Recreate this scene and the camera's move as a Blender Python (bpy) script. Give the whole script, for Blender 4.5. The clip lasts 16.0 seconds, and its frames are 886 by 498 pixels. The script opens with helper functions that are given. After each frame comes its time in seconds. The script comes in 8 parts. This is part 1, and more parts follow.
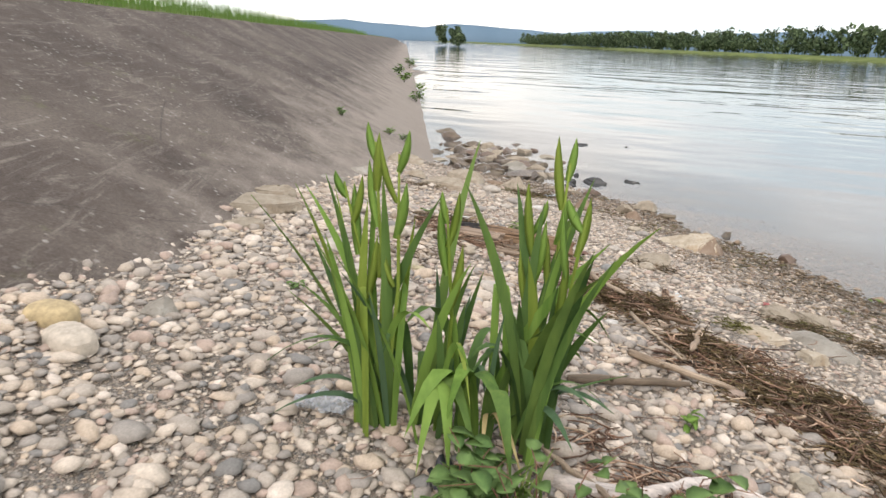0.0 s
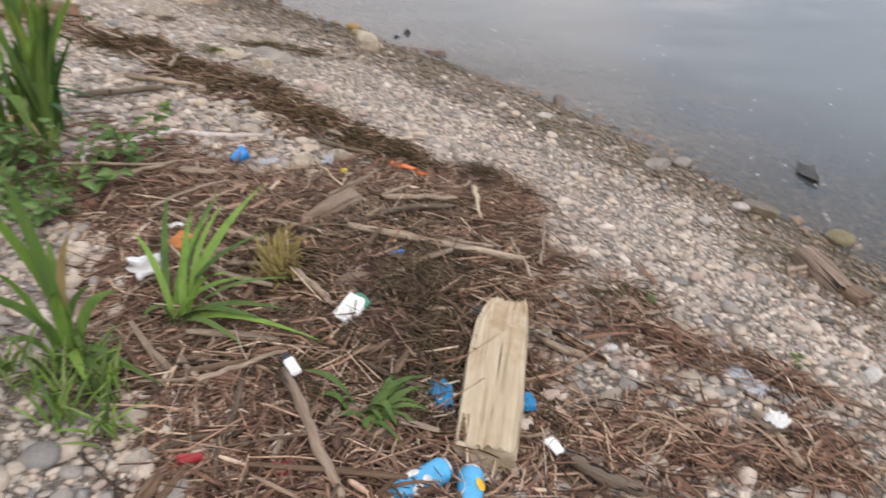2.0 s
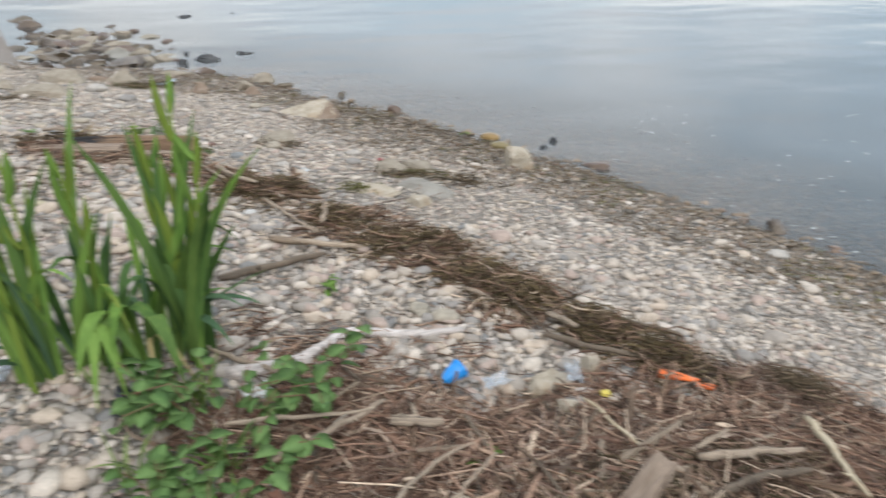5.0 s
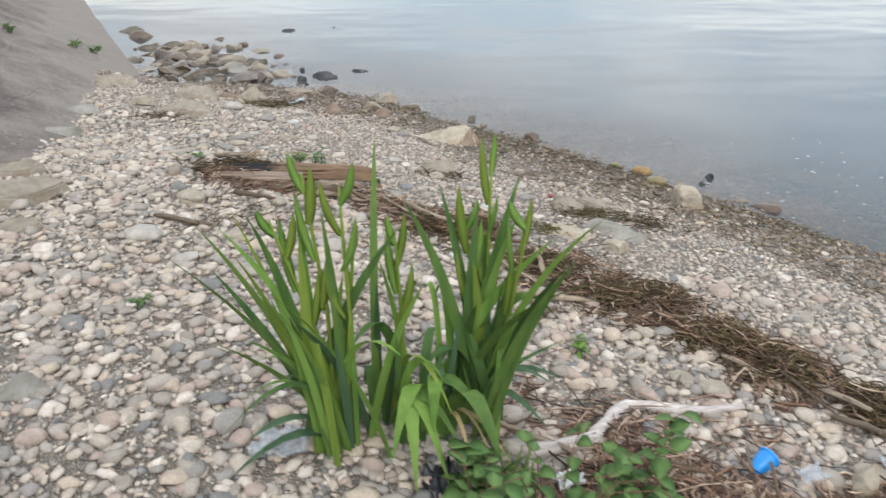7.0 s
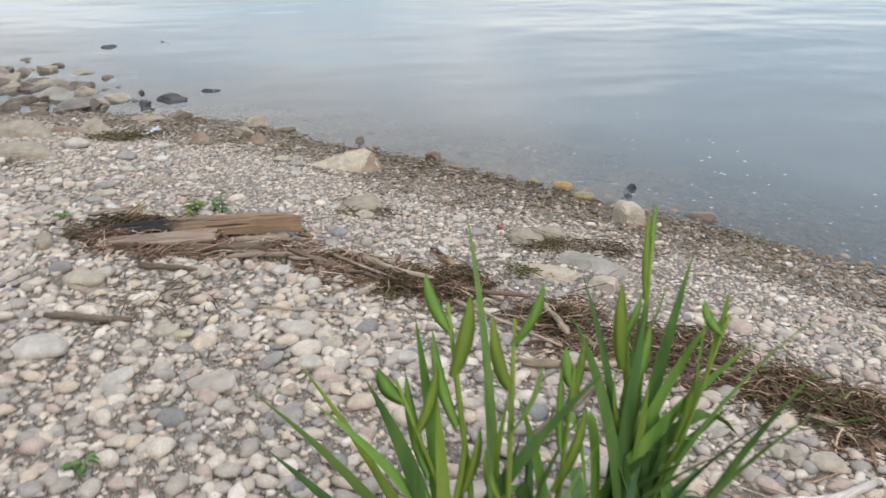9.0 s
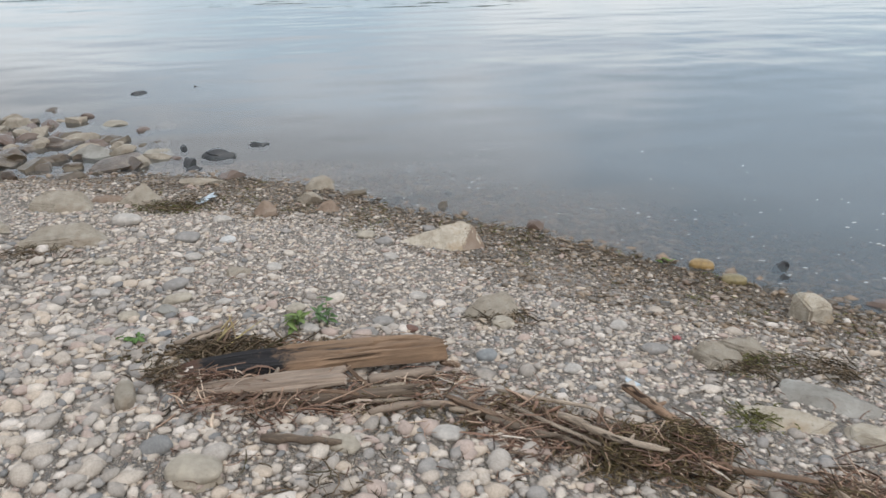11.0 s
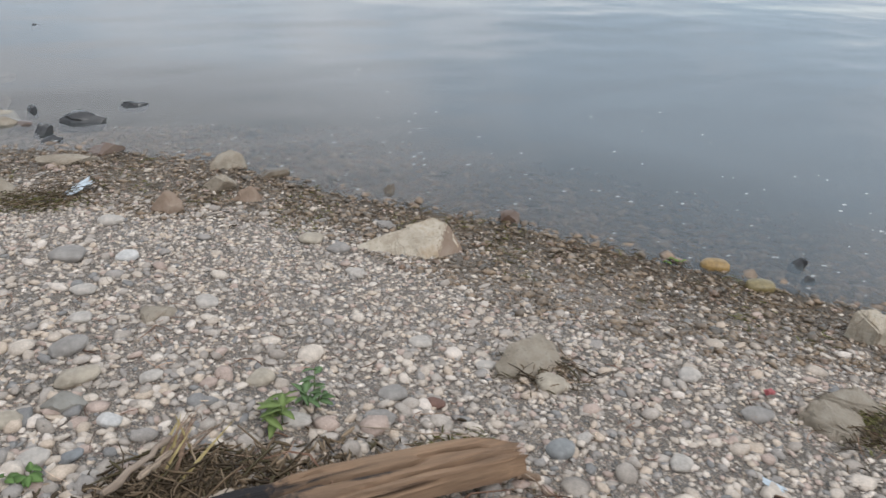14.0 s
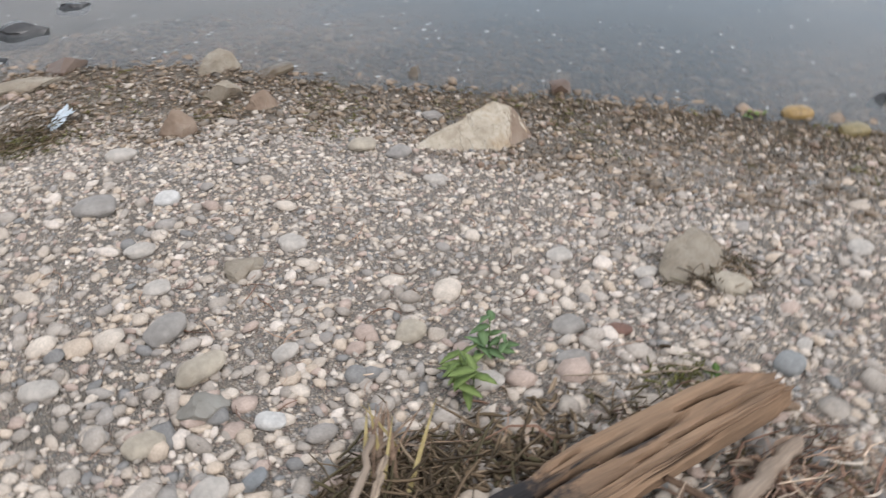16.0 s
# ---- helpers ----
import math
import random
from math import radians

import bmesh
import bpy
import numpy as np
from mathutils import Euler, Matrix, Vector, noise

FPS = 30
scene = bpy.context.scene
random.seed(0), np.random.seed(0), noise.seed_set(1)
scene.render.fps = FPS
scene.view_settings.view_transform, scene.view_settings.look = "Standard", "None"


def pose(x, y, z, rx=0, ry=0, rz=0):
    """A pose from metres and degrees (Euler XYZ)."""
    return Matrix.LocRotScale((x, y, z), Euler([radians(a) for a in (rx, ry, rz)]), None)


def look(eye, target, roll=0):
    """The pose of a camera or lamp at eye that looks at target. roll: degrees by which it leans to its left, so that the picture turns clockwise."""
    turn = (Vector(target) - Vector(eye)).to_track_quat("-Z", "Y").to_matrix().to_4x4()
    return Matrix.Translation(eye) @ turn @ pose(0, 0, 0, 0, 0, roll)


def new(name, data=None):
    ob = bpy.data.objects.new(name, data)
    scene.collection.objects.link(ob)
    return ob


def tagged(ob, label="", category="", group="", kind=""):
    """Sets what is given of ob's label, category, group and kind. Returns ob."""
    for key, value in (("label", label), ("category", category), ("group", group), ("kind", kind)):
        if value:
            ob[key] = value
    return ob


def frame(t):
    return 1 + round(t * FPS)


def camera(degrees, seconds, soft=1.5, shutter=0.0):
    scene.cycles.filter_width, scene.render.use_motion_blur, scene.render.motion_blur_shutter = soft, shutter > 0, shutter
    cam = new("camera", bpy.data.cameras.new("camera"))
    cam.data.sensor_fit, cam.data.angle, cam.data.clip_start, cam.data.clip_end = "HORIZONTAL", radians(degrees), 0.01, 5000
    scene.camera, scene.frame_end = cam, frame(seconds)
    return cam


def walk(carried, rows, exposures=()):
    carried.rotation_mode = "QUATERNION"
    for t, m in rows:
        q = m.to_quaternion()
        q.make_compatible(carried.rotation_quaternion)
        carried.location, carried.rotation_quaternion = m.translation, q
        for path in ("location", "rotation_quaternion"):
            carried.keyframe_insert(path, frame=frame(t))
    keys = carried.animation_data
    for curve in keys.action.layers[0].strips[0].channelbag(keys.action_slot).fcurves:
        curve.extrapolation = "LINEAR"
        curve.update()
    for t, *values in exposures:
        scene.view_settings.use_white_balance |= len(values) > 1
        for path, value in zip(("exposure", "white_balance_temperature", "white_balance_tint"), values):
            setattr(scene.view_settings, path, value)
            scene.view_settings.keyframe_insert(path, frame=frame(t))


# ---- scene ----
cam = camera(62.3, 16.0, soft=1.5, shutter=0.4)
walk(cam, [
    (0, look((2.945, 2.208, 1.672), (2.098, 3.937, 1.126), 2.25)),
    (0.08, look((2.968, 2.160, 1.680), (2.121, 3.889, 1.133), 2.20)),
    (0.3, look((3.400, 1.480, 1.790), (2.562, 3.210, 1.236), 1.10)),
    (0.5, look((3.575, 0.995, 1.875), (2.820, 2.758, 1.306), 0.90)),
    (1, look((3.835, 0.459, 1.958), (3.335, 2.278, 1.294), 1.73)),
    (1.5, look((3.759, 0.602, 1.958), (3.649, 2.393, 1.074), 1.90)),
    (2, look((3.713, 0.744, 1.948), (3.958, 2.427, 0.896), 3.58)),
    (2.5, look((3.809, 0.952, 1.896), (4.252, 2.546, 0.773), 2.51)),
    (3, look((3.815, 1.151, 1.901), (4.355, 2.725, 0.794), 2.15)),
    (3.5, look((3.643, 1.390, 1.905), (4.121, 3.054, 0.901), 3.58)),
    (4, look((3.460, 1.604, 1.918), (3.868, 3.341, 1.015), 4.16)),
    (4.5, look((3.272, 1.830, 1.905), (3.530, 3.583, 0.976), 2.38)),
    (5, look((3.082, 1.980, 1.912), (3.159, 3.770, 1.023), -0.91)),
    (5.2, look((3.021, 2.009, 1.922), (2.970, 3.800, 1.030), -2.18)),
    (7.3, look((2.151, 2.306, 2.024), (2.108, 4.110, 1.160), -0.16)),
    (7.5, look((2.081, 2.380, 1.997), (2.032, 4.177, 1.120), -0.32)),
    (8, look((1.911, 2.541, 1.997), (1.941, 4.338, 1.119), 0.62)),
    (8.5, look((1.732, 2.734, 2.028), (2.073, 4.515, 1.183), 3.50)),
    (9, look((1.625, 2.962, 1.973), (2.046, 4.721, 1.117), 0.40)),
    (9.5, look((1.511, 3.233, 2.014), (2.022, 4.973, 1.173), -0.55)),
    (10, look((1.383, 3.499, 1.999), (1.789, 5.287, 1.197), -1.54)),
    (10.2, look((1.306, 3.636, 1.997), (1.709, 5.437, 1.223), -0.41)),
    (12.3, look((1.025, 4.569, 1.948), (1.466, 6.328, 1.105), -0.74)),
    (12.5, look((0.985, 4.657, 1.935), (1.472, 6.403, 1.090), 0.50)),
    (13, look((0.896, 4.873, 1.935), (1.571, 6.554, 1.089), 2.99)),
    (13.5, look((0.869, 5.075, 1.875), (1.593, 6.724, 1.005), 3.96)),
    (14, look((0.832, 5.283, 1.892), (1.591, 6.886, 0.967), 3.47)),
    (14.5, look((0.724, 5.458, 1.867), (1.440, 7.060, 0.908), 4.17)),
    (15, look((0.570, 5.643, 1.874), (1.310, 7.124, 0.751), 5.64)),
    (15.5, look((0.470, 5.801, 1.866), (1.266, 7.226, 0.710), 6.67)),
    (16, look((0.435, 6.012, 1.787), (1.266, 7.351, 0.557), -1.05)),

], [(0, 0.25, 7100, 14), (0.5, 0.12, 7150, 14), (1.0, -0.03, 7050, 15), (2.0, -0.02, 6900, 17), (3.0, 0.17, 6900, 16), (3.5, 0.12, 6800, 14), (4.0, 0.12, 6580, 12), (5.0, 0.10, 6400, 9), (7.5, 0.13, 6430, 9), (8.2, 0.15, 6400, 9), (9.0, 0.10, 6450, 10), (9.5, 0.15, 6420, 10), (10.0, -0.07, 6400, 10), (12.5, -0.15, 6350, 10), (14.0, -0.15, 6400, 11), (14.5, 0.03, 6400, 11), (15.0, 0.02, 6450, 12), (16.0, 0.09, 6500, 13)])

# ---- world, sun ----
world = bpy.data.worlds.new("overcast_sky")
scene.world = world
world.use_nodes = True
wn, wl = world.node_tree.nodes, world.node_tree.links
wn.clear()
sky = wn.new("ShaderNodeTexSky")
sky.sky_type = "NISHITA"
sky.sun_disc = False
sky.sun_elevation, sky.sun_rotation = radians(52), radians(200)
dim = wn.new("ShaderNodeMixRGB")
dim.blend_type, dim.inputs[0].default_value = "MULTIPLY", 1.0
dim.inputs[2].default_value = (0.15, 0.15, 0.15, 1)
wl.new(sky.outputs[0], dim.inputs[1])
wtc = wn.new("ShaderNodeTexCoord")
wmap = wn.new("ShaderNodeMapping")
wmap.inputs["Scale"].default_value = (1.0, 1.0, 2.6)
wl.new(wtc.outputs["Generated"], wmap.inputs[0])
cloud = wn.new("ShaderNodeTexNoise")
cloud.inputs["Scale"].default_value, cloud.inputs["Detail"].default_value = 2.3, 5.0
wl.new(wmap.outputs[0], cloud.inputs["Vector"])
cramp = wn.new("ShaderNodeValToRGB")
cramp.color_ramp.elements[0].position, cramp.color_ramp.elements[0].color = 0.40, (0.60, 0.74, 0.86, 1)
cramp.color_ramp.elements[1].position, cramp.color_ramp.elements[1].color = 0.58, (1.12, 1.12, 1.12, 1)
wl.new(cloud.outputs[0], cramp.inputs[0])
veil = wn.new("ShaderNodeMixRGB")
veil.inputs[0].default_value = 0.80
wl.new(dim.outputs[0], veil.inputs[1])
wl.new(cramp.outputs[0], veil.inputs[2])
wbg = wn.new("ShaderNodeBackground")
wbg.inputs[1].default_value = 1.45
wl.new(veil.outputs[0], wbg.inputs[0])
wout = wn.new("ShaderNodeOutputWorld")
wl.new(wbg.outputs[0], wout.inputs[0])
sun_data = bpy.data.lights.new("sun", "SUN")
sun_data.energy, sun_data.angle, sun_data.color = 1.3, radians(25), (1.0, 0.97, 0.93)
sun = new("sun", sun_data)
sun.matrix_world = look((6, -8, 14), (2, 5, 0))


# ---- materials ----
class Net:
    """A node material with a Principled surface."""

    def __init__(self, name, rough=0.7, spec=0.4):
        self.m = bpy.data.materials.new(name)
        self.m.use_nodes = True
        self.n, self.l = self.m.node_tree.nodes, self.m.node_tree.links
        self.p = self.n["Principled BSDF"]
        self.out = self.n["Material Output"]
        self.p.inputs["Roughness"].default_value = rough
        self.p.inputs["Specular IOR Level"].default_value = spec

    def coord(self, kind="Object", scale=(1, 1, 1)):
        t, g = self.n.new("ShaderNodeTexCoord"), self.n.new("ShaderNodeMapping")
        g.inputs["Scale"].default_value = scale
        self.l.new(t.outputs[kind], g.inputs[0])
        return g.outputs[0]

    def place(self, scale=(1, 1, 1)):
        t, g = self.n.new("ShaderNodeNewGeometry"), self.n.new("ShaderNodeMapping")
        g.inputs["Scale"].default_value = scale
        self.l.new(t.outputs["Position"], g.inputs[0])
        return g.outputs[0]

    def noise(self, vec, scale, detail=4, rough=0.55, warp=0.0):
        t = self.n.new("ShaderNodeTexNoise")
        t.inputs["Scale"].default_value, t.inputs["Detail"].default_value = scale, detail
        t.inputs["Roughness"].default_value, t.inputs["Distortion"].default_value = rough, warp
        self.l.new(vec, t.inputs["Vector"])
        return t.outputs["Fac"]

    def cells(self, vec, scale, feature="F1", out="Distance"):
        t = self.n.new("ShaderNodeTexVoronoi")
        t.feature = feature
        t.inputs["Scale"].default_value = scale
        self.l.new(vec, t.inputs["Vector"])
        return t.outputs[out]

    def ramp(self, fac, stops, mode="LINEAR"):
        r = self.n.new("ShaderNodeValToRGB")
        r.color_ramp.interpolation = mode
        e = r.color_ramp.elements
        while len(e) < len(stops):
            e.new(0.5)
        for el, (pos, col) in zip(e, stops):
            el.position, el.color = pos, (*col, 1) if len(col) == 3 else col
        self.l.new(fac, r.inputs[0])
        return r.outputs[0]

    def grey(self, fac, lo, hi, a=0.0, b=1.0):
        r = self.n.new("ShaderNodeMapRange")
        for i, v in zip((1, 2, 3, 4), (lo, hi, a, b)):
            r.inputs[i].default_value = v
        self.l.new(fac, r.inputs[0])
        return r.outputs[0]

    def mix(self, fac, a, b, mode="MIX"):
        r = self.n.new("ShaderNodeMixRGB")
        r.blend_type = mode
        for i, v in zip((0, 1, 2), (fac, a, b)):
            if isinstance(v, (int, float)):
                r.inputs[i].default_value = v if i == 0 else (v, v, v, 1)
            elif isinstance(v, tuple):
                r.inputs[i].default_value = (*v, 1)
            else:
                self.l.new(v, r.inputs[i])
        return r.outputs[0]

    def math(self, op, a, b=0.0):
        r = self.n.new("ShaderNodeMath")
        r.operation = op
        for i, v in zip((0, 1), (a, b)):
            if isinstance(v, (int, float)):
                r.inputs[i].default_value = v
            else:
                self.l.new(v, r.inputs[i])
        return r.outputs[0]

    def part_of(self, vec, axis):
        s = self.n.new("ShaderNodeSeparateXYZ")
        self.l.new(vec, s.inputs[0])
        return s.outputs[axis]

    def island(self):
        return self.n.new("ShaderNodeNewGeometry").outputs["Random Per Island"]

    def chance(self):
        return self.n.new("ShaderNodeObjectInfo").outputs["Random"]

    def colour(self, c):
        if isinstance(c, tuple):
            self.p.inputs["Base Color"].default_value = (*c, 1)
        else:
            self.l.new(c, self.p.inputs["Base Color"])
        return self

    def rough(self, r):
        self.l.new(r, self.p.inputs["Roughness"])
        return self

    def bump(self, h, strength=0.4, depth=0.01):
        b = self.n.new("ShaderNodeBump")
        b.inputs["Strength"].default_value, b.inputs["Distance"].default_value = strength, depth
        self.l.new(h, b.inputs["Height"])
        self.l.new(b.outputs[0], self.p.inputs["Normal"])
        return self

    def thin(self, amount, tint):
        """Lets part of the light through, as a leaf or a film does."""
        t, m = self.n.new("ShaderNodeBsdfTranslucent"), self.n.new("ShaderNodeMixShader")
        if isinstance(tint, tuple):
            t.inputs[0].default_value = (*tint, 1)
        else:
            self.l.new(tint, t.inputs[0])
        m.inputs[0].default_value = amount
        self.l.new(self.p.outputs[0], m.inputs[1])
        self.l.new(t.outputs[0], m.inputs[2])
        self.l.new(m.outputs[0], self.out.inputs[0])
        return self


STONES = [(p, tuple(g * (0.74 * q + 0.26 * (0.35 * c[0] + 0.45 * c[1] + 0.20 * c[2])) for g, q in zip((1.115, 1.0, 0.90), c))) for p, c in [(0.0, (0.30, 0.285, 0.26)), (0.14, (0.42, 0.385, 0.335)), (0.30, (0.36, 0.345, 0.32)), (0.44, (0.50, 0.47, 0.42)), (0.56, (0.27, 0.27, 0.265)),
          (0.68, (0.46, 0.40, 0.325)), (0.80, (0.38, 0.31, 0.275)), (0.90, (0.56, 0.535, 0.50)), (0.95, (0.19, 0.205, 0.215))]]


def stone_mat(name, source, wet=0.0, pale=1.0):
    k = Net(name, 0.75 - 0.45 * wet, 0.35 + 0.2 * wet)
    base = k.ramp(k.island() if source == "island" else k.chance(), STONES, "CONSTANT")
    v = k.place()
    fine = k.grey(k.noise(v, 160, 5, 0.7), 0.3, 0.7, 0.78, 1.15)
    broad = k.grey(k.noise(v, 24, 3), 0.3, 0.7, 0.8, 1.15)
    c = k.mix(1.0, base, fine, "MULTIPLY")
    c = k.mix(1.0, c, broad, "MULTIPLY")
    if pale != 1.0:
        c = k.mix(1.0, c, (pale, pale, pale), "MULTIPLY")
    if wet:
        c = k.mix(1.0, c, (0.47, 0.40, 0.315) if wet == 1 else (0.56, 0.48, 0.40), "MULTIPLY")
    k.colour(c).bump(k.noise(v, 220, 4, 0.7), 0.35, 0.003)
    return k.m


M_PEBBLE = stone_mat("dry_river_pebbles", "island")
M_GRAVEL = stone_mat("pale_fine_gravel", "island", 0.0, 1.14)
M_COBBLE = stone_mat("dry_cobble", "object")
M_WETPEB = stone_mat("wet_river_pebbles", "island", 1.0)
M_BEDPEB = stone_mat("submerged_pebbles", "island", 0.6)

k = Net("gravel_bed", 0.85, 0.3)
v = k.place()
cell = k.ramp(k.part_of(k.cells(v, 105, "F1", "Color"), 0), [(p, tuple(0.92 * c for c in col)) for p, col in STONES], "CONSTANT")
edge = k.cells(v, 105, "DISTANCE_TO_EDGE")
c = k.mix(k.grey(edge, 0.0, 0.10), (0.135, 0.115, 0.095), cell)
c = k.mix(k.grey(k.noise(v, 2.2, 5), 0.5, 0.8), c, (0.19, 0.17, 0.14))
height = k.part_of(v, 2)
wet = k.grey(k.math("ADD", height, k.grey(k.noise(v, 3.0, 4), 0.3, 0.7, -0.05, 0.05)), 0.11, 0.03)
c = k.mix(wet, c, k.mix(1.0, c, (0.42, 0.36, 0.27), "MULTIPLY"))
k.colour(c).rough(k.grey(wet, 0, 1, 0.85, 0.35)).bump(k.math("ADD", k.grey(edge, 0, 0.35), k.math("MULTIPLY", k.noise(v, 120, 4), 0.3)), 0.9, 0.012)
M_GROUND = k.m

k = Net("weathered_concrete", 0.9, 0.25)
v = k.coord()
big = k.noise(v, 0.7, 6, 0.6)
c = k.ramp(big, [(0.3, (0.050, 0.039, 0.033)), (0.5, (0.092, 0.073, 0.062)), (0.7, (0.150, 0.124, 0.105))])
streak = k.noise(k.coord("Object", (0.45, 2.6, 2.6)), 3.0, 9, 0.82, 1.2)
c = k.mix(k.grey(streak, 0.52, 0.66, 0.0, 0.6), c, (0.27, 0.235, 0.205))
speck = k.math("MULTIPLY", k.grey(k.cells(v, 13.0), 0.22, 0.12), k.grey(k.noise(v, 2.3, 3), 0.38, 0.55))
c = k.mix(k.math("MULTIPLY", speck, 0.7), c, (0.38, 0.36, 0.33))
grit = k.noise(v, 55, 6, 0.8)
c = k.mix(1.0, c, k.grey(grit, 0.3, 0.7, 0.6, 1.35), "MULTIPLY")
moss = k.math("MULTIPLY", k.grey(k.noise(v, 1.3, 6, 0.7), 0.6, 0.72), k.grey(k.noise(v, 14, 4), 0.45, 0.6))
c = k.mix(k.math("MULTIPLY", moss, 0.6), c, (0.13, 0.135, 0.06))
silt = k.grey(k.math("ADD", k.part_of(v, 2), k.grey(k.noise(v, 1.8, 6, 0.7), 0.3, 0.7, -0.35, 0.35)), 0.95, 0.35, 0.0, 0.75)
c = k.mix(silt, c, k.mix(1.0, (0.30, 0.258, 0.222), k.grey(grit, 0.3, 0.7, 0.75, 1.25), "MULTIPLY"))
crack = k.grey(k.cells(k.mix(0.12, v, k.noise(v, 2.0, 5)), 0.55, "DISTANCE_TO_EDGE"), 0.0, 0.004)
c = k.mix(k.grey(crack, 0, 1, 0.45, 0.0), c, (0.04, 0.037, 0.033))
k.colour(c).bump(k.math("ADD", grit, k.math("MULTIPLY", crack, 0.5)), 0.7, 0.012)
M_CONCRETE = k.m

k = Net("boulder_stone", 0.85, 0.3)
v = k.coord()
c = k.ramp(k.noise(v, 5, 6, 0.65), [(0.25, (0.20, 0.18, 0.15)), (0.5, (0.36, 0.33, 0.285)), (0.75, (0.49, 0.46, 0.41))])
tint = k.ramp(k.chance(), [(0.0, (1.0, 0.96, 0.88)), (0.35, (0.92, 0.92, 0.92)), (0.7, (1.0, 0.90, 0.78)), (0.85, (0.78, 0.79, 0.79))], "CONSTANT")
c = k.mix(1.0, c, tint, "MULTIPLY")
c = k.mix(k.grey(k.noise(v, 60, 4), 0.58, 0.68, 0, 0.5), c, (0.17, 0.15, 0.12))
k.colour(c).bump(k.noise(v, 28, 8, 0.75), 0.8, 0.02)
M_ROCK = k.m

k = Net("pale_boulder_stone", 0.85, 0.3)
v = k.coord()
c = k.ramp(k.noise(v, 7, 7, 0.7), [(0.28, (0.30, 0.235, 0.165)), (0.5, (0.50, 0.43, 0.335)), (0.72, (0.61, 0.55, 0.46))])
c = k.mix(k.grey(k.noise(v, 6, 5), 0.52, 0.64, 0, 0.7), c, (0.36, 0.25, 0.145))
vein = k.grey(k.cells(k.mix(0.15, v, k.noise(v, 6.0, 5)), 5.5, "DISTANCE_TO_EDGE"), 0.0, 0.02)
c = k.mix(k.grey(vein, 0, 1, 0.2, 0.0), c, (0.16, 0.13, 0.10))
c = k.mix(k.grey(k.noise(v, 60, 4), 0.6, 0.7, 0, 0.5), c, (0.19, 0.165, 0.13))
k.colour(c).bump(k.math("ADD", k.noise(v, 24, 9, 0.8), k.math("MULTIPLY", vein, 0.3)), 0.7, 0.025)
M_PALEROCK = k.m

k = Net("reddish_stone", 0.8, 0.3)
v = k.coord()
k.colour(k.ramp(k.noise(v, 9, 6, 0.65), [(0.25, (0.15, 0.105, 0.075)), (0.5, (0.25, 0.18, 0.13)), (0.75, (0.33, 0.26, 0.20))])).bump(k.noise(v, 30, 8, 0.75), 0.8, 0.015)
M_REDROCK = k.m

k = Net("pinkish_slab_stone", 0.85, 0.3)
v = k.coord()
c = k.ramp(k.noise(v, 7, 7, 0.7), [(0.28, (0.215, 0.175, 0.127)), (0.5, (0.37, 0.315, 0.245)), (0.72, (0.48, 0.425, 0.345))])
c = k.mix(k.grey(k.noise(v, 5, 5), 0.52, 0.64, 0, 0.6), c, (0.25, 0.185, 0.125))
c = k.mix(k.grey(k.noise(v, 55, 4), 0.58, 0.7, 0, 0.5), c, (0.14, 0.115, 0.09))
k.colour(c).bump(k.noise(v, 24, 9, 0.8), 0.9, 0.022)
M_SLAB = k.m

k = Net("wet_algae_stone", 0.35, 0.5)
v = k.coord()
c = k.ramp(k.noise(v, 6, 5, 0.6), [(0.3, (0.045, 0.034, 0.027)), (0.5, (0.12, 0.088, 0.066)), (0.72, (0.25, 0.205, 0.155))])
c = k.mix(k.grey(k.chance(), 0.0, 1.0, 0.0, 0.5), c, (0.13, 0.10, 0.045))
c = k.mix(k.grey(k.chance(), 0.7, 0.75, 0.0, 0.45), c, (0.15, 0.085, 0.075))
k.colour(c).bump(k.noise(v, 30, 6, 0.7), 0.6, 0.015)
M_WETROCK = k.m

k = Net("dark_wet_stone", 0.25, 0.5)
k.colour(k.ramp(k.noise(k.coord(), 8, 4), [(0.3, (0.02, 0.02, 0.022)), (0.7, (0.06, 0.058, 0.055))])).bump(k.noise(k.coord(), 30, 5), 0.5, 0.01)
M_DARKROCK = k.m


def wood_mat(name, dark, mid, light, rings=26, gloss=0.8, fibre=(0.62, 1.30)):
    k = Net(name, gloss, 0.25)
    g = k.coord("Object", (1.2, rings, rings))
    grain = k.noise(g, 1.0, 6, 0.7, 0.8)
    c = k.ramp(grain, [(0.30, dark), (0.48, mid), (0.70, light)])
    c = k.mix(1.0, c, k.grey(k.noise(k.coord(), 3.0, 4), 0.3, 0.7, 0.75, 1.2), "MULTIPLY")
    fine = k.noise(k.coord("Object", (5.0, rings * 7, rings * 7)), 1.0, 4, 0.7, 0.4)
    c = k.mix(1.0, c, k.grey(fine, 0.32, 0.68, *fibre), "MULTIPLY")
    grain = k.math("ADD", grain, k.math("MULTIPLY", fine, 0.5))
    c = k.mix(k.grey(k.chance(), 0, 1, 0.0, 0.25), c, (0.22, 0.19, 0.15))
    split = k.grey(k.noise(k.coord("Object", (0.7, rings * 1.1, rings * 1.1)), 0.8, 3, 0.5, 1.2), 0.335, 0.385)
    c = k.mix(split, tuple(0.25 * q for q in dark), c)
    k.colour(c).bump(k.math("ADD", grain, k.math("MULTIPLY", split, 1.5)), 0.8, 0.008)
    return k


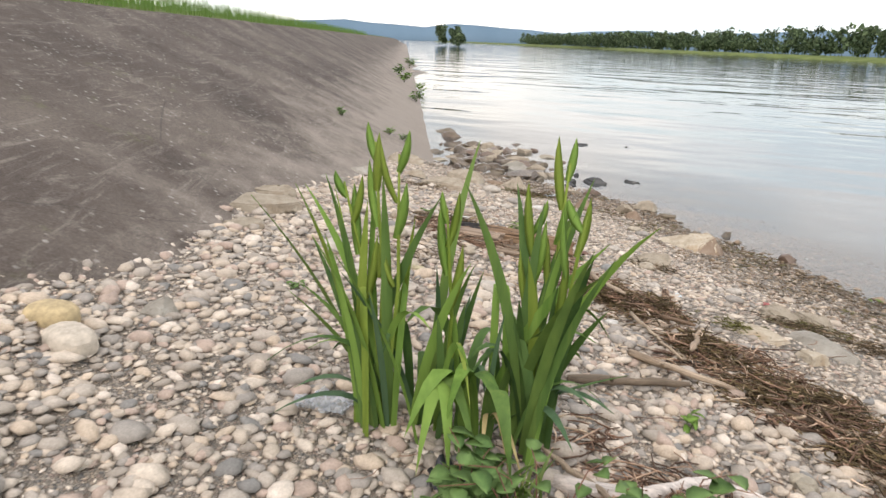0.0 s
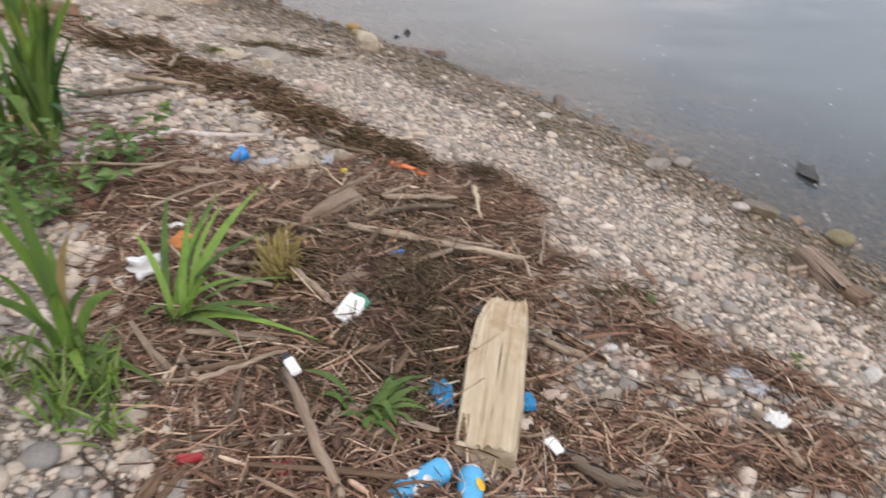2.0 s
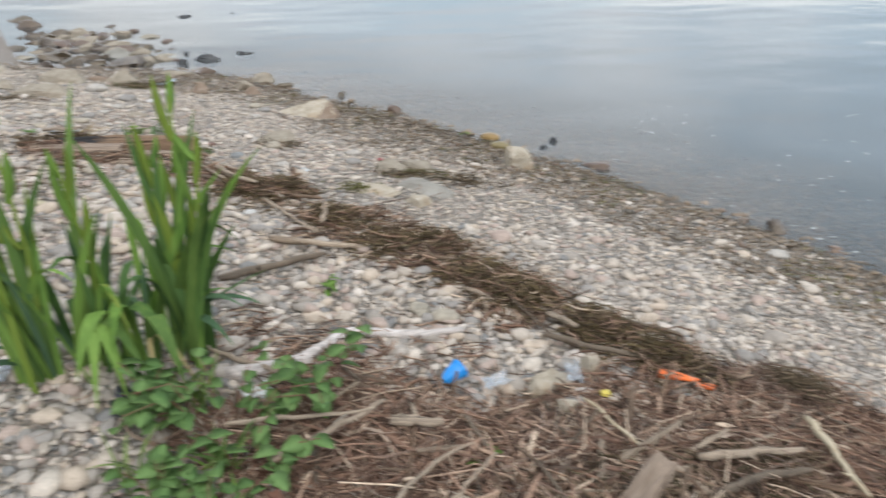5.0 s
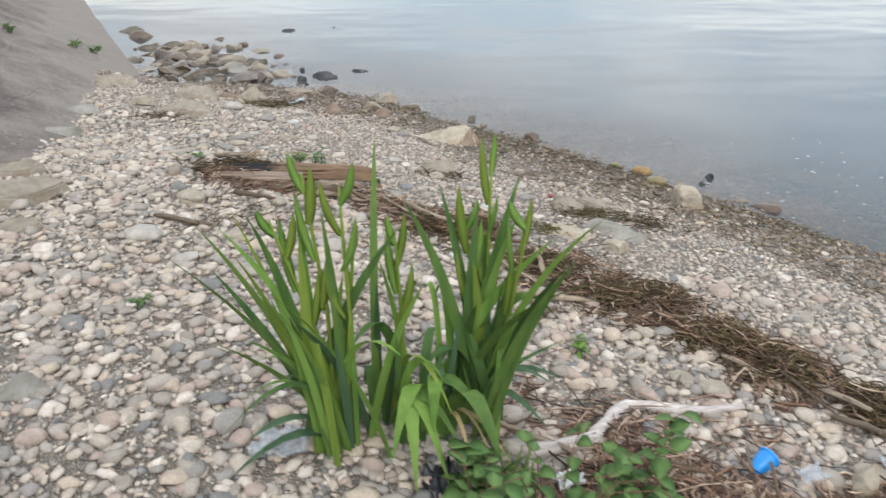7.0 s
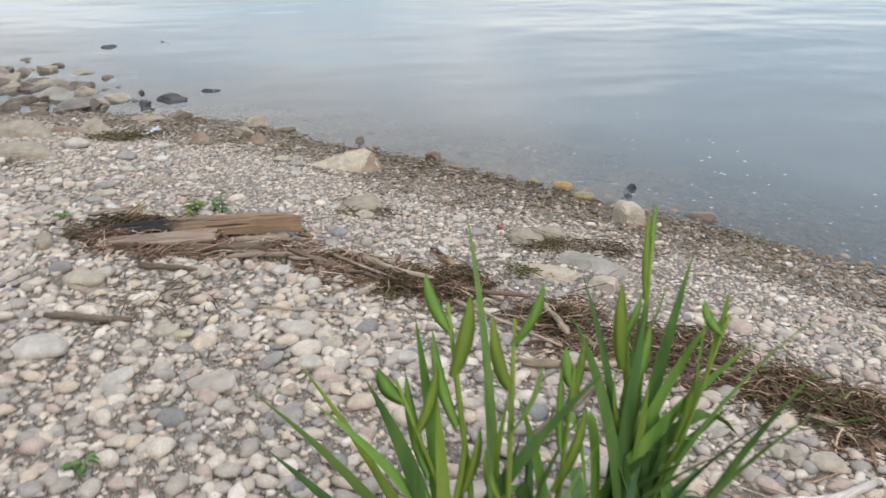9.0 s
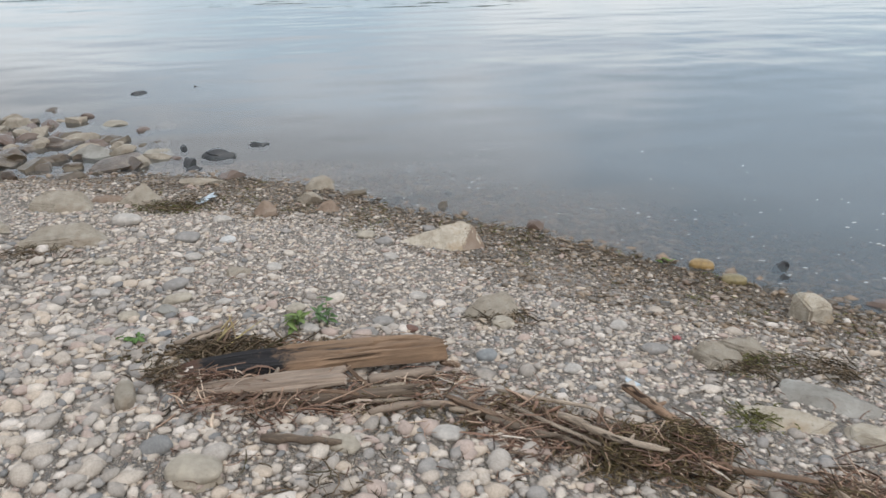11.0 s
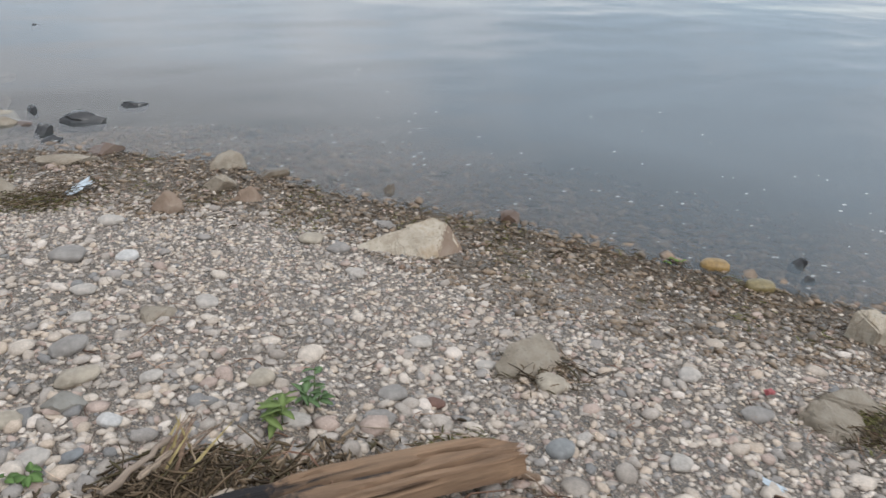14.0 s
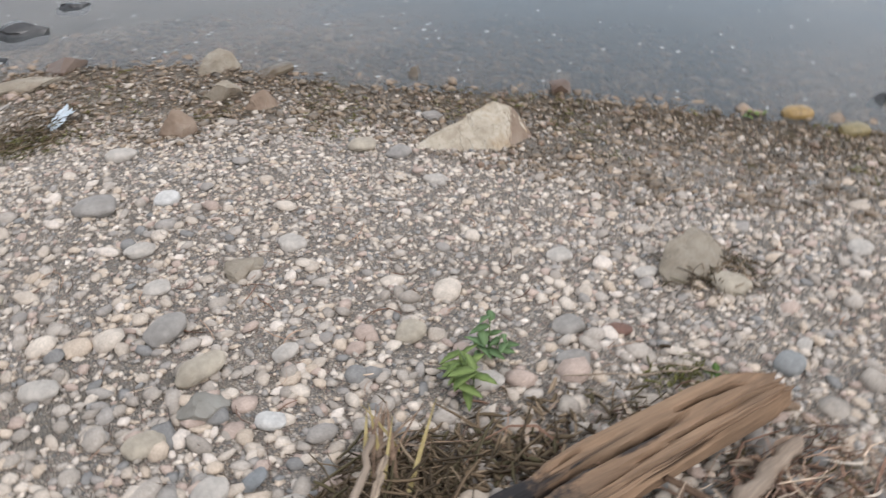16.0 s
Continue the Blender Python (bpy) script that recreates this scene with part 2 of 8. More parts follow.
M_DRIFT = wood_mat("bleached_driftwood", (0.17, 0.122, 0.085), (0.36, 0.275, 0.20), (0.52, 0.42, 0.32)).m
M_BROWNWOOD = wood_mat("brown_driftwood", (0.06, 0.042, 0.03), (0.14, 0.10, 0.07), (0.24, 0.175, 0.12)).m
k = Net("pale_sawn_timber", 0.8, 0.25)
g = k.coord("Object", (1.0, 14, 14))
broad = k.noise(g, 1.0, 5, 0.6, 1.2)
c = k.ramp(broad, [(0.28, (0.40, 0.315, 0.205)), (0.5, (0.50, 0.415, 0.29)), (0.72, (0.58, 0.50, 0.375))])
fine = k.noise(k.coord("Object", (4.0, 110, 110)), 1.0, 4, 0.7, 0.4)
c = k.mix(1.0, c, k.grey(fine, 0.32, 0.68, 0.86, 1.10), "MULTIPLY")
blot = k.grey(k.noise(k.coord("Object", (1.0, 1.4, 1.0)), 9, 5, 0.65), 0.50, 0.66)
c = k.mix(k.math("MULTIPLY", blot, k.grey(k.part_of(k.coord(), 0), -0.1, 0.25, 0.25, 0.75)), c, (0.34, 0.235, 0.13))
rift = k.grey(k.noise(k.coord("Object", (1.1, 34, 34)), 0.8, 3, 0.5, 1.5), 0.30, 0.335)
c = k.mix(rift, (0.13, 0.085, 0.05), c)
dent = k.grey(k.cells(k.coord("Object", (1.0, 1.3, 1.0)), 16.0), 0.07, 0.03)
c = k.mix(k.math("MULTIPLY", dent, 0.5), c, (0.25, 0.17, 0.10))
k.colour(c).bump(k.math("ADD", k.math("ADD", fine, broad), k.math("MULTIPLY", rift, 1.2)), 0.6, 0.006)
M_PALEWOOD = k.m
M_STRAWWOOD = wood_mat("reddish_bark", (0.10, 0.058, 0.036), (0.20, 0.125, 0.08), (0.31, 0.21, 0.14)).m
M_GREYWOOD = wood_mat("weathered_pinkish_wood", (0.13, 0.089, 0.064), (0.28, 0.206, 0.152), (0.41, 0.322, 0.25), 14, 0.85, (0.72, 1.2)).m
M_WHITEWOOD = wood_mat("silvery_bare_branch", (0.36, 0.31, 0.28), (0.52, 0.46, 0.42), (0.62, 0.57, 0.53), 12).m
M_ORANGEWOOD = wood_mat("orange_brown_stick", (0.16, 0.088, 0.052), (0.28, 0.175, 0.11), (0.38, 0.26, 0.17)).m

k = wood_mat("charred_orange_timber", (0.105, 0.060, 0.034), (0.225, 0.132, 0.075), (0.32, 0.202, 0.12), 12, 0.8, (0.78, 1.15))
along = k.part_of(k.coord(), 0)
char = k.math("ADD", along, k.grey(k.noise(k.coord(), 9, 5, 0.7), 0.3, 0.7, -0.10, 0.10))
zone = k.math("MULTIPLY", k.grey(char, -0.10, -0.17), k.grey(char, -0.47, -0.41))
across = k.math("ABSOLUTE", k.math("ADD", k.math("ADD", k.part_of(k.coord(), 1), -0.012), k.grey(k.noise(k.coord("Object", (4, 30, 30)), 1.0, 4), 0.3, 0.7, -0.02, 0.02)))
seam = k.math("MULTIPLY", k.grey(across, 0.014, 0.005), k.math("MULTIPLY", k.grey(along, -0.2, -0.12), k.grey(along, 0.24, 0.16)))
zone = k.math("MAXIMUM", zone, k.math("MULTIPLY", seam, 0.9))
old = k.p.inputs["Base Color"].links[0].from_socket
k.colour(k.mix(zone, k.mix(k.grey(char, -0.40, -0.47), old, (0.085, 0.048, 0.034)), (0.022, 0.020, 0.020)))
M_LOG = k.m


def leaf_mat(name, dark, mid, light, passing=0.3):
    k = Net(name, 0.62, 0.22)
    v = k.coord("Object", (14, 14, 1.2))
    c = k.ramp(k.noise(v, 2.0, 4, 0.6), [(0.3, dark), (0.52, mid), (0.74, light)])
    c = k.mix(k.grey(k.chance(), 0, 1, 0, 0.7), c, light)
    k.colour(c).bump(k.noise(k.coord("Object", (60, 60, 1.0)), 3.0, 3), 0.25, 0.002)
    k.thin(passing, k.mix(1.0, c, (1.2, 1.35, 0.5), "MULTIPLY"))
    return k.m


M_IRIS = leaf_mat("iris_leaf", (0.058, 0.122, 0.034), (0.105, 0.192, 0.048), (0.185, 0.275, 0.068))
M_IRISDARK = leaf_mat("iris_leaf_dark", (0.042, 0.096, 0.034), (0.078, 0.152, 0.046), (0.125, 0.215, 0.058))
M_DOCK = leaf_mat("dock_leaf", (0.13, 0.195, 0.055), (0.20, 0.275, 0.085), (0.28, 0.35, 0.13))
M_GRASS = leaf_mat("grass_blade", (0.052, 0.105, 0.028), (0.085, 0.155, 0.042), (0.145, 0.225, 0.062))
M_LIME = leaf_mat("bright_green_leaf", (0.105, 0.205, 0.040), (0.165, 0.29, 0.058), (0.25, 0.38, 0.085))
M_YELLOWLEAF = leaf_mat("yellow_green_stalk", (0.14, 0.21, 0.035), (0.20, 0.28, 0.045), (0.28, 0.35, 0.07))
M_BLUELEAF = leaf_mat("blue_green_iris_leaf", (0.045, 0.092, 0.048), (0.075, 0.14, 0.07), (0.11, 0.19, 0.095))
M_TEAL = leaf_mat("blue_green_leaf", (0.10, 0.165, 0.075), (0.155, 0.245, 0.11), (0.22, 0.32, 0.15))
M_WEED = leaf_mat("bramble_leaf", (0.08, 0.155, 0.05), (0.13, 0.235, 0.072), (0.21, 0.32, 0.11))
M_DRYLEAF = leaf_mat("dry_yellow_leaf", (0.22, 0.16, 0.07), (0.36, 0.28, 0.12), (0.45, 0.36, 0.18), 0.15)

k = Net("flotsam_straw", 0.85, 0.2)
c = k.ramp(k.island(), [(0.0, (0.080, 0.050, 0.036)), (0.20, (0.172, 0.102, 0.070)), (0.42, (0.250, 0.160, 0.112)), (0.58, (0.112, 0.066, 0.047)), (0.70, (0.325, 0.222, 0.158)),
                       (0.86, (0.455, 0.350, 0.258)), (0.95, (0.045, 0.032, 0.024))], "CONSTANT")
c = k.mix(1.0, c, k.grey(k.noise(k.place(), 40, 4), 0.3, 0.7, 0.95, 1.85), "MULTIPLY")
k.colour(c)
M_STRAW = k.m
k = Net("fine_reddish_twig", 0.85, 0.2)
k.colour(k.ramp(k.island(), [(0.0, (0.15, 0.092, 0.068)), (0.30, (0.25, 0.165, 0.125)), (0.55, (0.095, 0.060, 0.046)), (0.75, (0.35, 0.25, 0.195)), (0.92, (0.50, 0.40, 0.32))], "CONSTANT"))
M_REDTWIG = k.m
k = Net("dark_flotsam_mat", 0.9, 0.2)
c = k.ramp(k.island(), [(0.0, (0.060, 0.043, 0.027)), (0.3, (0.110, 0.080, 0.049)), (0.55, (0.168, 0.119, 0.075)), (0.75, (0.088, 0.072, 0.039)), (0.88, (0.27, 0.200, 0.132))], "CONSTANT")
k.colour(c)
M_DARKSTRAW = k.m


k = Net("dead_reed_leaf", 0.8, 0.25)
c = k.ramp(k.island(), [(0.0, (0.29, 0.20, 0.142)), (0.18, (0.16, 0.096, 0.066)), (0.38, (0.37, 0.285, 0.215)), (0.50, (0.21, 0.122, 0.083)), (0.70, (0.25, 0.18, 0.126)), (0.84, (0.08, 0.054, 0.040)), (0.93, (0.52, 0.44, 0.355))], "CONSTANT")
c = k.mix(1.0, c, k.grey(k.noise(k.place(), 55, 4), 0.3, 0.7, 0.75, 1.3), "MULTIPLY")
k.colour(c).bump(k.noise(k.place(), 240, 3), 0.3, 0.002)
M_DEADLEAF = k.m
k = Net("olive_water_moss", 0.95, 0.1)
k.colour(k.ramp(k.island(), [(0.0, (0.115, 0.085, 0.044)), (0.35, (0.19, 0.138, 0.072)), (0.65, (0.078, 0.06, 0.034)), (0.85, (0.27, 0.205, 0.12))], "CONSTANT"))
M_OLIVE = k.m
k = Net("green_olive_moss", 0.95, 0.1)
k.colour(k.ramp(k.island(), [(0.0, (0.10, 0.095, 0.035)), (0.35, (0.155, 0.15, 0.052)), (0.65, (0.075, 0.065, 0.028)), (0.85, (0.21, 0.20, 0.085))], "CONSTANT"))
M_GREENMOSS = k.m


def plain(name, col, rough=0.5, vary=0.12, spec=0.5):
    k = Net(name, rough, spec)
    k.colour(k.mix(1.0, col, k.grey(k.noise(k.coord(), 30, 5, 0.7), 0.3, 0.7, 1 - vary, 1 + vary), "MULTIPLY"))
    k.bump(k.noise(k.coord(), 70, 4), 0.2, 0.002)
    return k.m


M_BLUE = plain("blue_plastic", (0.02, 0.26, 0.68), 0.4)
M_BLUERAG = plain("blue_fabric", (0.02, 0.19, 0.38), 0.9, 0.4)
M_ORANGE = plain("orange_plastic", (0.85, 0.17, 0.03), 0.45)
M_RUST = plain("weathered_orange_plastic", (0.50, 0.17, 0.035), 0.6, 0.3)
M_WHITE = plain("white_plastic", (0.74, 0.75, 0.75), 0.4, 0.1)
M_PAPER = plain("crumpled_white_card", (0.76, 0.77, 0.75), 0.8, 0.25)
M_FOIL = plain("pale_blue_film", (0.42, 0.47, 0.50), 0.3, 0.3)
M_RED = plain("red_plastic", (0.30, 0.022, 0.028), 0.4)
M_BLACK = plain("black_plastic_sheet", (0.025, 0.027, 0.032), 0.35, 0.3)
M_YELLOW = plain("yellow_print", (0.75, 0.45, 0.03), 0.4)
M_CANBLUE = plain("light_blue_can_paint", (0.07, 0.38, 0.66), 0.35, 0.2)
M_METAL = plain("aluminium", (0.62, 0.62, 0.63), 0.35)
M_METAL.node_tree.nodes["Principled BSDF"].inputs["Metallic"].default_value = 0.9
M_STALK = plain("brown_seed_head", (0.20, 0.145, 0.085), 0.9, 0.3)
M_STEM = plain("green_stem", (0.12, 0.17, 0.06), 0.7, 0.3)
M_REDSTEM = plain("reddish_stem", (0.17, 0.075, 0.045), 0.7, 0.3)
M_MOSS = plain("dry_olive_moss", (0.26, 0.205, 0.075), 0.95, 0.45)
M_FLUFF = plain("floating_fluff", (0.44, 0.44, 0.42), 0.9, 0.1)

# cloudy film of a torn bag
k = Net("clear_plastic_film", 0.25, 0.5)
k.colour((0.62, 0.66, 0.70))
tr, ms = k.n.new("ShaderNodeBsdfTransparent"), k.n.new("ShaderNodeMixShader")
ms.inputs[0].default_value = 0.30
k.l.new(tr.outputs[0], ms.inputs[1])
k.l.new(k.p.outputs[0], ms.inputs[2])
k.l.new(ms.outputs[0], k.out.inputs[0])
k.bump(k.noise(k.coord(), 25, 4, 0.6, 1.0), 0.8, 0.01)
M_FILM = k.m

# river water: a clear, slightly turbid sheet with small ripples
k = Net("river_water", 0.5, 0.0)
body, clear = k.n.new("ShaderNodeBsdfDiffuse"), k.n.new("ShaderNodeBsdfTransparent")
gloss, fres = k.n.new("ShaderNodeBsdfGlossy"), k.n.new("ShaderNodeFresnel")
body.inputs[0].default_value = (0.215, 0.234, 0.240, 1)
clear.inputs[0].default_value = (0.93, 0.93, 0.90, 1)
gloss.inputs["Roughness"].default_value = 0.04
fres.inputs["IOR"].default_value = 1.333
turbid, top = k.n.new("ShaderNodeMixShader"), k.n.new("ShaderNodeMixShader")
vp = k.place()
out_from_shore = k.math("ADD", k.math("MULTIPLY", k.part_of(vp, 0), 0.795), k.math("MULTIPLY", k.part_of(vp, 1), 0.606))
k.l.new(k.grey(out_from_shore, 7.2, 9.7, 0.14, 0.62), turbid.inputs[0])
k.l.new(clear.outputs[0], turbid.inputs[1])
k.l.new(body.outputs[0], turbid.inputs[2])
k.l.new(fres.outputs[0], top.inputs[0])
k.l.new(turbid.outputs[0], top.inputs[1])
k.l.new(gloss.outputs[0], top.inputs[2])
k.l.new(top.outputs[0], k.out.inputs[0])
rip = k.math("ADD", k.math("MULTIPLY", k.noise(k.place((1.0, 1.0, 1.0)), 1.7, 3, 0.5, 0.4), 0.45), k.math("MULTIPLY", k.noise(k.place((0.35, 1.0, 1.0)), 0.38, 2), 3.6))
rip = k.math("MULTIPLY", rip, k.grey(k.noise(k.place((0.6, 1.0, 1.0)), 0.22, 3), 0.35, 0.65, 0.25, 1.7))
rb = k.n.new("ShaderNodeBump")
rb.inputs["Strength"].default_value, rb.inputs["Distance"].default_value = 0.22, 0.05
k.l.new(rip, rb.inputs["Height"])
k.l.new(rb.outputs[0], gloss.inputs["Normal"])
k.l.new(rb.outputs[0], fres.inputs["Normal"])
M_WATER = k.m

# ---- plan: the waterline and the height of the beach ----
SHORE = np.array([(7.6, -6), (7.3, -1), (6.95, 1.5), (6.75, 2.5), (6.55, 3.2), (6.33, 3.7), (6.1, 4.25), (5.75, 5.0), (5.4, 5.65), (5.0, 6.25), (4.55, 6.85), (4.15, 7.3),
                  (3.75, 7.75), (3.35, 8.2), (2.9, 8.7), (2.5, 9.05), (2.1, 9.4), (1.7, 9.85), (1.3, 10.3), (0.6, 10.7), (-0.1, 10.9), (-1, 11.0), (-1.95, 11.6), (-6.78, 20.28), (-134.8, 246)], float)


def shore_gap(x, y):
    """Metres from the waterline, positive on the land side."""
    p = np.stack([np.ravel(x), np.ravel(y)], -1).astype(float)
    best, side = np.full(len(p), 1e9), np.ones(len(p))
    for a, b in zip(SHORE[:-1], SHORE[1:]):
        ab = b - a
        u = np.clip(((p - a) @ ab) / (ab @ ab), 0, 1)
        r = p - a - u[:, None] * ab
        d = np.hypot(r[:, 0], r[:, 1])
        c = ab[0] * (p[:, 1] - a[1]) - ab[1] * (p[:, 0] - a[0])
        m = d < best - 1e-9
        best[m], side[m] = d[m], np.sign(c[m])
    return (best * side).reshape(np.shape(x))


WALL_AT, WALL_DIR, WALL_RISE = np.array([-1.838, 11.551]), np.array([-0.493, 0.870]), 0.469


def wall_off(x, y):
    """Metres on the land side of the line where the concrete slope meets the water."""
    return -((x - WALL_AT[0]) * 0.870 + (y - WALL_AT[1]) * 0.493)


def high(x, y):
    x, y = np.asarray(x, float), np.asarray(y, float)
    s = shore_gap(x, y)
    k = np.clip(1 - 0.2 * (y - 6), 0.3, 1)
    up = np.clip((5.6 - y) / 2, 0, 1)
    land = (0.42 * (1 - np.exp(-np.maximum(s, 0) / 2)) + 0.03 * np.clip(s - 3, 0, 4)) * k + (0.085 + 0.09 * np.clip((4.5 - y) / 1.5, 0, 1)) * np.clip(1.7 - x, 0, 2) * up
    off = wall_off(x, y)
    land = land + np.interp(y, [4.2, 5, 6, 7.3, 8.9, 10.6, 11.2], [0, 0.02, 0.04, 0.035, 0.085, 0.065, 0]) * np.clip((off + 0.75) / (np.interp(y, [5, 6, 7.3, 8.9, 10.6], [1.2, 1.07, 0.83, 0.64, 0.29]) + 0.75), 0, 1.2)
    land = land + 0.07 * np.clip((1.9 - x) / 0.6, 0, 1) * np.clip((3.3 - y) / 1.3, 0, 1.4)
    land = land + 0.05 * (7.27 - 0.795 * x - 0.606 * y) * np.clip(s / 0.8, 0, 1)
    bed = -1.6 * (1 - np.exp(np.minimum(s, 0) / 10))
    wave = 0.012 * np.sin(2.1 * x + 0.7 * y) * np.sin(1.7 * y - 0.4 * x) + 0.006 * np.sin(7.3 * x + 2) * np.sin(6.1 * y)
    return np.where(s > 0, land + wave * np.clip(s, 0, 1), bed)


def floor_z(x, y):
    return float(high(x, y))


# ---- mesh helpers ----
def part(name, bm, material, parent=None, label=""):
    me = bpy.data.meshes.new(name)
    bm.to_mesh(me)
    bm.free()
    me.materials.append(material)
    ob = new(name, me)
    ob.parent = parent
    return tagged(ob, label)


def raw(name, verts, faces, material, smooth=True, parent=None):
    me = bpy.data.meshes.new(name)
    me.from_pydata(np.asarray(verts, float).tolist(), [], np.asarray(faces).tolist() if isinstance(faces, np.ndarray) else faces)
    me.update()
    if smooth:
        me.polygons.foreach_set("use_smooth", np.ones(len(me.polygons), bool))
    me.materials.append(material)
    ob = new(name, me)
    ob.parent = parent
    return ob


def empty(name, m, label, category, group=""):
    ob = new(name)
    ob.empty_display_size = 0.05
    ob.matrix_world = m
    return tagged(ob, label, category, group)


def smooth_all(bm):
    for f in bm.faces:
        f.smooth = True
    return bm


def stone_bm(size, seed, cuts=7, rough=0.10, detail=3):
    """An angular boulder: a ball flattened by random planes, then roughened."""
    rng = random.Random(seed)
    bm = bmesh.new()
    bmesh.ops.create_icosphere(bm, subdivisions=detail, radius=1.0)
    planes = []
    for _ in range(cuts):
        n = Vector((rng.uniform(-1, 1), rng.uniform(-1, 1), rng.uniform(-0.3, 0.8))).normalized()
        planes.append((n, rng.uniform(0.40, 0.72)))
    off = Vector((seed * 3.1, seed * 1.7, 0))
    for v in bm.verts:
        v.co = Vector([math.copysign(abs(q) ** 0.72, q) for q in v.co]) * 0.92
        for n, d in planes:
            h = v.co.dot(n) - d
            if h > 0:
                v.co -= n * h * 0.97
        v.co *= 1 + rough * noise.fractal(v.co * 2.2 + off, 0.8, 2.0, 4)
    for v in bm.verts:
        v.co = Vector((v.co.x * size[0], v.co.y * size[1], v.co.z * size[2]))
    return bm


def rock(name, x, y, size, turn, seed, material, label, sink=0.35, cuts=7, group="", tilt=(0, 0), z=None, rough=0.10):
    """size: full length, breadth and height."""
    ob = part(name, stone_bm([s / 2 / 0.72 for s in size], seed, cuts + 3, rough), material)
    base = floor_z(x, y) if z is None else z
    ob.matrix_world = pose(x, y, base + size[2] * (0.5 - sink), tilt[0], tilt[1], turn)
    ob.data.polygons.foreach_set("use_smooth", np.ones(len(ob.data.polygons), bool))
    ob.data.set_sharp_from_angle(angle=radians(24))
    return tagged(ob, label, "rock", group)


def hull_rock(name, x, y, corners, turn, seed, material, label, sink=0.02, rough=0.009, group="", bevel=0.010, scale=(0.87, 0.87, 0.82)):
    """A boulder of a given shape: the hull of its corners, its edges worn and its faces roughened."""
    bm = bmesh.new()
    for block in (corners if isinstance(corners[0], list) else [corners]):
        res = bmesh.ops.convex_hull(bm, input=[bm.verts.new(c) for c in block])
        bmesh.ops.delete(bm, geom=[g for g in res["geom_interior"] if isinstance(g, bmesh.types.BMVert)], context="VERTS")
    bmesh.ops.dissolve_limit(bm, angle_limit=radians(6), verts=bm.verts[:], edges=bm.edges[:])
    bmesh.ops.bevel(bm, geom=bm.edges[:], offset=bevel, segments=2, affect="EDGES", clamp_overlap=True)
    bmesh.ops.triangulate(bm, faces=bm.faces[:])
    for _ in range(4):
        bmesh.ops.subdivide_edges(bm, edges=[e for e in bm.edges if e.calc_length() > 0.018], cuts=1)
        bmesh.ops.triangulate(bm, faces=bm.faces[:])
    off = Vector((seed * 3.1, seed * 1.7, seed))
    bmesh.ops.scale(bm, vec=scale, verts=bm.verts)
    bm.normal_update()
    for v in bm.verts:
        h = (noise.fractal(v.co * 11 + off, 0.8, 2.0, 5) + noise.noise(v.co * 5 + off) - 0.8 * max(0, 0.12 - abs(noise.noise(v.co * 6 + off * 2))) / 0.12) * rough
        v.co += v.normal * h
    ob = part(name, bm, material)
    ob.matrix_world = pose(x, y, floor_z(x, y) - sink, 0, 0, turn)
    ob.data.polygons.foreach_set("use_smooth", np.ones(len(ob.data.polygons), bool))
    ob.data.set_sharp_from_angle(angle=radians(32))
    return tagged(ob, label, "rock", group)


def tube_bm(points, radii, sides=8, bumpy=0.12, seed=0, flat=1.0):
    """A bent, tapering, knobbly stick along the points."""
    bm = bmesh.new()
    pts = [Vector(p) for p in points]
    rings = []
    for i, p in enumerate(pts):
        d = (pts[min(i + 1, len(pts) - 1)] - pts[max(i - 1, 0)]).normalized()
        side = d.cross(Vector((0, 0, 1))).normalized() if abs(d.z) < 0.97 else Vector((1, 0, 0))
        up = side.cross(d)
        ring = []
        for j in range(sides):
            a = 2 * math.pi * j / sides
            r = radii[i] * (1 + bumpy * noise.noise(Vector((i * 0.9 + seed, j * 1.3, seed * 2.7))))
            ring.append(bm.verts.new(p + side * math.cos(a) * r + up * math.sin(a) * r * flat))
        rings.append(ring)
    for a, b in zip(rings[:-1], rings[1:]):
        for j in range(sides):
            bm.faces.new((a[j], a[(j + 1) % sides], b[(j + 1) % sides], b[j]))
    bm.faces.new(rings[0][::-1])
    bm.faces.new(rings[-1])
    return smooth_all(bm)


def between(points, steps, wobble=0.0, seed=0):
    """Points along a polyline, evenly, with a slight waver."""
    rng = random.Random(seed)
    pts = [Vector(p) for p in points]
    lens = [0.0]
    for a, b in zip(pts[:-1], pts[1:]):
        lens.append(lens[-1] + (b - a).length)
    out = []
    for i in range(steps + 1):
        s = lens[-1] * i / steps
        j = max(n for n in range(len(pts) - 1) if lens[n] <= s + 1e-9)
        u = (s - lens[j]) / max(lens[j + 1] - lens[j], 1e-9)
        out.append(pts[j].lerp(pts[j + 1], u) + Vector((rng.uniform(-1, 1), rng.uniform(-1, 1), rng.uniform(-0.4, 0.4))) * wobble)
    return out


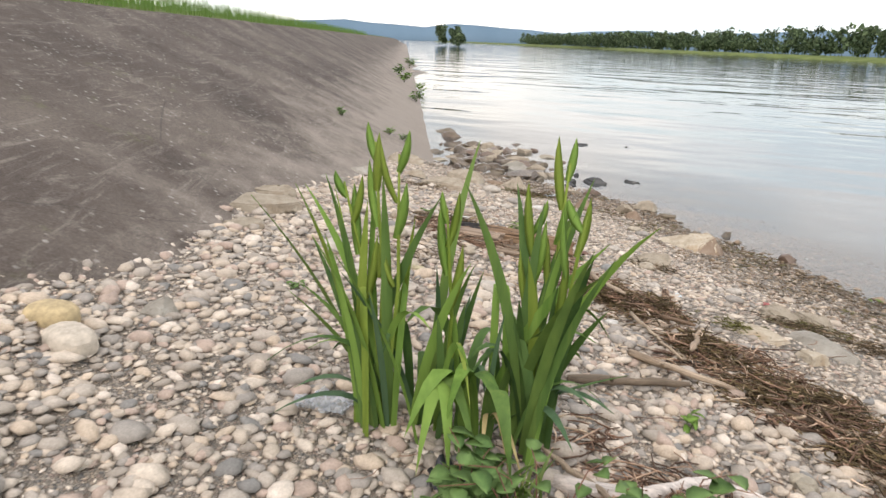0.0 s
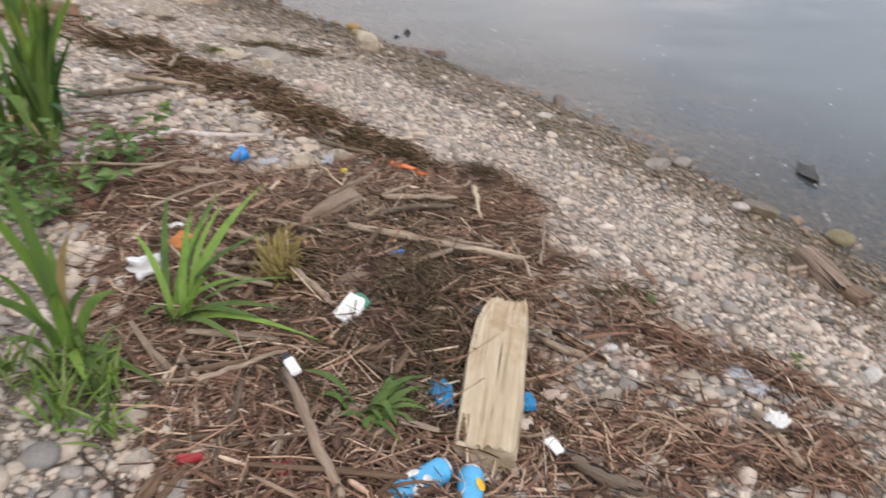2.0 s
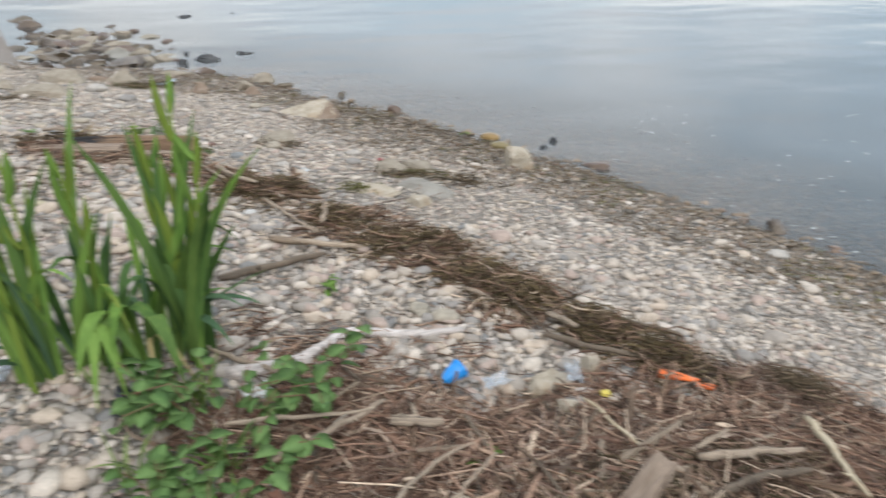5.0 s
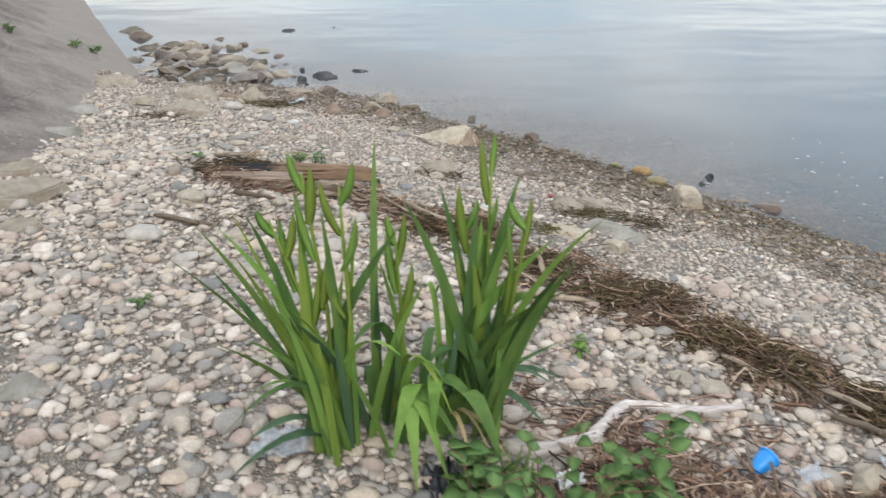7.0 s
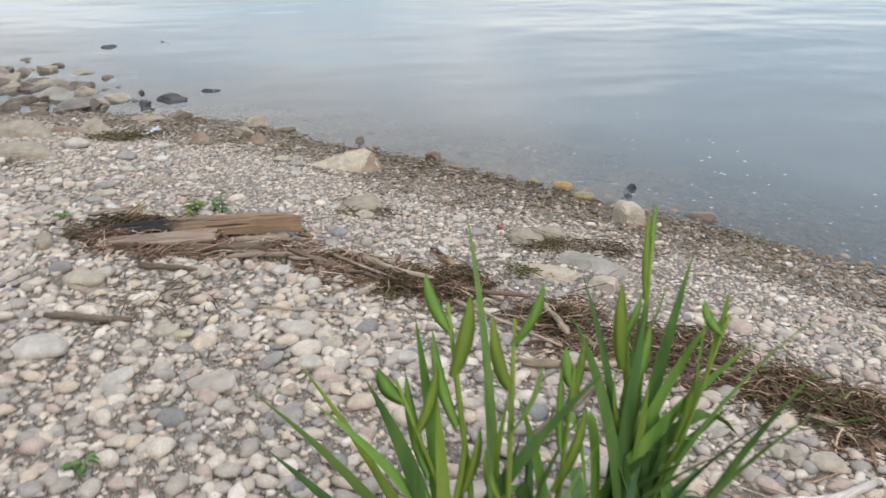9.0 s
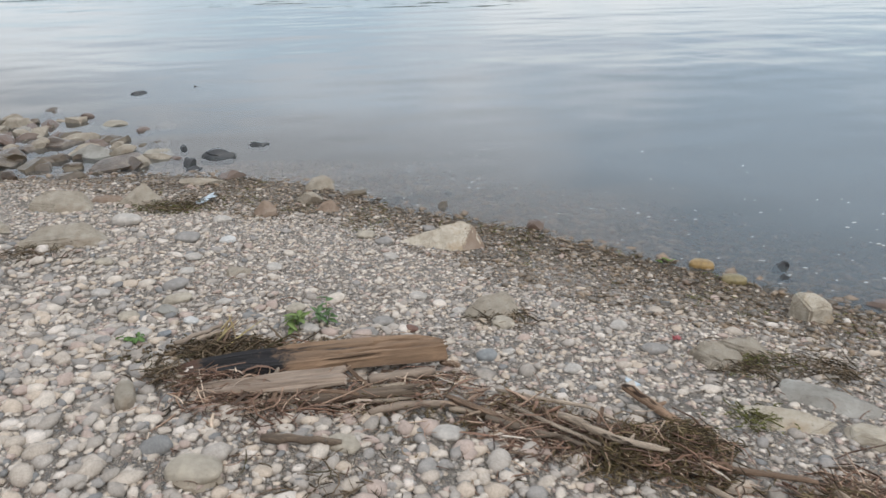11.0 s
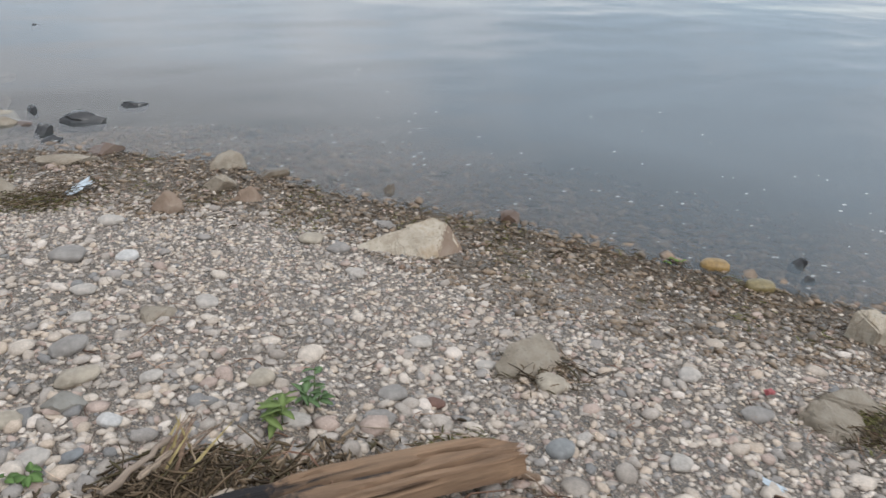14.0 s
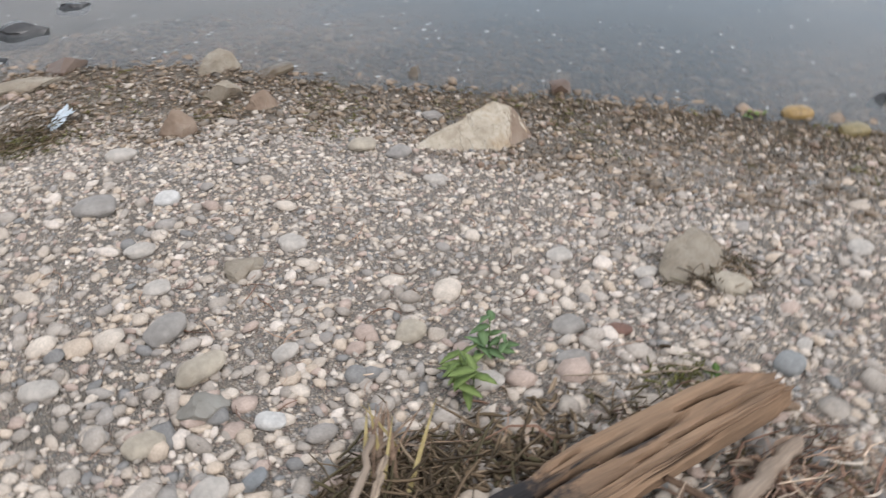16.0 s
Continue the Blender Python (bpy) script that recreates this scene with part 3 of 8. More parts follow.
def stick(name, points, r0, r1, material, label, lift=0.0, seed=0, group="", steps=9, wobble=0.006, category="driftwood", flat=1.0, knots=0):
    """points: plan places; it lies on the ground at lift."""
    base = Vector((points[0][0], points[0][1], floor_z(*points[0][:2])))
    path = [Vector((p[0], p[1], floor_z(p[0], p[1]) + lift + (p[2] if len(p) > 2 else 0) + max(r0, r1) * 0.7 * flat)) - base for p in points]
    along = between(path, steps, wobble, seed)
    rng = random.Random(seed)
    radii = [(r0 + (r1 - r0) * i / steps) * rng.uniform(0.88, 1.1) for i in range(steps + 1)]
    radii[0] *= 0.75
    radii[-1] *= 0.7
    # lay the grain along the stick: build it along its own x axis
    d = (along[-1] - along[0]).normalized()
    turn = Vector((1, 0, 0)).rotation_difference(d).to_matrix()
    inv = turn.inverted()
    bm = tube_bm([inv @ p for p in along], radii, 9, 0.28, seed + 0.5, flat)
    for n in range(knots):
        i = rng.randrange(2, steps - 1)
        q = inv @ along[i]
        tip = q + Vector((rng.uniform(-0.3, 0.3), rng.choice((-1, 1)) * rng.uniform(0.5, 1), rng.uniform(0.1, 0.7))) * radii[i] * 3.2
        k2 = tube_bm([q, q.lerp(tip, 0.5), tip], [radii[i] * 0.7, radii[i] * 0.5, radii[i] * 0.25], 6, 0.2, n)
        tmp = bpy.data.meshes.new("knot")
        k2.to_mesh(tmp)
        k2.free()
        bm.from_mesh(tmp)
        bpy.data.meshes.remove(tmp)
    ob = part(name, bm, material)
    ob.matrix_world = Matrix.Translation(base) @ turn.to_4x4()
    for p in ob.data.polygons:
        p.use_smooth = True
    return tagged(ob, label, category, group)


def blade_bm(base, tip, bow, width, steps=8, fold=0.06, twist=0.0, start=0.55):
    """A sword-shaped leaf with a keel, from base to tip, bowed out through a control point."""
    bm = bmesh.new()
    base, tip, bow = Vector(base), Vector(tip), Vector(bow)
    chord = (tip - base)
    side0 = chord.cross(Vector((0, 0, 1)))
    if abs(chord.z) > 1.1 * math.hypot(chord.x, chord.y):
        side0 = Vector((1, 0.2, 0))
    side0 = (Matrix.Rotation(twist, 3, "Z") @ side0.normalized())
    prev = None
    for i in range(steps + 1):
        u = i / steps
        p = base * (1 - u) ** 2 + bow * 2 * u * (1 - u) + tip * u * u
        d = ((bow - base) * (1 - u) + (tip - bow) * u).normalized()
        side = (side0 - d * side0.dot(d)).normalized()
        nrm = side.cross(d)
        w = width / 2 * (start + (1 - start) * min(1, u * 3.5)) * (1 - max(0, (u - 0.45) / 0.55) ** 2.0) + 0.0004
        th = 0.0011
        row = [bm.verts.new(p - side * w), bm.verts.new(p + nrm * (w * fold + th)), bm.verts.new(p + side * w), bm.verts.new(p + nrm * (w * fold - th))]
        if prev:
            for j in range(4):
                bm.faces.new((prev[j], prev[(j + 1) % 4], row[(j + 1) % 4], row[j]))
        prev = row
    return smooth_all(bm)


def oval_leaf_bm(length, width, steps=5, cup=0.2, teeth=0.0):
    """A short broad leaf along x, with a mid fold, pointed at its tip."""
    bm = bmesh.new()
    prev = None
    for i in range(steps + 1):
        u = i / steps
        w = width / 2 * math.sin(math.pi * min(1, 0.06 + 0.94 * u ** 0.8)) ** 0.8 + 0.0004
        if teeth and i % 2:
            w *= 1 + teeth
        z = -cup * length * u * u
        row = [bm.verts.new((u * length, -w, z + w * 0.35)), bm.verts.new((u * length, 0, z + 0.0006)), bm.verts.new((u * length, w, z + w * 0.35)), bm.verts.new((u * length, 0, z - 0.0006))]
        if prev:
            for j in range(4):
                bm.faces.new((prev[j], prev[(j + 1) % 4], row[(j + 1) % 4], row[j]))
        prev = row
    return smooth_all(bm)


# ---- ground, water, embankment ----
def spread(fine_lo, fine_hi, step, far):
    near = np.arange(fine_lo, fine_hi + 1e-6, step)
    out = fine_hi + np.cumsum(0.15 * 1.35 ** np.arange(30))
    inn = fine_lo - np.cumsum(0.15 * 1.35 ** np.arange(30))
    return np.concatenate([inn[inn > -far][::-1], near, out[out < far]])


gx, gy = spread(-3.0, 8.5, 0.07, 3500), spread(0.0, 14.0, 0.07, 3500)
mx, my = np.meshgrid(gx, gy)
gz = high(mx, my)
under = wall_off(mx, my)
gz = np.where((under > 2.5), 0.6, gz)
rows_n, cols_n = mx.shape
idx = np.arange(rows_n * cols_n).reshape(rows_n, cols_n)
quads = np.stack([idx[:-1, :-1], idx[:-1, 1:], idx[1:, 1:], idx[1:, :-1]], -1).reshape(-1, 4)
ground = raw("ground", np.stack([mx, my, gz], -1).reshape(-1, 3), quads, M_GROUND)
tagged(ground, "pale grey river gravel sloping down into shallow water", "ground", kind="structure")

wx = spread(-12.0, 20.0, 1.0, 3500)
wxx, wyy = np.meshgrid(wx, wx)
n_w = len(wx)
widx = np.arange(n_w * n_w).reshape(n_w, n_w)
water = raw("water", np.stack([wxx, wyy, np.zeros_like(wxx)], -1).reshape(-1, 3), np.stack([widx[:-1, :-1], widx[:-1, 1:], widx[1:, 1:], widx[1:, :-1]], -1).reshape(-1, 4), M_WATER)
tagged(water, "calm grey river water reflecting an overcast sky", "water", kind="structure")

wall_pose = Matrix.Translation((WALL_AT[0], WALL_AT[1], 0)) @ Matrix.Rotation(math.atan2(WALL_DIR[1], WALL_DIR[0]), 4, "Z")


def sweep(name, profile, xs, material, label, wobble=0.0, category="wall"):
    verts, faces, n = [], [], len(profile)
    rng = random.Random(3)
    for x in xs:
        for y, z in profile:
            w = wobble * noise.noise(Vector((x * 0.8, y * 0.8, 3.3)))
            verts.append((x, y, z + w))
    for i in range(len(xs) - 1):
        for j in range(n):
            a, b = i * n + j, i * n + (j + 1) % n
            faces.append((a, a + n, b + n, b))
    faces.append(tuple(range(n)))
    faces.append(tuple((len(xs) - 1) * n + j for j in reversed(range(n))))
    ob = raw(name, verts, faces, material, False)
    ob.matrix_world = wall_pose
    return tagged(ob, label, category, kind="structure")


along_x = np.concatenate([np.arange(-26, 20, 0.4), np.arange(20, 60, 2.0), np.arange(60, 241, 10.0)])
slope_y = np.linspace(-1.2, 4.10, 15)
prof = [(float(y), WALL_RISE * float(y) + 0.004) for y in slope_y] + [(4.34, 1.945), (4.34, 1.55), (-1.2, -0.85)]
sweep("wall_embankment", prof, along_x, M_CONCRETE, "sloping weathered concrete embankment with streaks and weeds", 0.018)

k = Net("meadow_soil", 0.95, 0.1)
k.colour(k.ramp(k.noise(k.coord(), 1.4, 6), [(0.3, (0.055, 0.075, 0.02)), (0.6, (0.10, 0.13, 0.035)), (0.8, (0.16, 0.15, 0.06))]))
M_MEADOW = k.m
sweep("ground_bank", [(4.28, 1.935), (5.2, 2.05), (8.2, 2.38), (14.0, 2.75), (60.0, 3.0), (400.0, 3.0), (400.0, -0.5), (4.28, -0.5)], along_x[::3], M_MEADOW, "grassy river bank above the concrete slope", 0.0, "ground")


def many_blades(name, spots, lo, hi, width, material, label, lean=0.35, seed=5, segs=3):
    rng = np.random.default_rng(seed)
    n = len(spots)
    h = rng.uniform(lo, hi, n)
    a = rng.uniform(0, 2 * np.pi, n)
    b = rng.uniform(0, 2 * np.pi, n)
    out = rng.uniform(0.05, 1, n) * lean * h
    w = width * rng.uniform(0.6, 1.3, n) / 2
    verts = np.zeros((n, segs * 2 + 1, 3))
    for i in range(segs + 1):
        u = i / segs
        c = spots + np.stack([np.cos(a) * out * u * u, np.sin(a) * out * u * u, h * (u - 0.25 * lean * u * u)], -1)
        if i < segs:
            ww = (w * (1 - u * 0.6))[:, None] * np.stack([np.cos(b), np.sin(b), 0 * b], -1)
            verts[:, 2 * i], verts[:, 2 * i + 1] = c - ww, c + ww
        else:
            verts[:, 2 * segs] = c
    faces = []
    m = segs * 2 + 1
    for i in range(segs - 1):
        faces.append(np.stack([np.arange(n) * m + q for q in (2 * i, 2 * i + 1, 2 * i + 3)], -1))
        faces.append(np.stack([np.arange(n) * m + q for q in (2 * i, 2 * i + 3, 2 * i + 2)], -1))
    faces.append(np.stack([np.arange(n) * m + q for q in (2 * segs - 2, 2 * segs - 1, 2 * segs)], -1))
    ob = raw(name, verts.reshape(-1, 3), np.concatenate(faces), material)
    return tagged(ob, label, "grass", kind="stuff")


rng = np.random.default_rng(11)
n_m = 11000
ux, uy = -8 + 75 * rng.random(n_m) ** 1.6, 4.23 + 5.5 * rng.random(n_m) ** 1.5
uz = np.interp(uy, [4.28, 5.2, 8.2, 14.0], [1.93, 2.04, 2.37, 2.74])
cs, sn = WALL_DIR
wpos = np.stack([WALL_AT[0] + ux * cs - uy * sn, WALL_AT[1] + ux * sn + uy * cs, uz], -1)
many_blades("meadow_grass", wpos, 0.15, 0.5, 0.012, M_GRASS, "tall green meadow grass along the top of the embankment")

# ---- far shore ----
# leaf greens lightened and blued, so haze over the river is in the colour
k = Net("haze_lightened_foliage", 0.8, 0.2)
k.colour(k.mix(1.0, k.ramp(k.island(), [(0.0, (0.045, 0.072, 0.038)), (0.5, (0.068, 0.10, 0.05)), (1.0, (0.10, 0.135, 0.065))]), k.grey(k.noise(k.place(), 0.12, 3), 0.3, 0.7, 0.7, 1.3), "MULTIPLY"))
M_HAZYLEAF = k.m
k = Net("reed_bank", 0.9, 0.1)
k.colour(k.ramp(k.noise(k.place(), 0.15, 5), [(0.3, (0.06, 0.085, 0.03)), (0.6, (0.13, 0.16, 0.05)), (0.8, (0.22, 0.21, 0.13))]))
M_REEDS = k.m
# haze of the distance is put into the hills' colour as blue
k = Net("haze_blue_hills", 1.0, 0.0)
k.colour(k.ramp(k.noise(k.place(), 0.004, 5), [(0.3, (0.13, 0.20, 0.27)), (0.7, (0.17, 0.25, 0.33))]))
M_HAZEHILLS = k.m


def far_bank(name, a, b, wide, rise, label):
    a, b = Vector(a), Vector(b)
    d = (b - a).normalized()
    out = Vector((d.y, -d.x))
    verts, faces = [], []
    steps = 40
    for i in range(steps + 1):
        p = a.lerp(b, i / steps) + out * (3 * noise.noise(Vector((i * 0.7, 2, 1))))
        for off, z in ((0, -0.3), (1.5, 0.5), (12, rise), (wide, rise * 1.3)):
            q = p + out * off
            verts.append((q.x, q.y, z))
    for i in range(steps):
        for j in range(3):
            m = i * 4 + j
            faces.append((m, m + 4, m + 5, m + 1))
    return tagged(raw(name, verts, faces, M_REEDS), label, "river bank", kind="structure")


far_bank("ground_far_shore", (90, 215), (-150, 580), 180, 1.6, "low reedy far bank of the river")
far_bank("ground_far_reach", (-125, 600), (-660, 1280), 400, 2.0, "distant wooded bend of the river")


def woods(name, line, count, tall, leaves, seed, label):
    """A row of trees: trunks with forked limbs and crowns of loose leaf clumps."""
    r = np.random.default_rng(seed)
    line = np.array(line, float)
    seg = np.hypot(*np.diff(line, axis=0).T)
    cum = np.concatenate([[0], np.cumsum(seg)])
    verts, faces = [], []
    s = np.sort(r.uniform(0, cum[-1], count))
    px, py = np.interp(s, cum, line[:, 0]), np.interp(s, cum, line[:, 1])
    nv = 0
    for x, y in zip(px, py):
        x, y = x + r.normal(0, 4), y + r.normal(0, 4)
        h, w = tall * r.uniform(0.55, 1.15), tall * r.uniform(0.2, 0.36)
        for q in range(3):
            a = 2 * np.pi * q / 3
            verts += [(x + 0.25 * np.cos(a), y + 0.25 * np.sin(a), 0.5), (x + 0.08 * np.cos(a), y + 0.08 * np.sin(a), h * 0.75)]
        faces += [(nv, nv + 2, nv + 3, nv + 1), (nv + 2, nv + 4, nv + 5, nv + 3), (nv + 4, nv, nv + 1, nv + 5)]
        nv += 6
        lobes = [(r.normal(0, w * 0.45), r.normal(0, w * 0.45), h * r.uniform(0.35, 0.9), w * r.uniform(0.35, 0.6)) for _ in range(6)]
        for _ in range(leaves):
            lx, ly, lz, lr = lobes[r.integers(6)]
            d = r.normal(size=3)
            d /= np.linalg.norm(d)
            c = np.array([x + lx, y + ly, lz]) + d * lr * r.uniform(0.6, 1.1)
            c[2] = max(c[2], 0.6)
            u, t = r.normal(size=3), r.normal(size=3)
            u *= (0.25 + 0.042 * tall) * r.uniform(0.6, 1.5) / np.linalg.norm(u)
            t *= (0.25 + 0.042 * tall) * r.uniform(0.6, 1.5) / np.linalg.norm(t)
            verts += [tuple(c - u), tuple(c + t), tuple(c + u), tuple(c - t)]
            faces += [(nv, nv + 1, nv + 2), (nv, nv + 2, nv + 3)]
            nv += 4
    return tagged(raw(name, verts, faces, M_HAZYLEAF, False), label, "trees", kind="stuff")


woods("far_woods", [(520, 660), (240, 524), (112, 360), (70, 300), (-120, 600), (-340, 920)], 680, 14.0, 95, 4, "dark green trees along the far bank")
woods("bank_trees", [(-95, 205), (-110, 235), (-128, 262)], 6, 7.0, 200, 9, "narrow trees on the near bank downstream")

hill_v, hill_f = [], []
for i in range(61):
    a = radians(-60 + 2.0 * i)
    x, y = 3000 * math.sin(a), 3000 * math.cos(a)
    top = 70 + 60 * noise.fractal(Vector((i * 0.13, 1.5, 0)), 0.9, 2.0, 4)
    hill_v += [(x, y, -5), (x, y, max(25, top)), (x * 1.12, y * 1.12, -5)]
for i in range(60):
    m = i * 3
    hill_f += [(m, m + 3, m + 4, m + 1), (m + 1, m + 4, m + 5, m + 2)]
tagged(raw("backdrop_hills", hill_v, hill_f, M_HAZEHILLS), "low hills on the horizon, coloured blue for haze", "hills", kind="structure")

# ---- boulders and stones ----
big = hull_rock("boulder", 2.18, 8.48, [[(-.10, -.10, 0), (.02, -.20, 0), (.13, -.17, 0), (.31, -.05, 0), (.30, .14, 0), (-.06, .16, 0), (-.04, .09, .175), (.14, .12, .19), (.21, .05, .18), (.06, -.02, .15), (.02, -.17, .045), (.12, -.13, .05), (.29, -.02, .035)],
                                  [(-.46, .02, 0), (-.45, .03, .035), (-.24, .10, .085), (-.02, .08, .165), (.0, -.12, .05), (-.04, -.14, 0), (-.24, -.03, 0), (-.2, .14, 0)]],
          -8, 3, M_PALEROCK, "large pale angular boulder with one brown face near the waterline", 0.02, 0.005, "", 0.005)
big.data.materials.append(M_REDROCK)
for f in big.data.polygons:
    f.material_index = 1 if f.normal.x > 0.25 and f.center.x > 0.10 else 0
hull_rock("boulder", 3.86, 7.02, [(-.11, -.08, 0), (.09, -.10, 0), (.12, .07, 0), (-.09, .10, 0), (-.10, -.07, .15), (.05, -.09, .15), (.09, .05, .18), (-.08, .08, .205), (-.03, -.03, .205), (.12, -.02, .10)], 12, 21, M_PALEROCK,
          "blocky sandy boulder at the water's edge", 0.02, 0.009)
hull_rock("boulder", 2.11, 7.17, [(-.12, -.05, 0), (.10, -.08, 0), (.13, .06, 0), (-.09, .08, 0), (-.19, -.06, .055), (-.18, .01, .085), (.03, -.13, .05), (.15, -.04, .075), (.15, .03, .11), (.06, .04, .165), (.11, .09, .15), (-.05, .09, .135)], 4, 5, M_SLAB,
          "overhanging buff stone ringed with dead weed", 0.012, 0.006, "", 0.007, (0.86, 0.86, 0.62))
hull_rock("boulder", 2.95, 6.50, [(-.15, .04, 0), (-.08, -.12, 0), (.12, -.12, 0), (.16, .04, 0), (.02, .12, 0), (-.14, .05, .09), (-.06, -.08, .10), (.10, -.10, .04), (.12, .04, .07), (-.02, .10, .115)], -18, 13, M_SLAB,
          "buff slab of stone tilted on the gravel", 0.02, 0.012)
hull_rock("boulder", 3.13, 6.57, [(-.17, .0, 0), (-.06, -.10, 0), (.14, -.07, 0), (.18, .03, 0), (.03, .10, 0), (-.14, .01, .09), (-.04, -.06, .10), (.13, -.03, .05), (.04, .08, .11)], -22, 14, M_SLAB,
          "flat buff stone beside a tilted slab", 0.02, 0.012)
rock("boulder", 3.20, 6.05, (0.36, 0.26, 0.08), -35, 15, M_ROCK, "flat grey stone half sunk in gravel", 0.45, 6)
hull_rock("boulder", 1.46, 10.12, [(-.15, -.05, 0), (-.02, -.13, 0), (.15, -.06, 0), (.17, .08, 0), (-.08, .13, 0), (-.13, .0, .09), (-.06, .03, .17), (-.02, -.05, .165), (.05, .06, .20), (.10, -.02, .17), (.14, .06, .12), (.12, -.06, .08)], 6, 6, M_SLAB,
          "wedge-shaped stone standing at the waterline", 0.03, 0.006, "", 0.006, (0.92, 0.85, 0.68))
hull_rock("boulder", 1.48, 9.47, [(-.13, -.04, 0), (.0, -.10, 0), (.14, -.05, 0), (.12, .08, 0), (-.08, .08, 0), (-.05, .0, .10), (.03, .02, .13), (.10, .0, .05)], -10, 9, M_REDROCK, "reddish flat-sided stone on wet gravel", 0.02, 0.008)
rock("stone", 1.35, 9.70, (0.17, 0.13, 0.12), 10, 30, M_SLAB, "small tan stone on wet gravel", 0.3, 7)
rock("stone", 1.00, 9.32, (0.16, 0.14, 0.13), 0, 31, M_REDROCK, "round tan stone on wet gravel", 0.3, 7)
hull_rock("stone", 0.08, 9.76, [(-.21, -.06, 0), (-.02, -.14, 0), (.20, -.08, 0), (.18, .10, 0), (-.12, .12, 0), (-.17, -.03, .05), (-.02, -.06, .10), (.05, .06, .19), (.15, -.03, .06)], 8, 32, M_SLAB, "pinkish pointed boulder on the spit", 0.02, 0.007, "", 0.006, (0.95, 0.95, 0.9))
hull_rock("stone", -0.17, 8.58, [(-.27, -.10, 0), (.02, -.16, 0), (.26, -.06, 0), (.22, .14, 0), (-.14, .15, 0), (-.24, -.06, .10), (.0, -.12, .11), (.20, -.03, .08), (.14, .10, .13), (-.12, .11, .14)], 8, 33, M_SLAB, "long flat buff boulder on the pebbles", 0.02, 0.007, "", 0.012, (1, 1, 0.85))
hull_rock("stone", -0.42, 9.56, [(-.22, -.10, 0), (.02, -.15, 0), (.22, -.06, 0), (.20, .12, 0), (-.14, .13, 0), (-.19, -.06, .12), (.0, -.10, .10), (.17, -.03, .07), (.12, .10, .15), (-.12, .10, .17)], 0, 34, M_SLAB, "buff boulder near the foot of the embankment", 0.02, 0.008, "", 0.010, (1, 1, 0.85))
hull_rock("stone", -0.16, 9.82, [(-.15, -.06, 0), (.02, -.09, 0), (.15, -.04, 0), (.12, .08, 0), (-.10, .08, 0), (-.13, -.03, .05), (.0, -.06, .06), (.11, .02, .05), (-.08, .06, .07)], 14, 35, M_REDROCK, "flat brown slab beside a pointed boulder", 0.01, 0.007, "", 0.006)
rock("stone", 0.54, 6.40, (0.055, 0.13, 0.06), 8, 68, M_SLAB, "elongated tan stone in front of the charred log", 0.3, -3, rough=0.05, z=floor_z(0.54, 6.40) + 0.012)
rock("stone", 0.48, 10.4, (0.36, 0.2, 0.08), 5, 35, M_SLAB, "flat wet slab at the waterline", 0.3, 7)
rock("stone", 1.72, 9.9, (0.18, 0.1, 0.07), 0, 36, M_WETROCK, "small algae-brown stone in the shallows", 0.3, 7)
rock("stone", 0.72, 10.62, (0.26, 0.16, 0.09), 40, 37, M_WETROCK, "flat brown stone in the shallows", 0.3, 7)
M_OCHRE = plain("ochre_wet_stone", (0.27, 0.17, 0.06), 0.4, 0.35)
rock("stone", 3.75, 7.90, (0.125, 0.08, 0.07), -30, 38, M_OCHRE, "yellow-brown algae-covered stone in the shallows", 0.3, -3, rough=0.05)
rock("stone", 3.80, 7.62, (0.12, 0.075, 0.06), -20, 39, plain("olive_wet_stone", (0.20, 0.155, 0.07), 0.4, 0.35), "olive algae-covered stone at the waterline", 0.3, -3, rough=0.05)
rock("stone", 2.38, 9.42, (0.12, 0.09, 0.09), 0, 40, M_WETROCK, "small olive stone standing in the shallows", 0.3, 7)
rock("stone", 2.95, 8.8, (0.14, 0.1, 0.1), 0, 41, M_WETROCK, "dark olive stone in the shallows", 0.3, 7)
rock("stone", 5.62, 4.72, (0.2, 0.15, 0.1), 20, 42, M_ROCK, "pale rounded stone at the water's edge", 0.3, 7)
rock("stone", 6.02, 4.2, (0.22, 0.13, 0.09), -40, 43, M_WETROCK, "brown stone lying in the shallows", 0.3, 7)
rock("stone", 4.45, 7.15, (0.2, 0.12, 0.09), -30, 44, M_WETROCK, "weedy brown stone at the waterline", 0.3, 7)
rock("stone", 5.3, 5.95, (0.17, 0.12, 0.09), -60, 45, M_WETROCK, "weedy brown stone at the waterline", 0.3, 7)
rock("stone", 0.90, 3.60, (0.13, 0.10, 0.08), 20, 46, plain("yellowish_stone", (0.42, 0.325, 0.185), 0.8, 0.35), "yellowish stone at the foot of the embankment", 0.3, -3, rough=0.06)
rock("stone", 1.06, 3.54, (0.145, 0.10, 0.08), -10, 47, plain("smooth_pale_stone", (0.46, 0.40, 0.33), 0.8, 0.3), "smooth pale stone at the foot of the embankment", 0.3, -3, rough=0.05)
rock("stone", 0.98, 3.95, (0.14, 0.10, 0.09), 40, 48, M_ROCK, "grey rounded stone at the foot of the embankment", 0.3, 7)
rock("stone", 1.14, 2.88, (0.15, 0.1, 0.09), 0, 49, M_ROCK, "white rounded stone at the foot of the embankment", 0.3, 7)
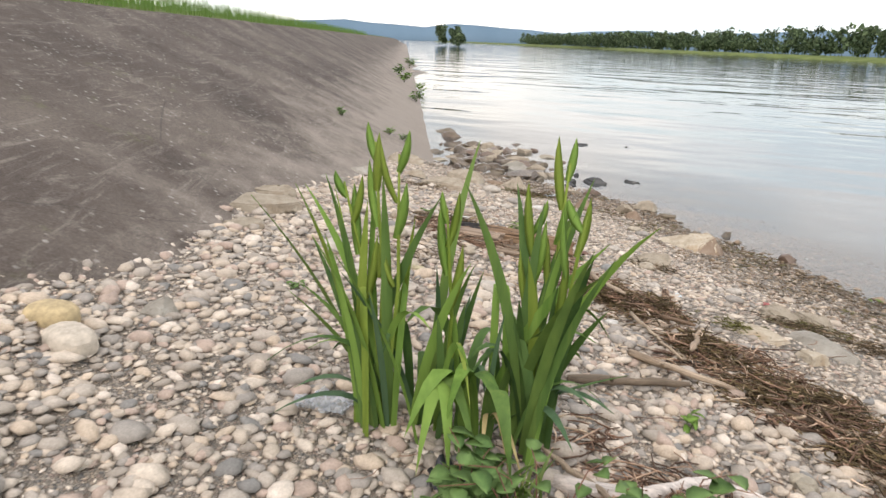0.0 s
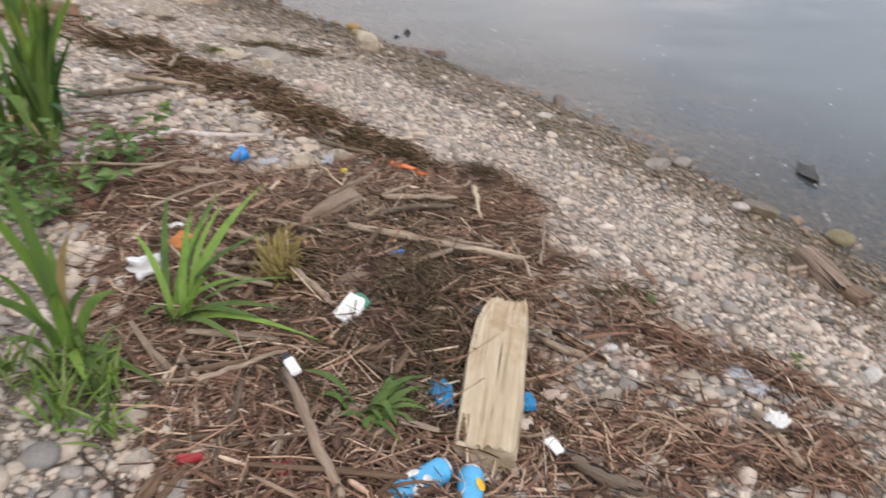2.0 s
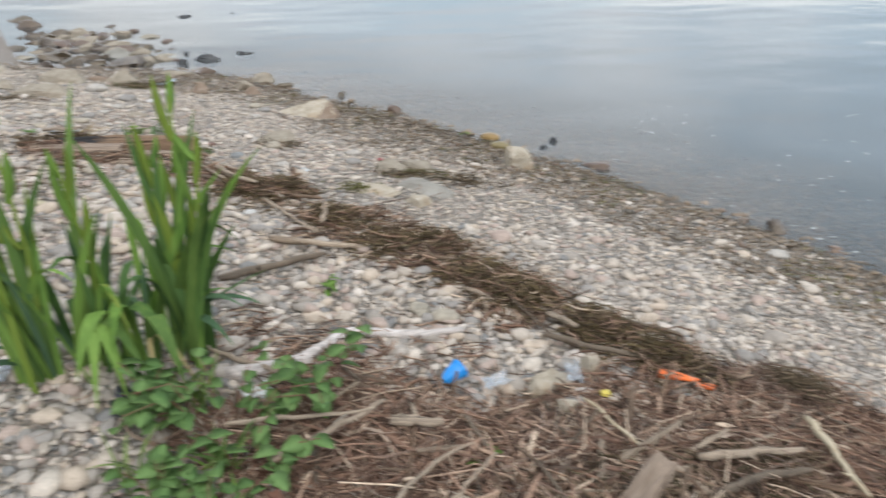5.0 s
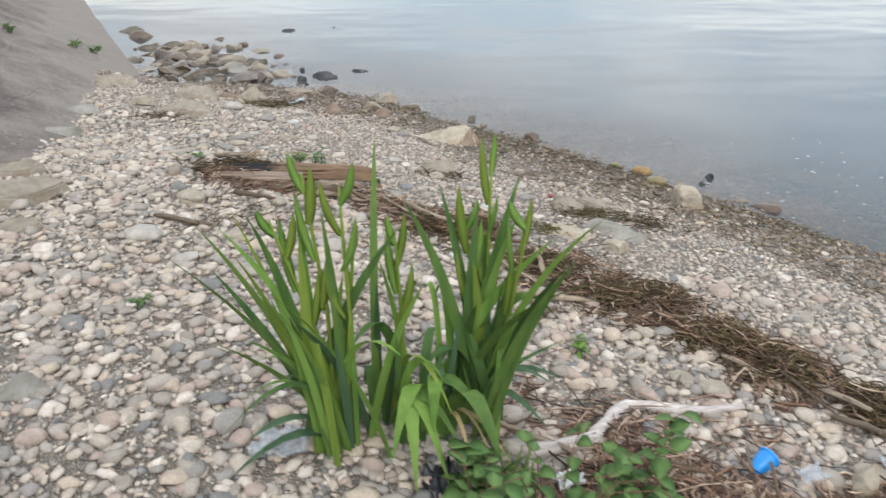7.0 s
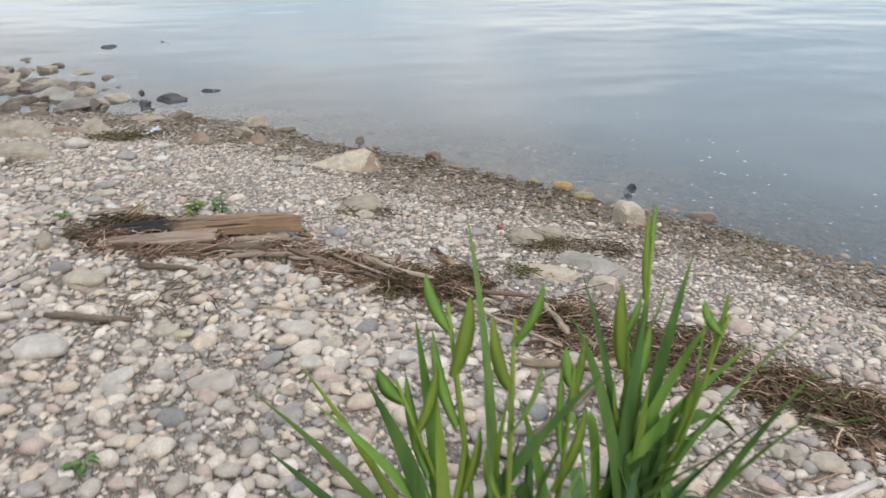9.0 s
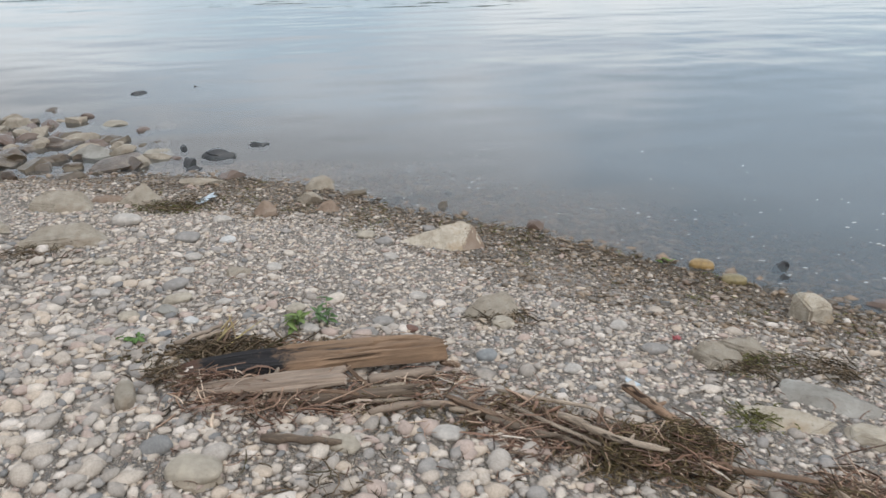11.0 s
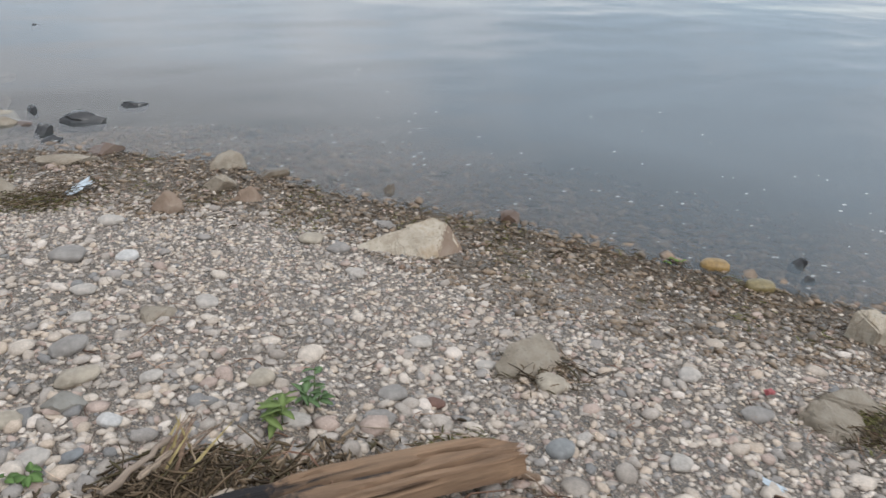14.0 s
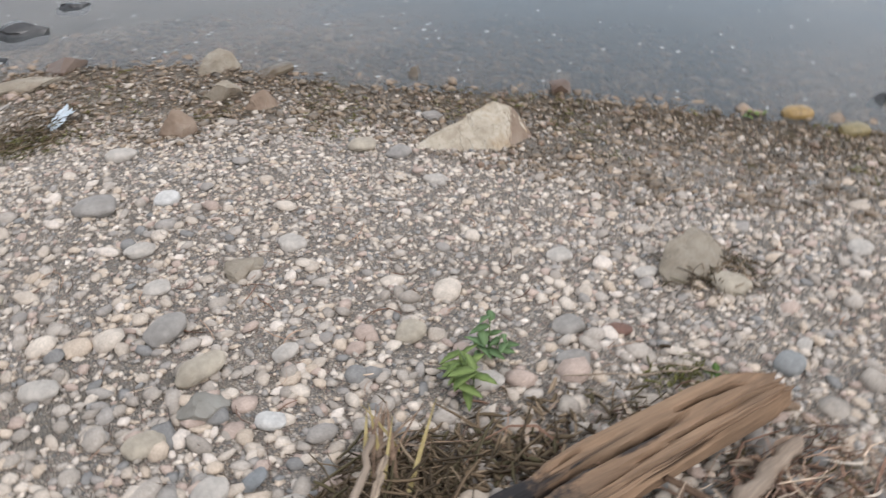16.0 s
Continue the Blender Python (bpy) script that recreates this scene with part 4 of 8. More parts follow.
for x, y, corners, turn, seed, words in (
        (0.02, 5.66, [(-.26, -.12, .0), (.05, -.17, .0), (.27, -.06, .0), (.24, .12, .0), (-.10, .17, .0), (-.25, -.10, .10), (.04, -.15, .085), (.25, -.05, .07), (.22, .11, .09), (-.10, .15, .13)], 50, 50, "broken pinkish-grey slab lying at the foot of the embankment"),
        (0.24, 5.24, [(-.15, -.08, .0), (.08, -.10, .0), (.17, .02, .0), (.05, .11, .0), (-.13, .07, .0), (-.14, -.07, .05), (.08, -.09, .04), (.15, .02, .05), (.04, .10, .06), (-.12, .06, .06)], 75, 51, "thin broken slab at the foot of the embankment"),
        (-0.22, 6.05, [(-.16, -.09, .0), (.10, -.10, .0), (.19, .03, .0), (.06, .12, .0), (-.15, .08, .0), (-.15, -.08, .07), (.10, -.08, .06), (.17, .03, .07), (.05, .11, .09), (-.13, .07, .08)], 20, 52, "pinkish-grey slab leaning on the concrete slope")):
    hull_rock("stone", x, y, corners, turn, seed, M_SLAB, words, 0.01, 0.007)
rock("stone", -0.62, 7.3, (0.22, 0.16, 0.12), 10, 54, M_ROCK, "grey stone at the foot of the embankment", 0.3, 7)
rock("stone", -0.95, 8.25, (0.26, 0.2, 0.12), 50, 55, M_ROCK, "grey stone at the foot of the embankment", 0.3, 7)
rock("stone", -0.7, 8.9, (0.4, 0.22, 0.09), -20, 56, M_SLAB, "flat pale slab on the spit", 0.3, 7)
rock("stone", -1.35, 9.9, (0.42, 0.26, 0.12), 15, 57, M_SLAB, "flat pale slab near the end of the embankment", 0.3, 7)
rock("stone", 0.85, 7.95, (0.16, 0.12, 0.045), 10, 58, M_SLAB, "flat buff stone sunk in the pebbles", 0.3, 7)
rock("stone", 0.55, 7.36, (0.15, 0.1, 0.07), 20, 59, M_ROCK, "flat tan stone among pebbles", 0.3, 7)
rock("stone", 0.82, 5.88, (0.15, 0.09, 0.06), 5, 60, M_ROCK, "long pale pebble on the beach", 0.3, 7)
rock("stone", 3.1, 4.44, (0.08, 0.1, 0.07), 20, 61, M_ROCK, "tan rounded stone beside the driftwood", 0.3, 7)
rock("stone", 3.48, 3.91, (0.10, 0.09, 0.075), 0, 62, M_PALEROCK, "pale rounded stone among the flotsam", 0.3, 7, z=floor_z(3.48, 3.91) + 0.03)
rock("stone", 3.67, 4.03, (0.09, 0.07, 0.08), 20, 66, M_PALEROCK, "small pale stone among the flotsam", 0.3, 7, z=floor_z(3.67, 4.03) + 0.025)
rock("stone", 3.53, 3.77, (0.08, 0.06, 0.05), 50, 67, M_PALEROCK, "small white stone among the flotsam", 0.3, 7, z=floor_z(3.53, 3.77) + 0.04)
rock("stone", 4.49, 2.35, (0.08, 0.07, 0.06), 0, 63, M_ROCK, "pale rounded stone beside the timber", 0.3, 7)
rock("stone", 3.70, 2.78, (0.15, 0.09, 0.07), -5, 64, M_REDROCK, "brownish flat stone in the flotsam", 0.3, 7, z=floor_z(3.66, 2.82) + 0.075)
rock("stone", 2.88, 5.96, (0.30, 0.17, 0.06), -38, 65, M_PALEROCK, "flat buff stone among fine gravel", 0.3, 7)
rock("stone", 3.12, 5.82, (0.20, 0.15, 0.07), 30, 66, M_PALEROCK, "flat buff stone among fine gravel", 0.3, 7)

rock("stone", 1.93, 6.67, (0.072, 0.058, 0.042), 10, 61, plain("blue_grey_stone", (0.205, 0.205, 0.197), 0.7, 0.3), "smooth blue-grey cobble beside the charred log", 0.3, -3, rough=0.04)
PILE = [(-0.70, 11.72, 0.36, 0.26), (-0.34, 11.28, 0.46, 0.22), (-0.72, 10.98, 0.30, 0.20), (-1.07, 13.6, 0.22, 0.14), (-0.72, 13.1, 0.36, 0.12), (-0.10, 13.03, 0.20, 0.10), (-1.58, 14.1, 0.24, 0.14),
        (-0.05, 12.17, 0.30, 0.12), (-0.02, 11.72, 0.36, 0.14), (-3.30, 14.9, 0.46, 0.26), (-2.85, 14.3, 0.36, 0.22), (-2.12, 13.5, 0.36, 0.20), (-1.56, 12.9, 0.36, 0.20), (-2.22, 12.4, 0.34, 0.18),
        (-1.45, 11.65, 0.40, 0.22), (-1.05, 12.25, 0.44, 0.20), (-1.85, 11.75, 0.32, 0.16), (-1.10, 11.45, 0.34, 0.22), (-0.55, 12.35, 0.36, 0.16), (-1.75, 12.30, 0.40, 0.16), (-1.30, 10.95, 0.34, 0.16),
        (-0.30, 12.70, 0.26, 0.12)]
for i, (x, y, s, h) in enumerate(PILE):
    wet_one = i % 4 != 0
    rock("stone", x, y, (s * 1.05, s * (0.7 + 0.13 * (i % 3)), h * 0.85), 37 * i % 180, 80 + i, M_WETROCK if wet_one else M_ROCK,
         "wet brown stone of the heap at the spit's tip" if wet_one else "pale angular stone of the heap at the spit's tip", 0.3, 8, "stones heaped at the spit's tip", z=-0.055)
rp = random.Random(77)
for i in range(84):
    u, w = rp.random() ** 1.2, rp.gauss(0, 0.30)
    x, y = -0.35 - 1.9 * u + w, 11.15 + 2.6 * u + 0.5 * w
    q = rp.uniform(0.12, 0.34)
    rock("stone", x, y, (q, q * rp.uniform(0.5, 0.85), q * 0.45), rp.uniform(0, 180), 150 + i, M_WETROCK if i % 3 else M_SLAB,
         "small wet brown stone of the heap at the spit's tip" if i % 3 else "small buff stone of the heap at the spit's tip", 0.3, 7, "stones heaped at the spit's tip", z=max(-0.03, floor_z(x, y)))
DARK = [(0.57, 11.41, 0.30, 0.12), (0.96, 11.75, 0.22, 0.09), (0.30, 11.20, 0.14, 0.10), (0.22, 11.75, 0.14, 0.08), (6.61, 4.68, 0.21, 0.15), (4.25, 7.78, 0.09, 0.08), (4.14, 7.62, 0.08, 0.06),
        (-0.62, 14.9, 0.22, 0.08), (0.10, 15.2, 0.14, 0.06), (0.35, 10.98, 0.18, 0.08)]
for i, (x, y, s, h) in enumerate(DARK):
    rock("stone", x, y, (s, s * 0.6, h), 25 * i, 120 + i, M_DARKROCK, "blackish wet stone rising from the shallows", 0.32, 5, "dark stones in the shallows", z=-0.03, rough=0.22)


# ---- larger single pebbles ----
TINTS = dict(buff=(0.40, 0.345, 0.27), grey=(0.295, 0.27, 0.243), pale=(0.46, 0.415, 0.365), white=(0.56, 0.535, 0.50), pink=(0.39, 0.31, 0.275), red=(0.19, 0.11, 0.085), blue=(0.225, 0.23, 0.23),
             yellow=(0.42, 0.37, 0.25), olive=(0.22, 0.185, 0.11), slab=(0.375, 0.325, 0.275))
PEBBLE_WORDS = dict(buff="buff rounded river stone among pebbles", grey="grey rounded river stone among pebbles", pale="pale grey rounded river stone among pebbles", white="whitish smooth river stone among pebbles", pink="pinkish oval river stone among pebbles", red="dark reddish stone among pebbles", blue="blue-grey smooth river stone among pebbles", yellow="yellowish oval river stone among pebbles", olive="olive-brown flat stone at the waterline", slab="flat dark grey slab lying among pebbles")
pebble_meshes = {}


def big_pebble(x, y, size, tint, turn):
    """One smooth stone that can be told apart, lying among the pebbles."""
    shape = int(turn) % 5
    if (tint, shape) not in pebble_meshes:
        k = Net(tint + "_river_stone", 0.75, 0.3)
        v = k.coord()
        c = k.mix(1.0, TINTS[tint], k.grey(k.noise(v, 3.5, 6, 0.65), 0.3, 0.7, 0.72, 1.22), "MULTIPLY")
        c = k.mix(k.grey(k.noise(v, 14, 4), 0.6, 0.7, 0, 0.4), c, tuple(0.5 * q for q in TINTS[tint]))
        k.colour(c).bump(k.noise(v, 16, 6, 0.7), 0.5, 0.02)
        bm = bmesh.new()
        bmesh.ops.create_icosphere(bm, subdivisions=3, radius=0.5)
        for w in bm.verts:
            w.co = Vector([math.copysign(abs(2 * q) ** 0.85 / 2, q) for q in w.co])
            w.co *= 1 + 0.22 * noise.noise(w.co * 2.2 + Vector((shape * 5.0, 0, 1))) + 0.03 * noise.noise(w.co * 9)
            w.co = Vector((w.co.x, w.co.y * (0.62 + 0.06 * shape), w.co.z * (0.40 if tint != "slab" else 0.2)))
        me = bpy.data.meshes.new("river_stone")
        smooth_all(bm).to_mesh(me)
        bm.free()
        me.materials.append(k.m)
        pebble_meshes[tint, shape] = me
    ob = new("river_stone", pebble_meshes[tint, shape])
    ob.matrix_world = pose(x, y, floor_z(x, y) + size * 0.14, 0, 0, turn) @ Matrix.Diagonal((size, size, size, 1))
    return tagged(ob, PEBBLE_WORDS[tint], "stone", "single river stones")


big_pebble(2.54, 5.30, 0.075, "buff", 20)
big_pebble(2.04, 5.20, 0.060, "blue", 4)
big_pebble(1.15, 7.35, 0.095, "buff", 39)
big_pebble(1.55, 7.13, 0.101, "grey", 172)
big_pebble(0.59, 7.49, 0.138, "buff", 5)
big_pebble(0.56, 7.72, 0.134, "grey", 27)
big_pebble(1.67, 8.68, 0.129, "buff", 143)
big_pebble(1.77, 8.52, 0.11, "grey", 19)
big_pebble(0.72, 9.14, 0.134, "pale", 171)
big_pebble(1.67, 7.04, 0.072, "red", 146)
big_pebble(1.46, 7.0, 0.098, "grey", 160)
big_pebble(2.11, 7.01, 0.115, "buff", 154)
big_pebble(0.35, 7.09, 0.073, "pink", 7)
big_pebble(0.58, 7.05, 0.067, "blue", 20)
big_pebble(0.23, 7.09, 0.085, "pale", 171)
big_pebble(0.49, 7.06, 0.086, "pale", 8)
big_pebble(1.15, 6.89, 0.052, "grey", 29)
big_pebble(0.53, 8.65, 0.16, "grey", 153)
big_pebble(0.78, 8.58, 0.108, "white", 33)
big_pebble(1.95, 7.21, 0.079, "pale", 171)
big_pebble(0.68, 7.21, 0.079, "white", 141)
big_pebble(0.4, 7.29, 0.099, "buff", 167)
big_pebble(0.81, 7.44, 0.078, "pale", 12)
big_pebble(0.6, 8.23, 0.101, "pale", 175)
big_pebble(0.59, 7.96, 0.089, "pale", 163)
big_pebble(0.35, 6.99, 0.067, "grey", 9)
big_pebble(0.63, 6.95, 0.056, "pale", 160)
big_pebble(1.06, 8.01, 0.097, "pale", 149)
big_pebble(1.78, 7.44, 0.091, "pale", 157)
big_pebble(2.25, 6.49, 0.075, "pale", 39)
big_pebble(2.67, 6.92, 0.09, "pale", 39)
big_pebble(2.04, 6.7, 0.058, "pale", 16)
big_pebble(1.2, 7.05, 0.099, "pale", 156)
big_pebble(0.22, 7.63, 0.102, "pale", 156)
big_pebble(2.15, 8.86, 0.104, "grey", 140)
big_pebble(1.76, 8.19, 0.101, "pale", 140)
big_pebble(2.7, 6.62, 0.112, "grey", 166)
big_pebble(0.13, 8.16, 0.1, "buff", 167)
big_pebble(0.1, 9.11, 0.206, "pale", 161)
big_pebble(0.81, 5.91, 0.172, "buff", 161)
big_pebble(0.79, 5.3, 0.171, "pale", 177)
big_pebble(1.23, 5.41, 0.08, "yellow", 0)
big_pebble(1.65, 5.39, 0.138, "pale", 165)
big_pebble(1.76, 5.27, 0.084, "buff", 29)
big_pebble(1.54, 5.17, 0.097, "grey", 40)
big_pebble(2.01, 5.16, 0.102, "pale", 166)
big_pebble(1.67, 5.15, 0.091, "pale", 163)
big_pebble(1.59, 4.98, 0.06, "buff", 165)
big_pebble(1.36, 5.03, 0.145, "slab", 9)
big_pebble(1.06, 5.08, 0.125, "pale", 40)
big_pebble(1.25, 6.0, 0.11, "buff", 142)
big_pebble(1.44, 5.57, 0.074, "pale", 6)
big_pebble(1.17, 5.44, 0.095, "buff", 13)
big_pebble(1.25, 5.29, 0.073, "grey", 161)
big_pebble(2.25, 5.45, 0.065, "white", 158)
big_pebble(1.88, 5.13, 0.066, "pale", 173)
big_pebble(1.6, 6.04, 0.097, "pale", 148)
big_pebble(3.12, 6.21, 0.098, "pale", 2)
big_pebble(4.58, 2.42, 0.083, "grey", 37)
big_pebble(5.55, 2.54, 0.09, "white", 35)
big_pebble(6.29, 3.31, 0.115, "pale", 140)
big_pebble(5.83, 4.84, 0.14, "grey", 36)
big_pebble(6.36, 3.9, 0.17, "olive", 3)
big_pebble(5.04, 5.42, 0.107, "pale", 148)
big_pebble(3.54, 3.97, 0.104, "buff", 179)
big_pebble(3.61, 3.9, 0.076, "pale", 5)
big_pebble(4.82, 2.47, 0.063, "buff", 179)
big_pebble(5.11, 2.35, 0.069, "grey", 21)
big_pebble(4.58, 2.61, 0.055, "white", 0)
big_pebble(5.9, 4.18, 0.101, "pale", 163)
big_pebble(5.53, 3.85, 0.09, "pale", 21)
big_pebble(6.05, 4.18, 0.103, "pale", 20)
big_pebble(3.19, 4.4, 0.108, "buff", 162)
big_pebble(3.09, 4.47, 0.089, "buff", 147)


# ---- timber and driftwood ----
def timber(name, a, b, wide, thick, material, label, lift, seed, taper=0.0, ragged=0.04, tilt=0.0, split=0.0, wild=1.0, outline=None, seams=(), nx=30, ns=9, notch=None, sag=0.0):
    """A hewn or sawn beam from plan place a to b, with grooves, worn edges and ragged ends.
    outline: (along, near edge, far edge) in widths; seams: (from, to, across at from, across at to, half width, depth)."""
    a, b = Vector(a), Vector(b)
    length = (b - a).length
    rng = random.Random(seed)
    bm = bmesh.new()
    prof = [(-0.5 + j / ns, 0.5) for j in range(ns + 1)]
    prof += [(0.5, 0.5 - j / 4) for j in range(1, 4)]
    prof += [(0.5 - j / 5, -0.5) for j in range(6)]
    prof += [(-0.5, -0.5 + j / 4) for j in range(1, 4)]
    rings = []
    ends = [rng.uniform(-1, 1) for _ in prof]
    for i in range(nx + 1):
        u = i / nx
        lo, hi = -0.5, 0.5
        if outline:
            us = [q[0] for q in outline]
            lo, hi = np.interp(u, us, [q[1] for q in outline]), np.interp(u, us, [q[2] for q in outline])
        else:
            f = 1 - taper * max(0, 0.45 - u) / 0.45
            lo, hi = lo * f, hi * f
        t = thick * (1 - 0.5 * taper * max(0, 0.45 - u) / 0.45)
        row = []
        for j, (py, pz) in enumerate(prof):
            r = 0.90 if abs(abs(py) - 0.5) < 0.01 and abs(abs(pz) - 0.5) < 0.01 else 1.0
            n1 = noise.noise(Vector((u * 3 + seed, py * 9, pz * 4)))
            n2 = noise.noise(Vector((u * 1.5 + seed, py * 30, pz * 6 + 7)))
            n3 = noise.noise(Vector((u * 2.2 + seed, py * 2.0, pz * 2 + 3))) * (wild - 1)
            groove = -split * t * max(0, 1 - abs(py + 0.08 + 0.1 * math.sin(u * 4)) / 0.05) if pz > 0.4 and 0.25 < u < 0.95 else 0
            if pz > 0.4:
                for u0, u1, p0, p1, half, deep in seams:
                    if u0 < u < u1:
                        m = (u - u0) / (u1 - u0)
                        at = p0 + (p1 - p0) * m + 0.02 * math.sin(u * 17 + seed)
                        groove -= deep * t * max(0, 1 - abs(py - at) / half) * min(1, 6 * min(m, 1 - m))
            x = (u - 0.5) * length + (ends[j] * ragged * length * (1 if i == nx else -1) if i in (0, nx) else 0)
            if notch and u > notch[0] and abs(py - notch[1]) < notch[2]:
                x -= (u - notch[0]) * length * notch[3] * (1 - abs(py - notch[1]) / notch[2])
            lo2, hi2 = lo + 0.05 * (wild - 1) * noise.noise(Vector((u * 11, seed, 1))), hi + 0.05 * (wild - 1) * noise.noise(Vector((u * 9, seed, 5)))
            y = (lo2 + hi2) / 2 * wide + py * (hi2 - lo2) * wide * r + 0.025 * wide * n1 * wild + 0.06 * wide * n3
            row.append(bm.verts.new((x, y, pz * t * r + (0.06 * n1 + 0.07 * n2) * t * wild + 0.22 * t * n3 + groove - sag * length * (2 * u - 1) ** 2)))
        rings.append(row)
    n = len(prof)
    for r0, r1 in zip(rings[:-1], rings[1:]):
        for j in range(n):
            bm.faces.new((r0[j], r1[j], r1[(j + 1) % n], r0[(j + 1) % n]))
    for row, flip in ((rings[0], False), (rings[-1], True)):
        mid = bm.verts.new(sum((v.co for v in row), Vector()) / n + Vector((0.02 * length * (-1 if flip else 1), 0, 0)))
        for j in range(n):
            f = (row[j], row[(j + 1) % n], mid)
            bm.faces.new(f[::-1] if flip else f)
    bmesh.ops.recalc_face_normals(bm, faces=bm.faces)
    ob = part(name, bm, material)
    c = (a + b) / 2
    ob.matrix_world = pose(c.x, c.y, floor_z(c.x, c.y) + lift + thick / 2, 0, tilt, math.degrees(math.atan2(b.y - a.y, b.x - a.x)))
    for p in ob.data.polygons:
        p.use_smooth = True
    ob.data.set_sharp_from_angle(angle=radians(42))
    return tagged(ob, label, "timber")


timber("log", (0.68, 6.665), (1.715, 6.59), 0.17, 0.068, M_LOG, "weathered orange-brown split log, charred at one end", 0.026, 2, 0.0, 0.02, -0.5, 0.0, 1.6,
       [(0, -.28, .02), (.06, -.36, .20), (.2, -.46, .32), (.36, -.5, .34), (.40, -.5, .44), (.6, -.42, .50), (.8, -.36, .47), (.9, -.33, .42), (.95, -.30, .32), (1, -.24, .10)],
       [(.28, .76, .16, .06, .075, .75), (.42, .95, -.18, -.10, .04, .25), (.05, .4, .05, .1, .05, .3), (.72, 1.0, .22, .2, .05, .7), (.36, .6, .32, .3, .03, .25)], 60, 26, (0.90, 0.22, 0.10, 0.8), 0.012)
timber("beam", (4.046, 2.045), (4.21, 2.665), 0.178, 0.10, M_PALEWOOD, "pale sawn timber beam lying on the flotsam", 0.012, 7, 0.0, 0.016, -1.5, 0.0, 1.0,
       [(0, -.44, .5), (.05, -.47, .5), (.3, -.5, .5), (.55, -.48, .52), (.80, -.47, .50), (.9, -.46, .42), (.97, -.45, .32), (1, -.43, .27)],
       [(.02, .7, .12, .16, .03, .05), (.0, .62, -.16, -.12, .03, .05), (.1, .66, .0, .02, .02, .03), (.0, .18, .34, .36, .05, .5), (.0, .5, .3, .32, .03, .05), (.3, .72, -.32, -.3, .02, .04)], 40, 24)
timber("bark_slab", (5.91, 3.19), (5.93, 3.11), 0.09, 0.06, M_STRAWWOOD, "reddish rotten stub of wood beside the short log", 0.0, 21, 0.0, 0.15)
timber("small_log", (5.87, 3.52), (5.90, 3.20), 0.105, 0.085, M_GREYWOOD, "short bleached log with a reddish broken end", -0.01, 9, 0.1, 0.05, 2.5, 0.1)
timber("bark_slab", (0.78, 6.425), (1.30, 6.405), 0.10, 0.03, M_GREYWOOD, "flat weathered slab of driftwood below the charred log", 0.042, 12, 0.3, 0.03, 0, 0.06, 1.8)
timber("bark_slab", (0.95, 6.34), (1.52, 6.30), 0.045, 0.028, M_BROWNWOOD, "dark splintered slab of driftwood in the wrack line", 0.02, 15, 0.2, 0.10, 0, 0.2)
timber("bark_slab", (3.54, 3.38), (3.67, 3.50), 0.065, 0.04, M_DRIFT, "stub of pale driftwood in the flotsam", 0.045, 17, 0.0, 0.08)
timber("bark_slab", (3.50, 3.17), (3.73, 3.45), 0.072, 0.06, M_GREYWOOD, "thick pale driftwood chunk in the flotsam", 0.07, 18, 0.5, 0.03, 0.0, 0.0, 2.2, None, (), 30, 9, None, 0.06)
timber("bark_slab", (3.68, 2.09), (3.80, 2.11), 0.05, 0.035, M_BROWNWOOD, "stub of brown driftwood in the flotsam", 0.04, 19, 0.0, 0.1)
timber("dark_root", (4.20, 4.03), (4.42, 3.93), 0.09, 0.05, M_BROWNWOOD, "dark knotty root at the end of the wrack line", 0.0, 20, 0.3, 0.12)

stick("branch", [(2.46, 3.95), (2.52, 3.96), (2.68, 4.03), (2.79, 4.19), (2.83, 4.24), (2.93, 4.25), (3.06, 4.23), (3.25, 4.28)], 0.027, 0.014, M_WHITEWOOD, "silvery bare bent branch lying on the pebbles", 0.005, 1, steps=22, wobble=0.002)
STICK_KINDS = {M_DRIFT: "bleached driftwood stick", M_BROWNWOOD: "brown waterlogged stick", M_WHITEWOOD: "pale bare stick", M_ORANGEWOOD: "orange-brown stick", M_PALEWOOD: "pale splintered stick", M_STRAWWOOD: "reddish-brown stick", M_GREYWOOD: "weathered pinkish stick"}


def lay_stick(pts, a, b, mtl, up, seed):
    """A loose stick, on the pebbles or in the litter."""
    where = " lying on the pebbles" if up < 0.02 else " tangled in dead reeds"
    return stick("stick", pts, a, b, mtl, STICK_KINDS[mtl] + where, up + 0.03 if up >= 0.05 else max(up, 0.022), seed, "sticks in the flotsam", knots=1 if a > 0.011 and mtl not in (M_GREYWOOD, M_WHITEWOOD) else 0)


lay_stick([(1.39, 6.42), (1.65, 6.47)], 0.024, 0.018, M_GREYWOOD, 0.03, 40)
lay_stick([(1.36, 6.19), (1.52, 6.23), (1.7, 6.21)], 0.015, 0.012, M_GREYWOOD, 0.02, 41)
lay_stick([(1.64, 6.18), (1.8, 6.12), (1.96, 6.06)], 0.012, 0.008, M_DRIFT, 0.02, 42)
lay_stick([(2.36, 6.24), (2.40, 6.02), (2.45, 5.84)], 0.020, 0.016, M_ORANGEWOOD, 0.03, 43)
lay_stick([(2.64, 5.46), (2.65, 5.17)], 0.013, 0.012, M_DRIFT, 0.05, 90)
lay_stick([(1.98, 5.98), (2.10, 5.80), (2.24, 5.72)], 0.014, 0.010, M_DRIFT, 0.05, 91)
lay_stick([(0.67, 6.76), (0.84, 6.97)], 0.011, 0.009, M_GREYWOOD, 0.05, 44)
lay_stick([(0.75, 6.80), (0.83, 6.90)], 0.009, 0.007, M_DRIFT, 0.05, 92)
lay_stick([(1.86, 6.3), (2.15, 6.1), (2.3, 5.86)], 0.01, 0.005, M_DRIFT, 0.03, 45)
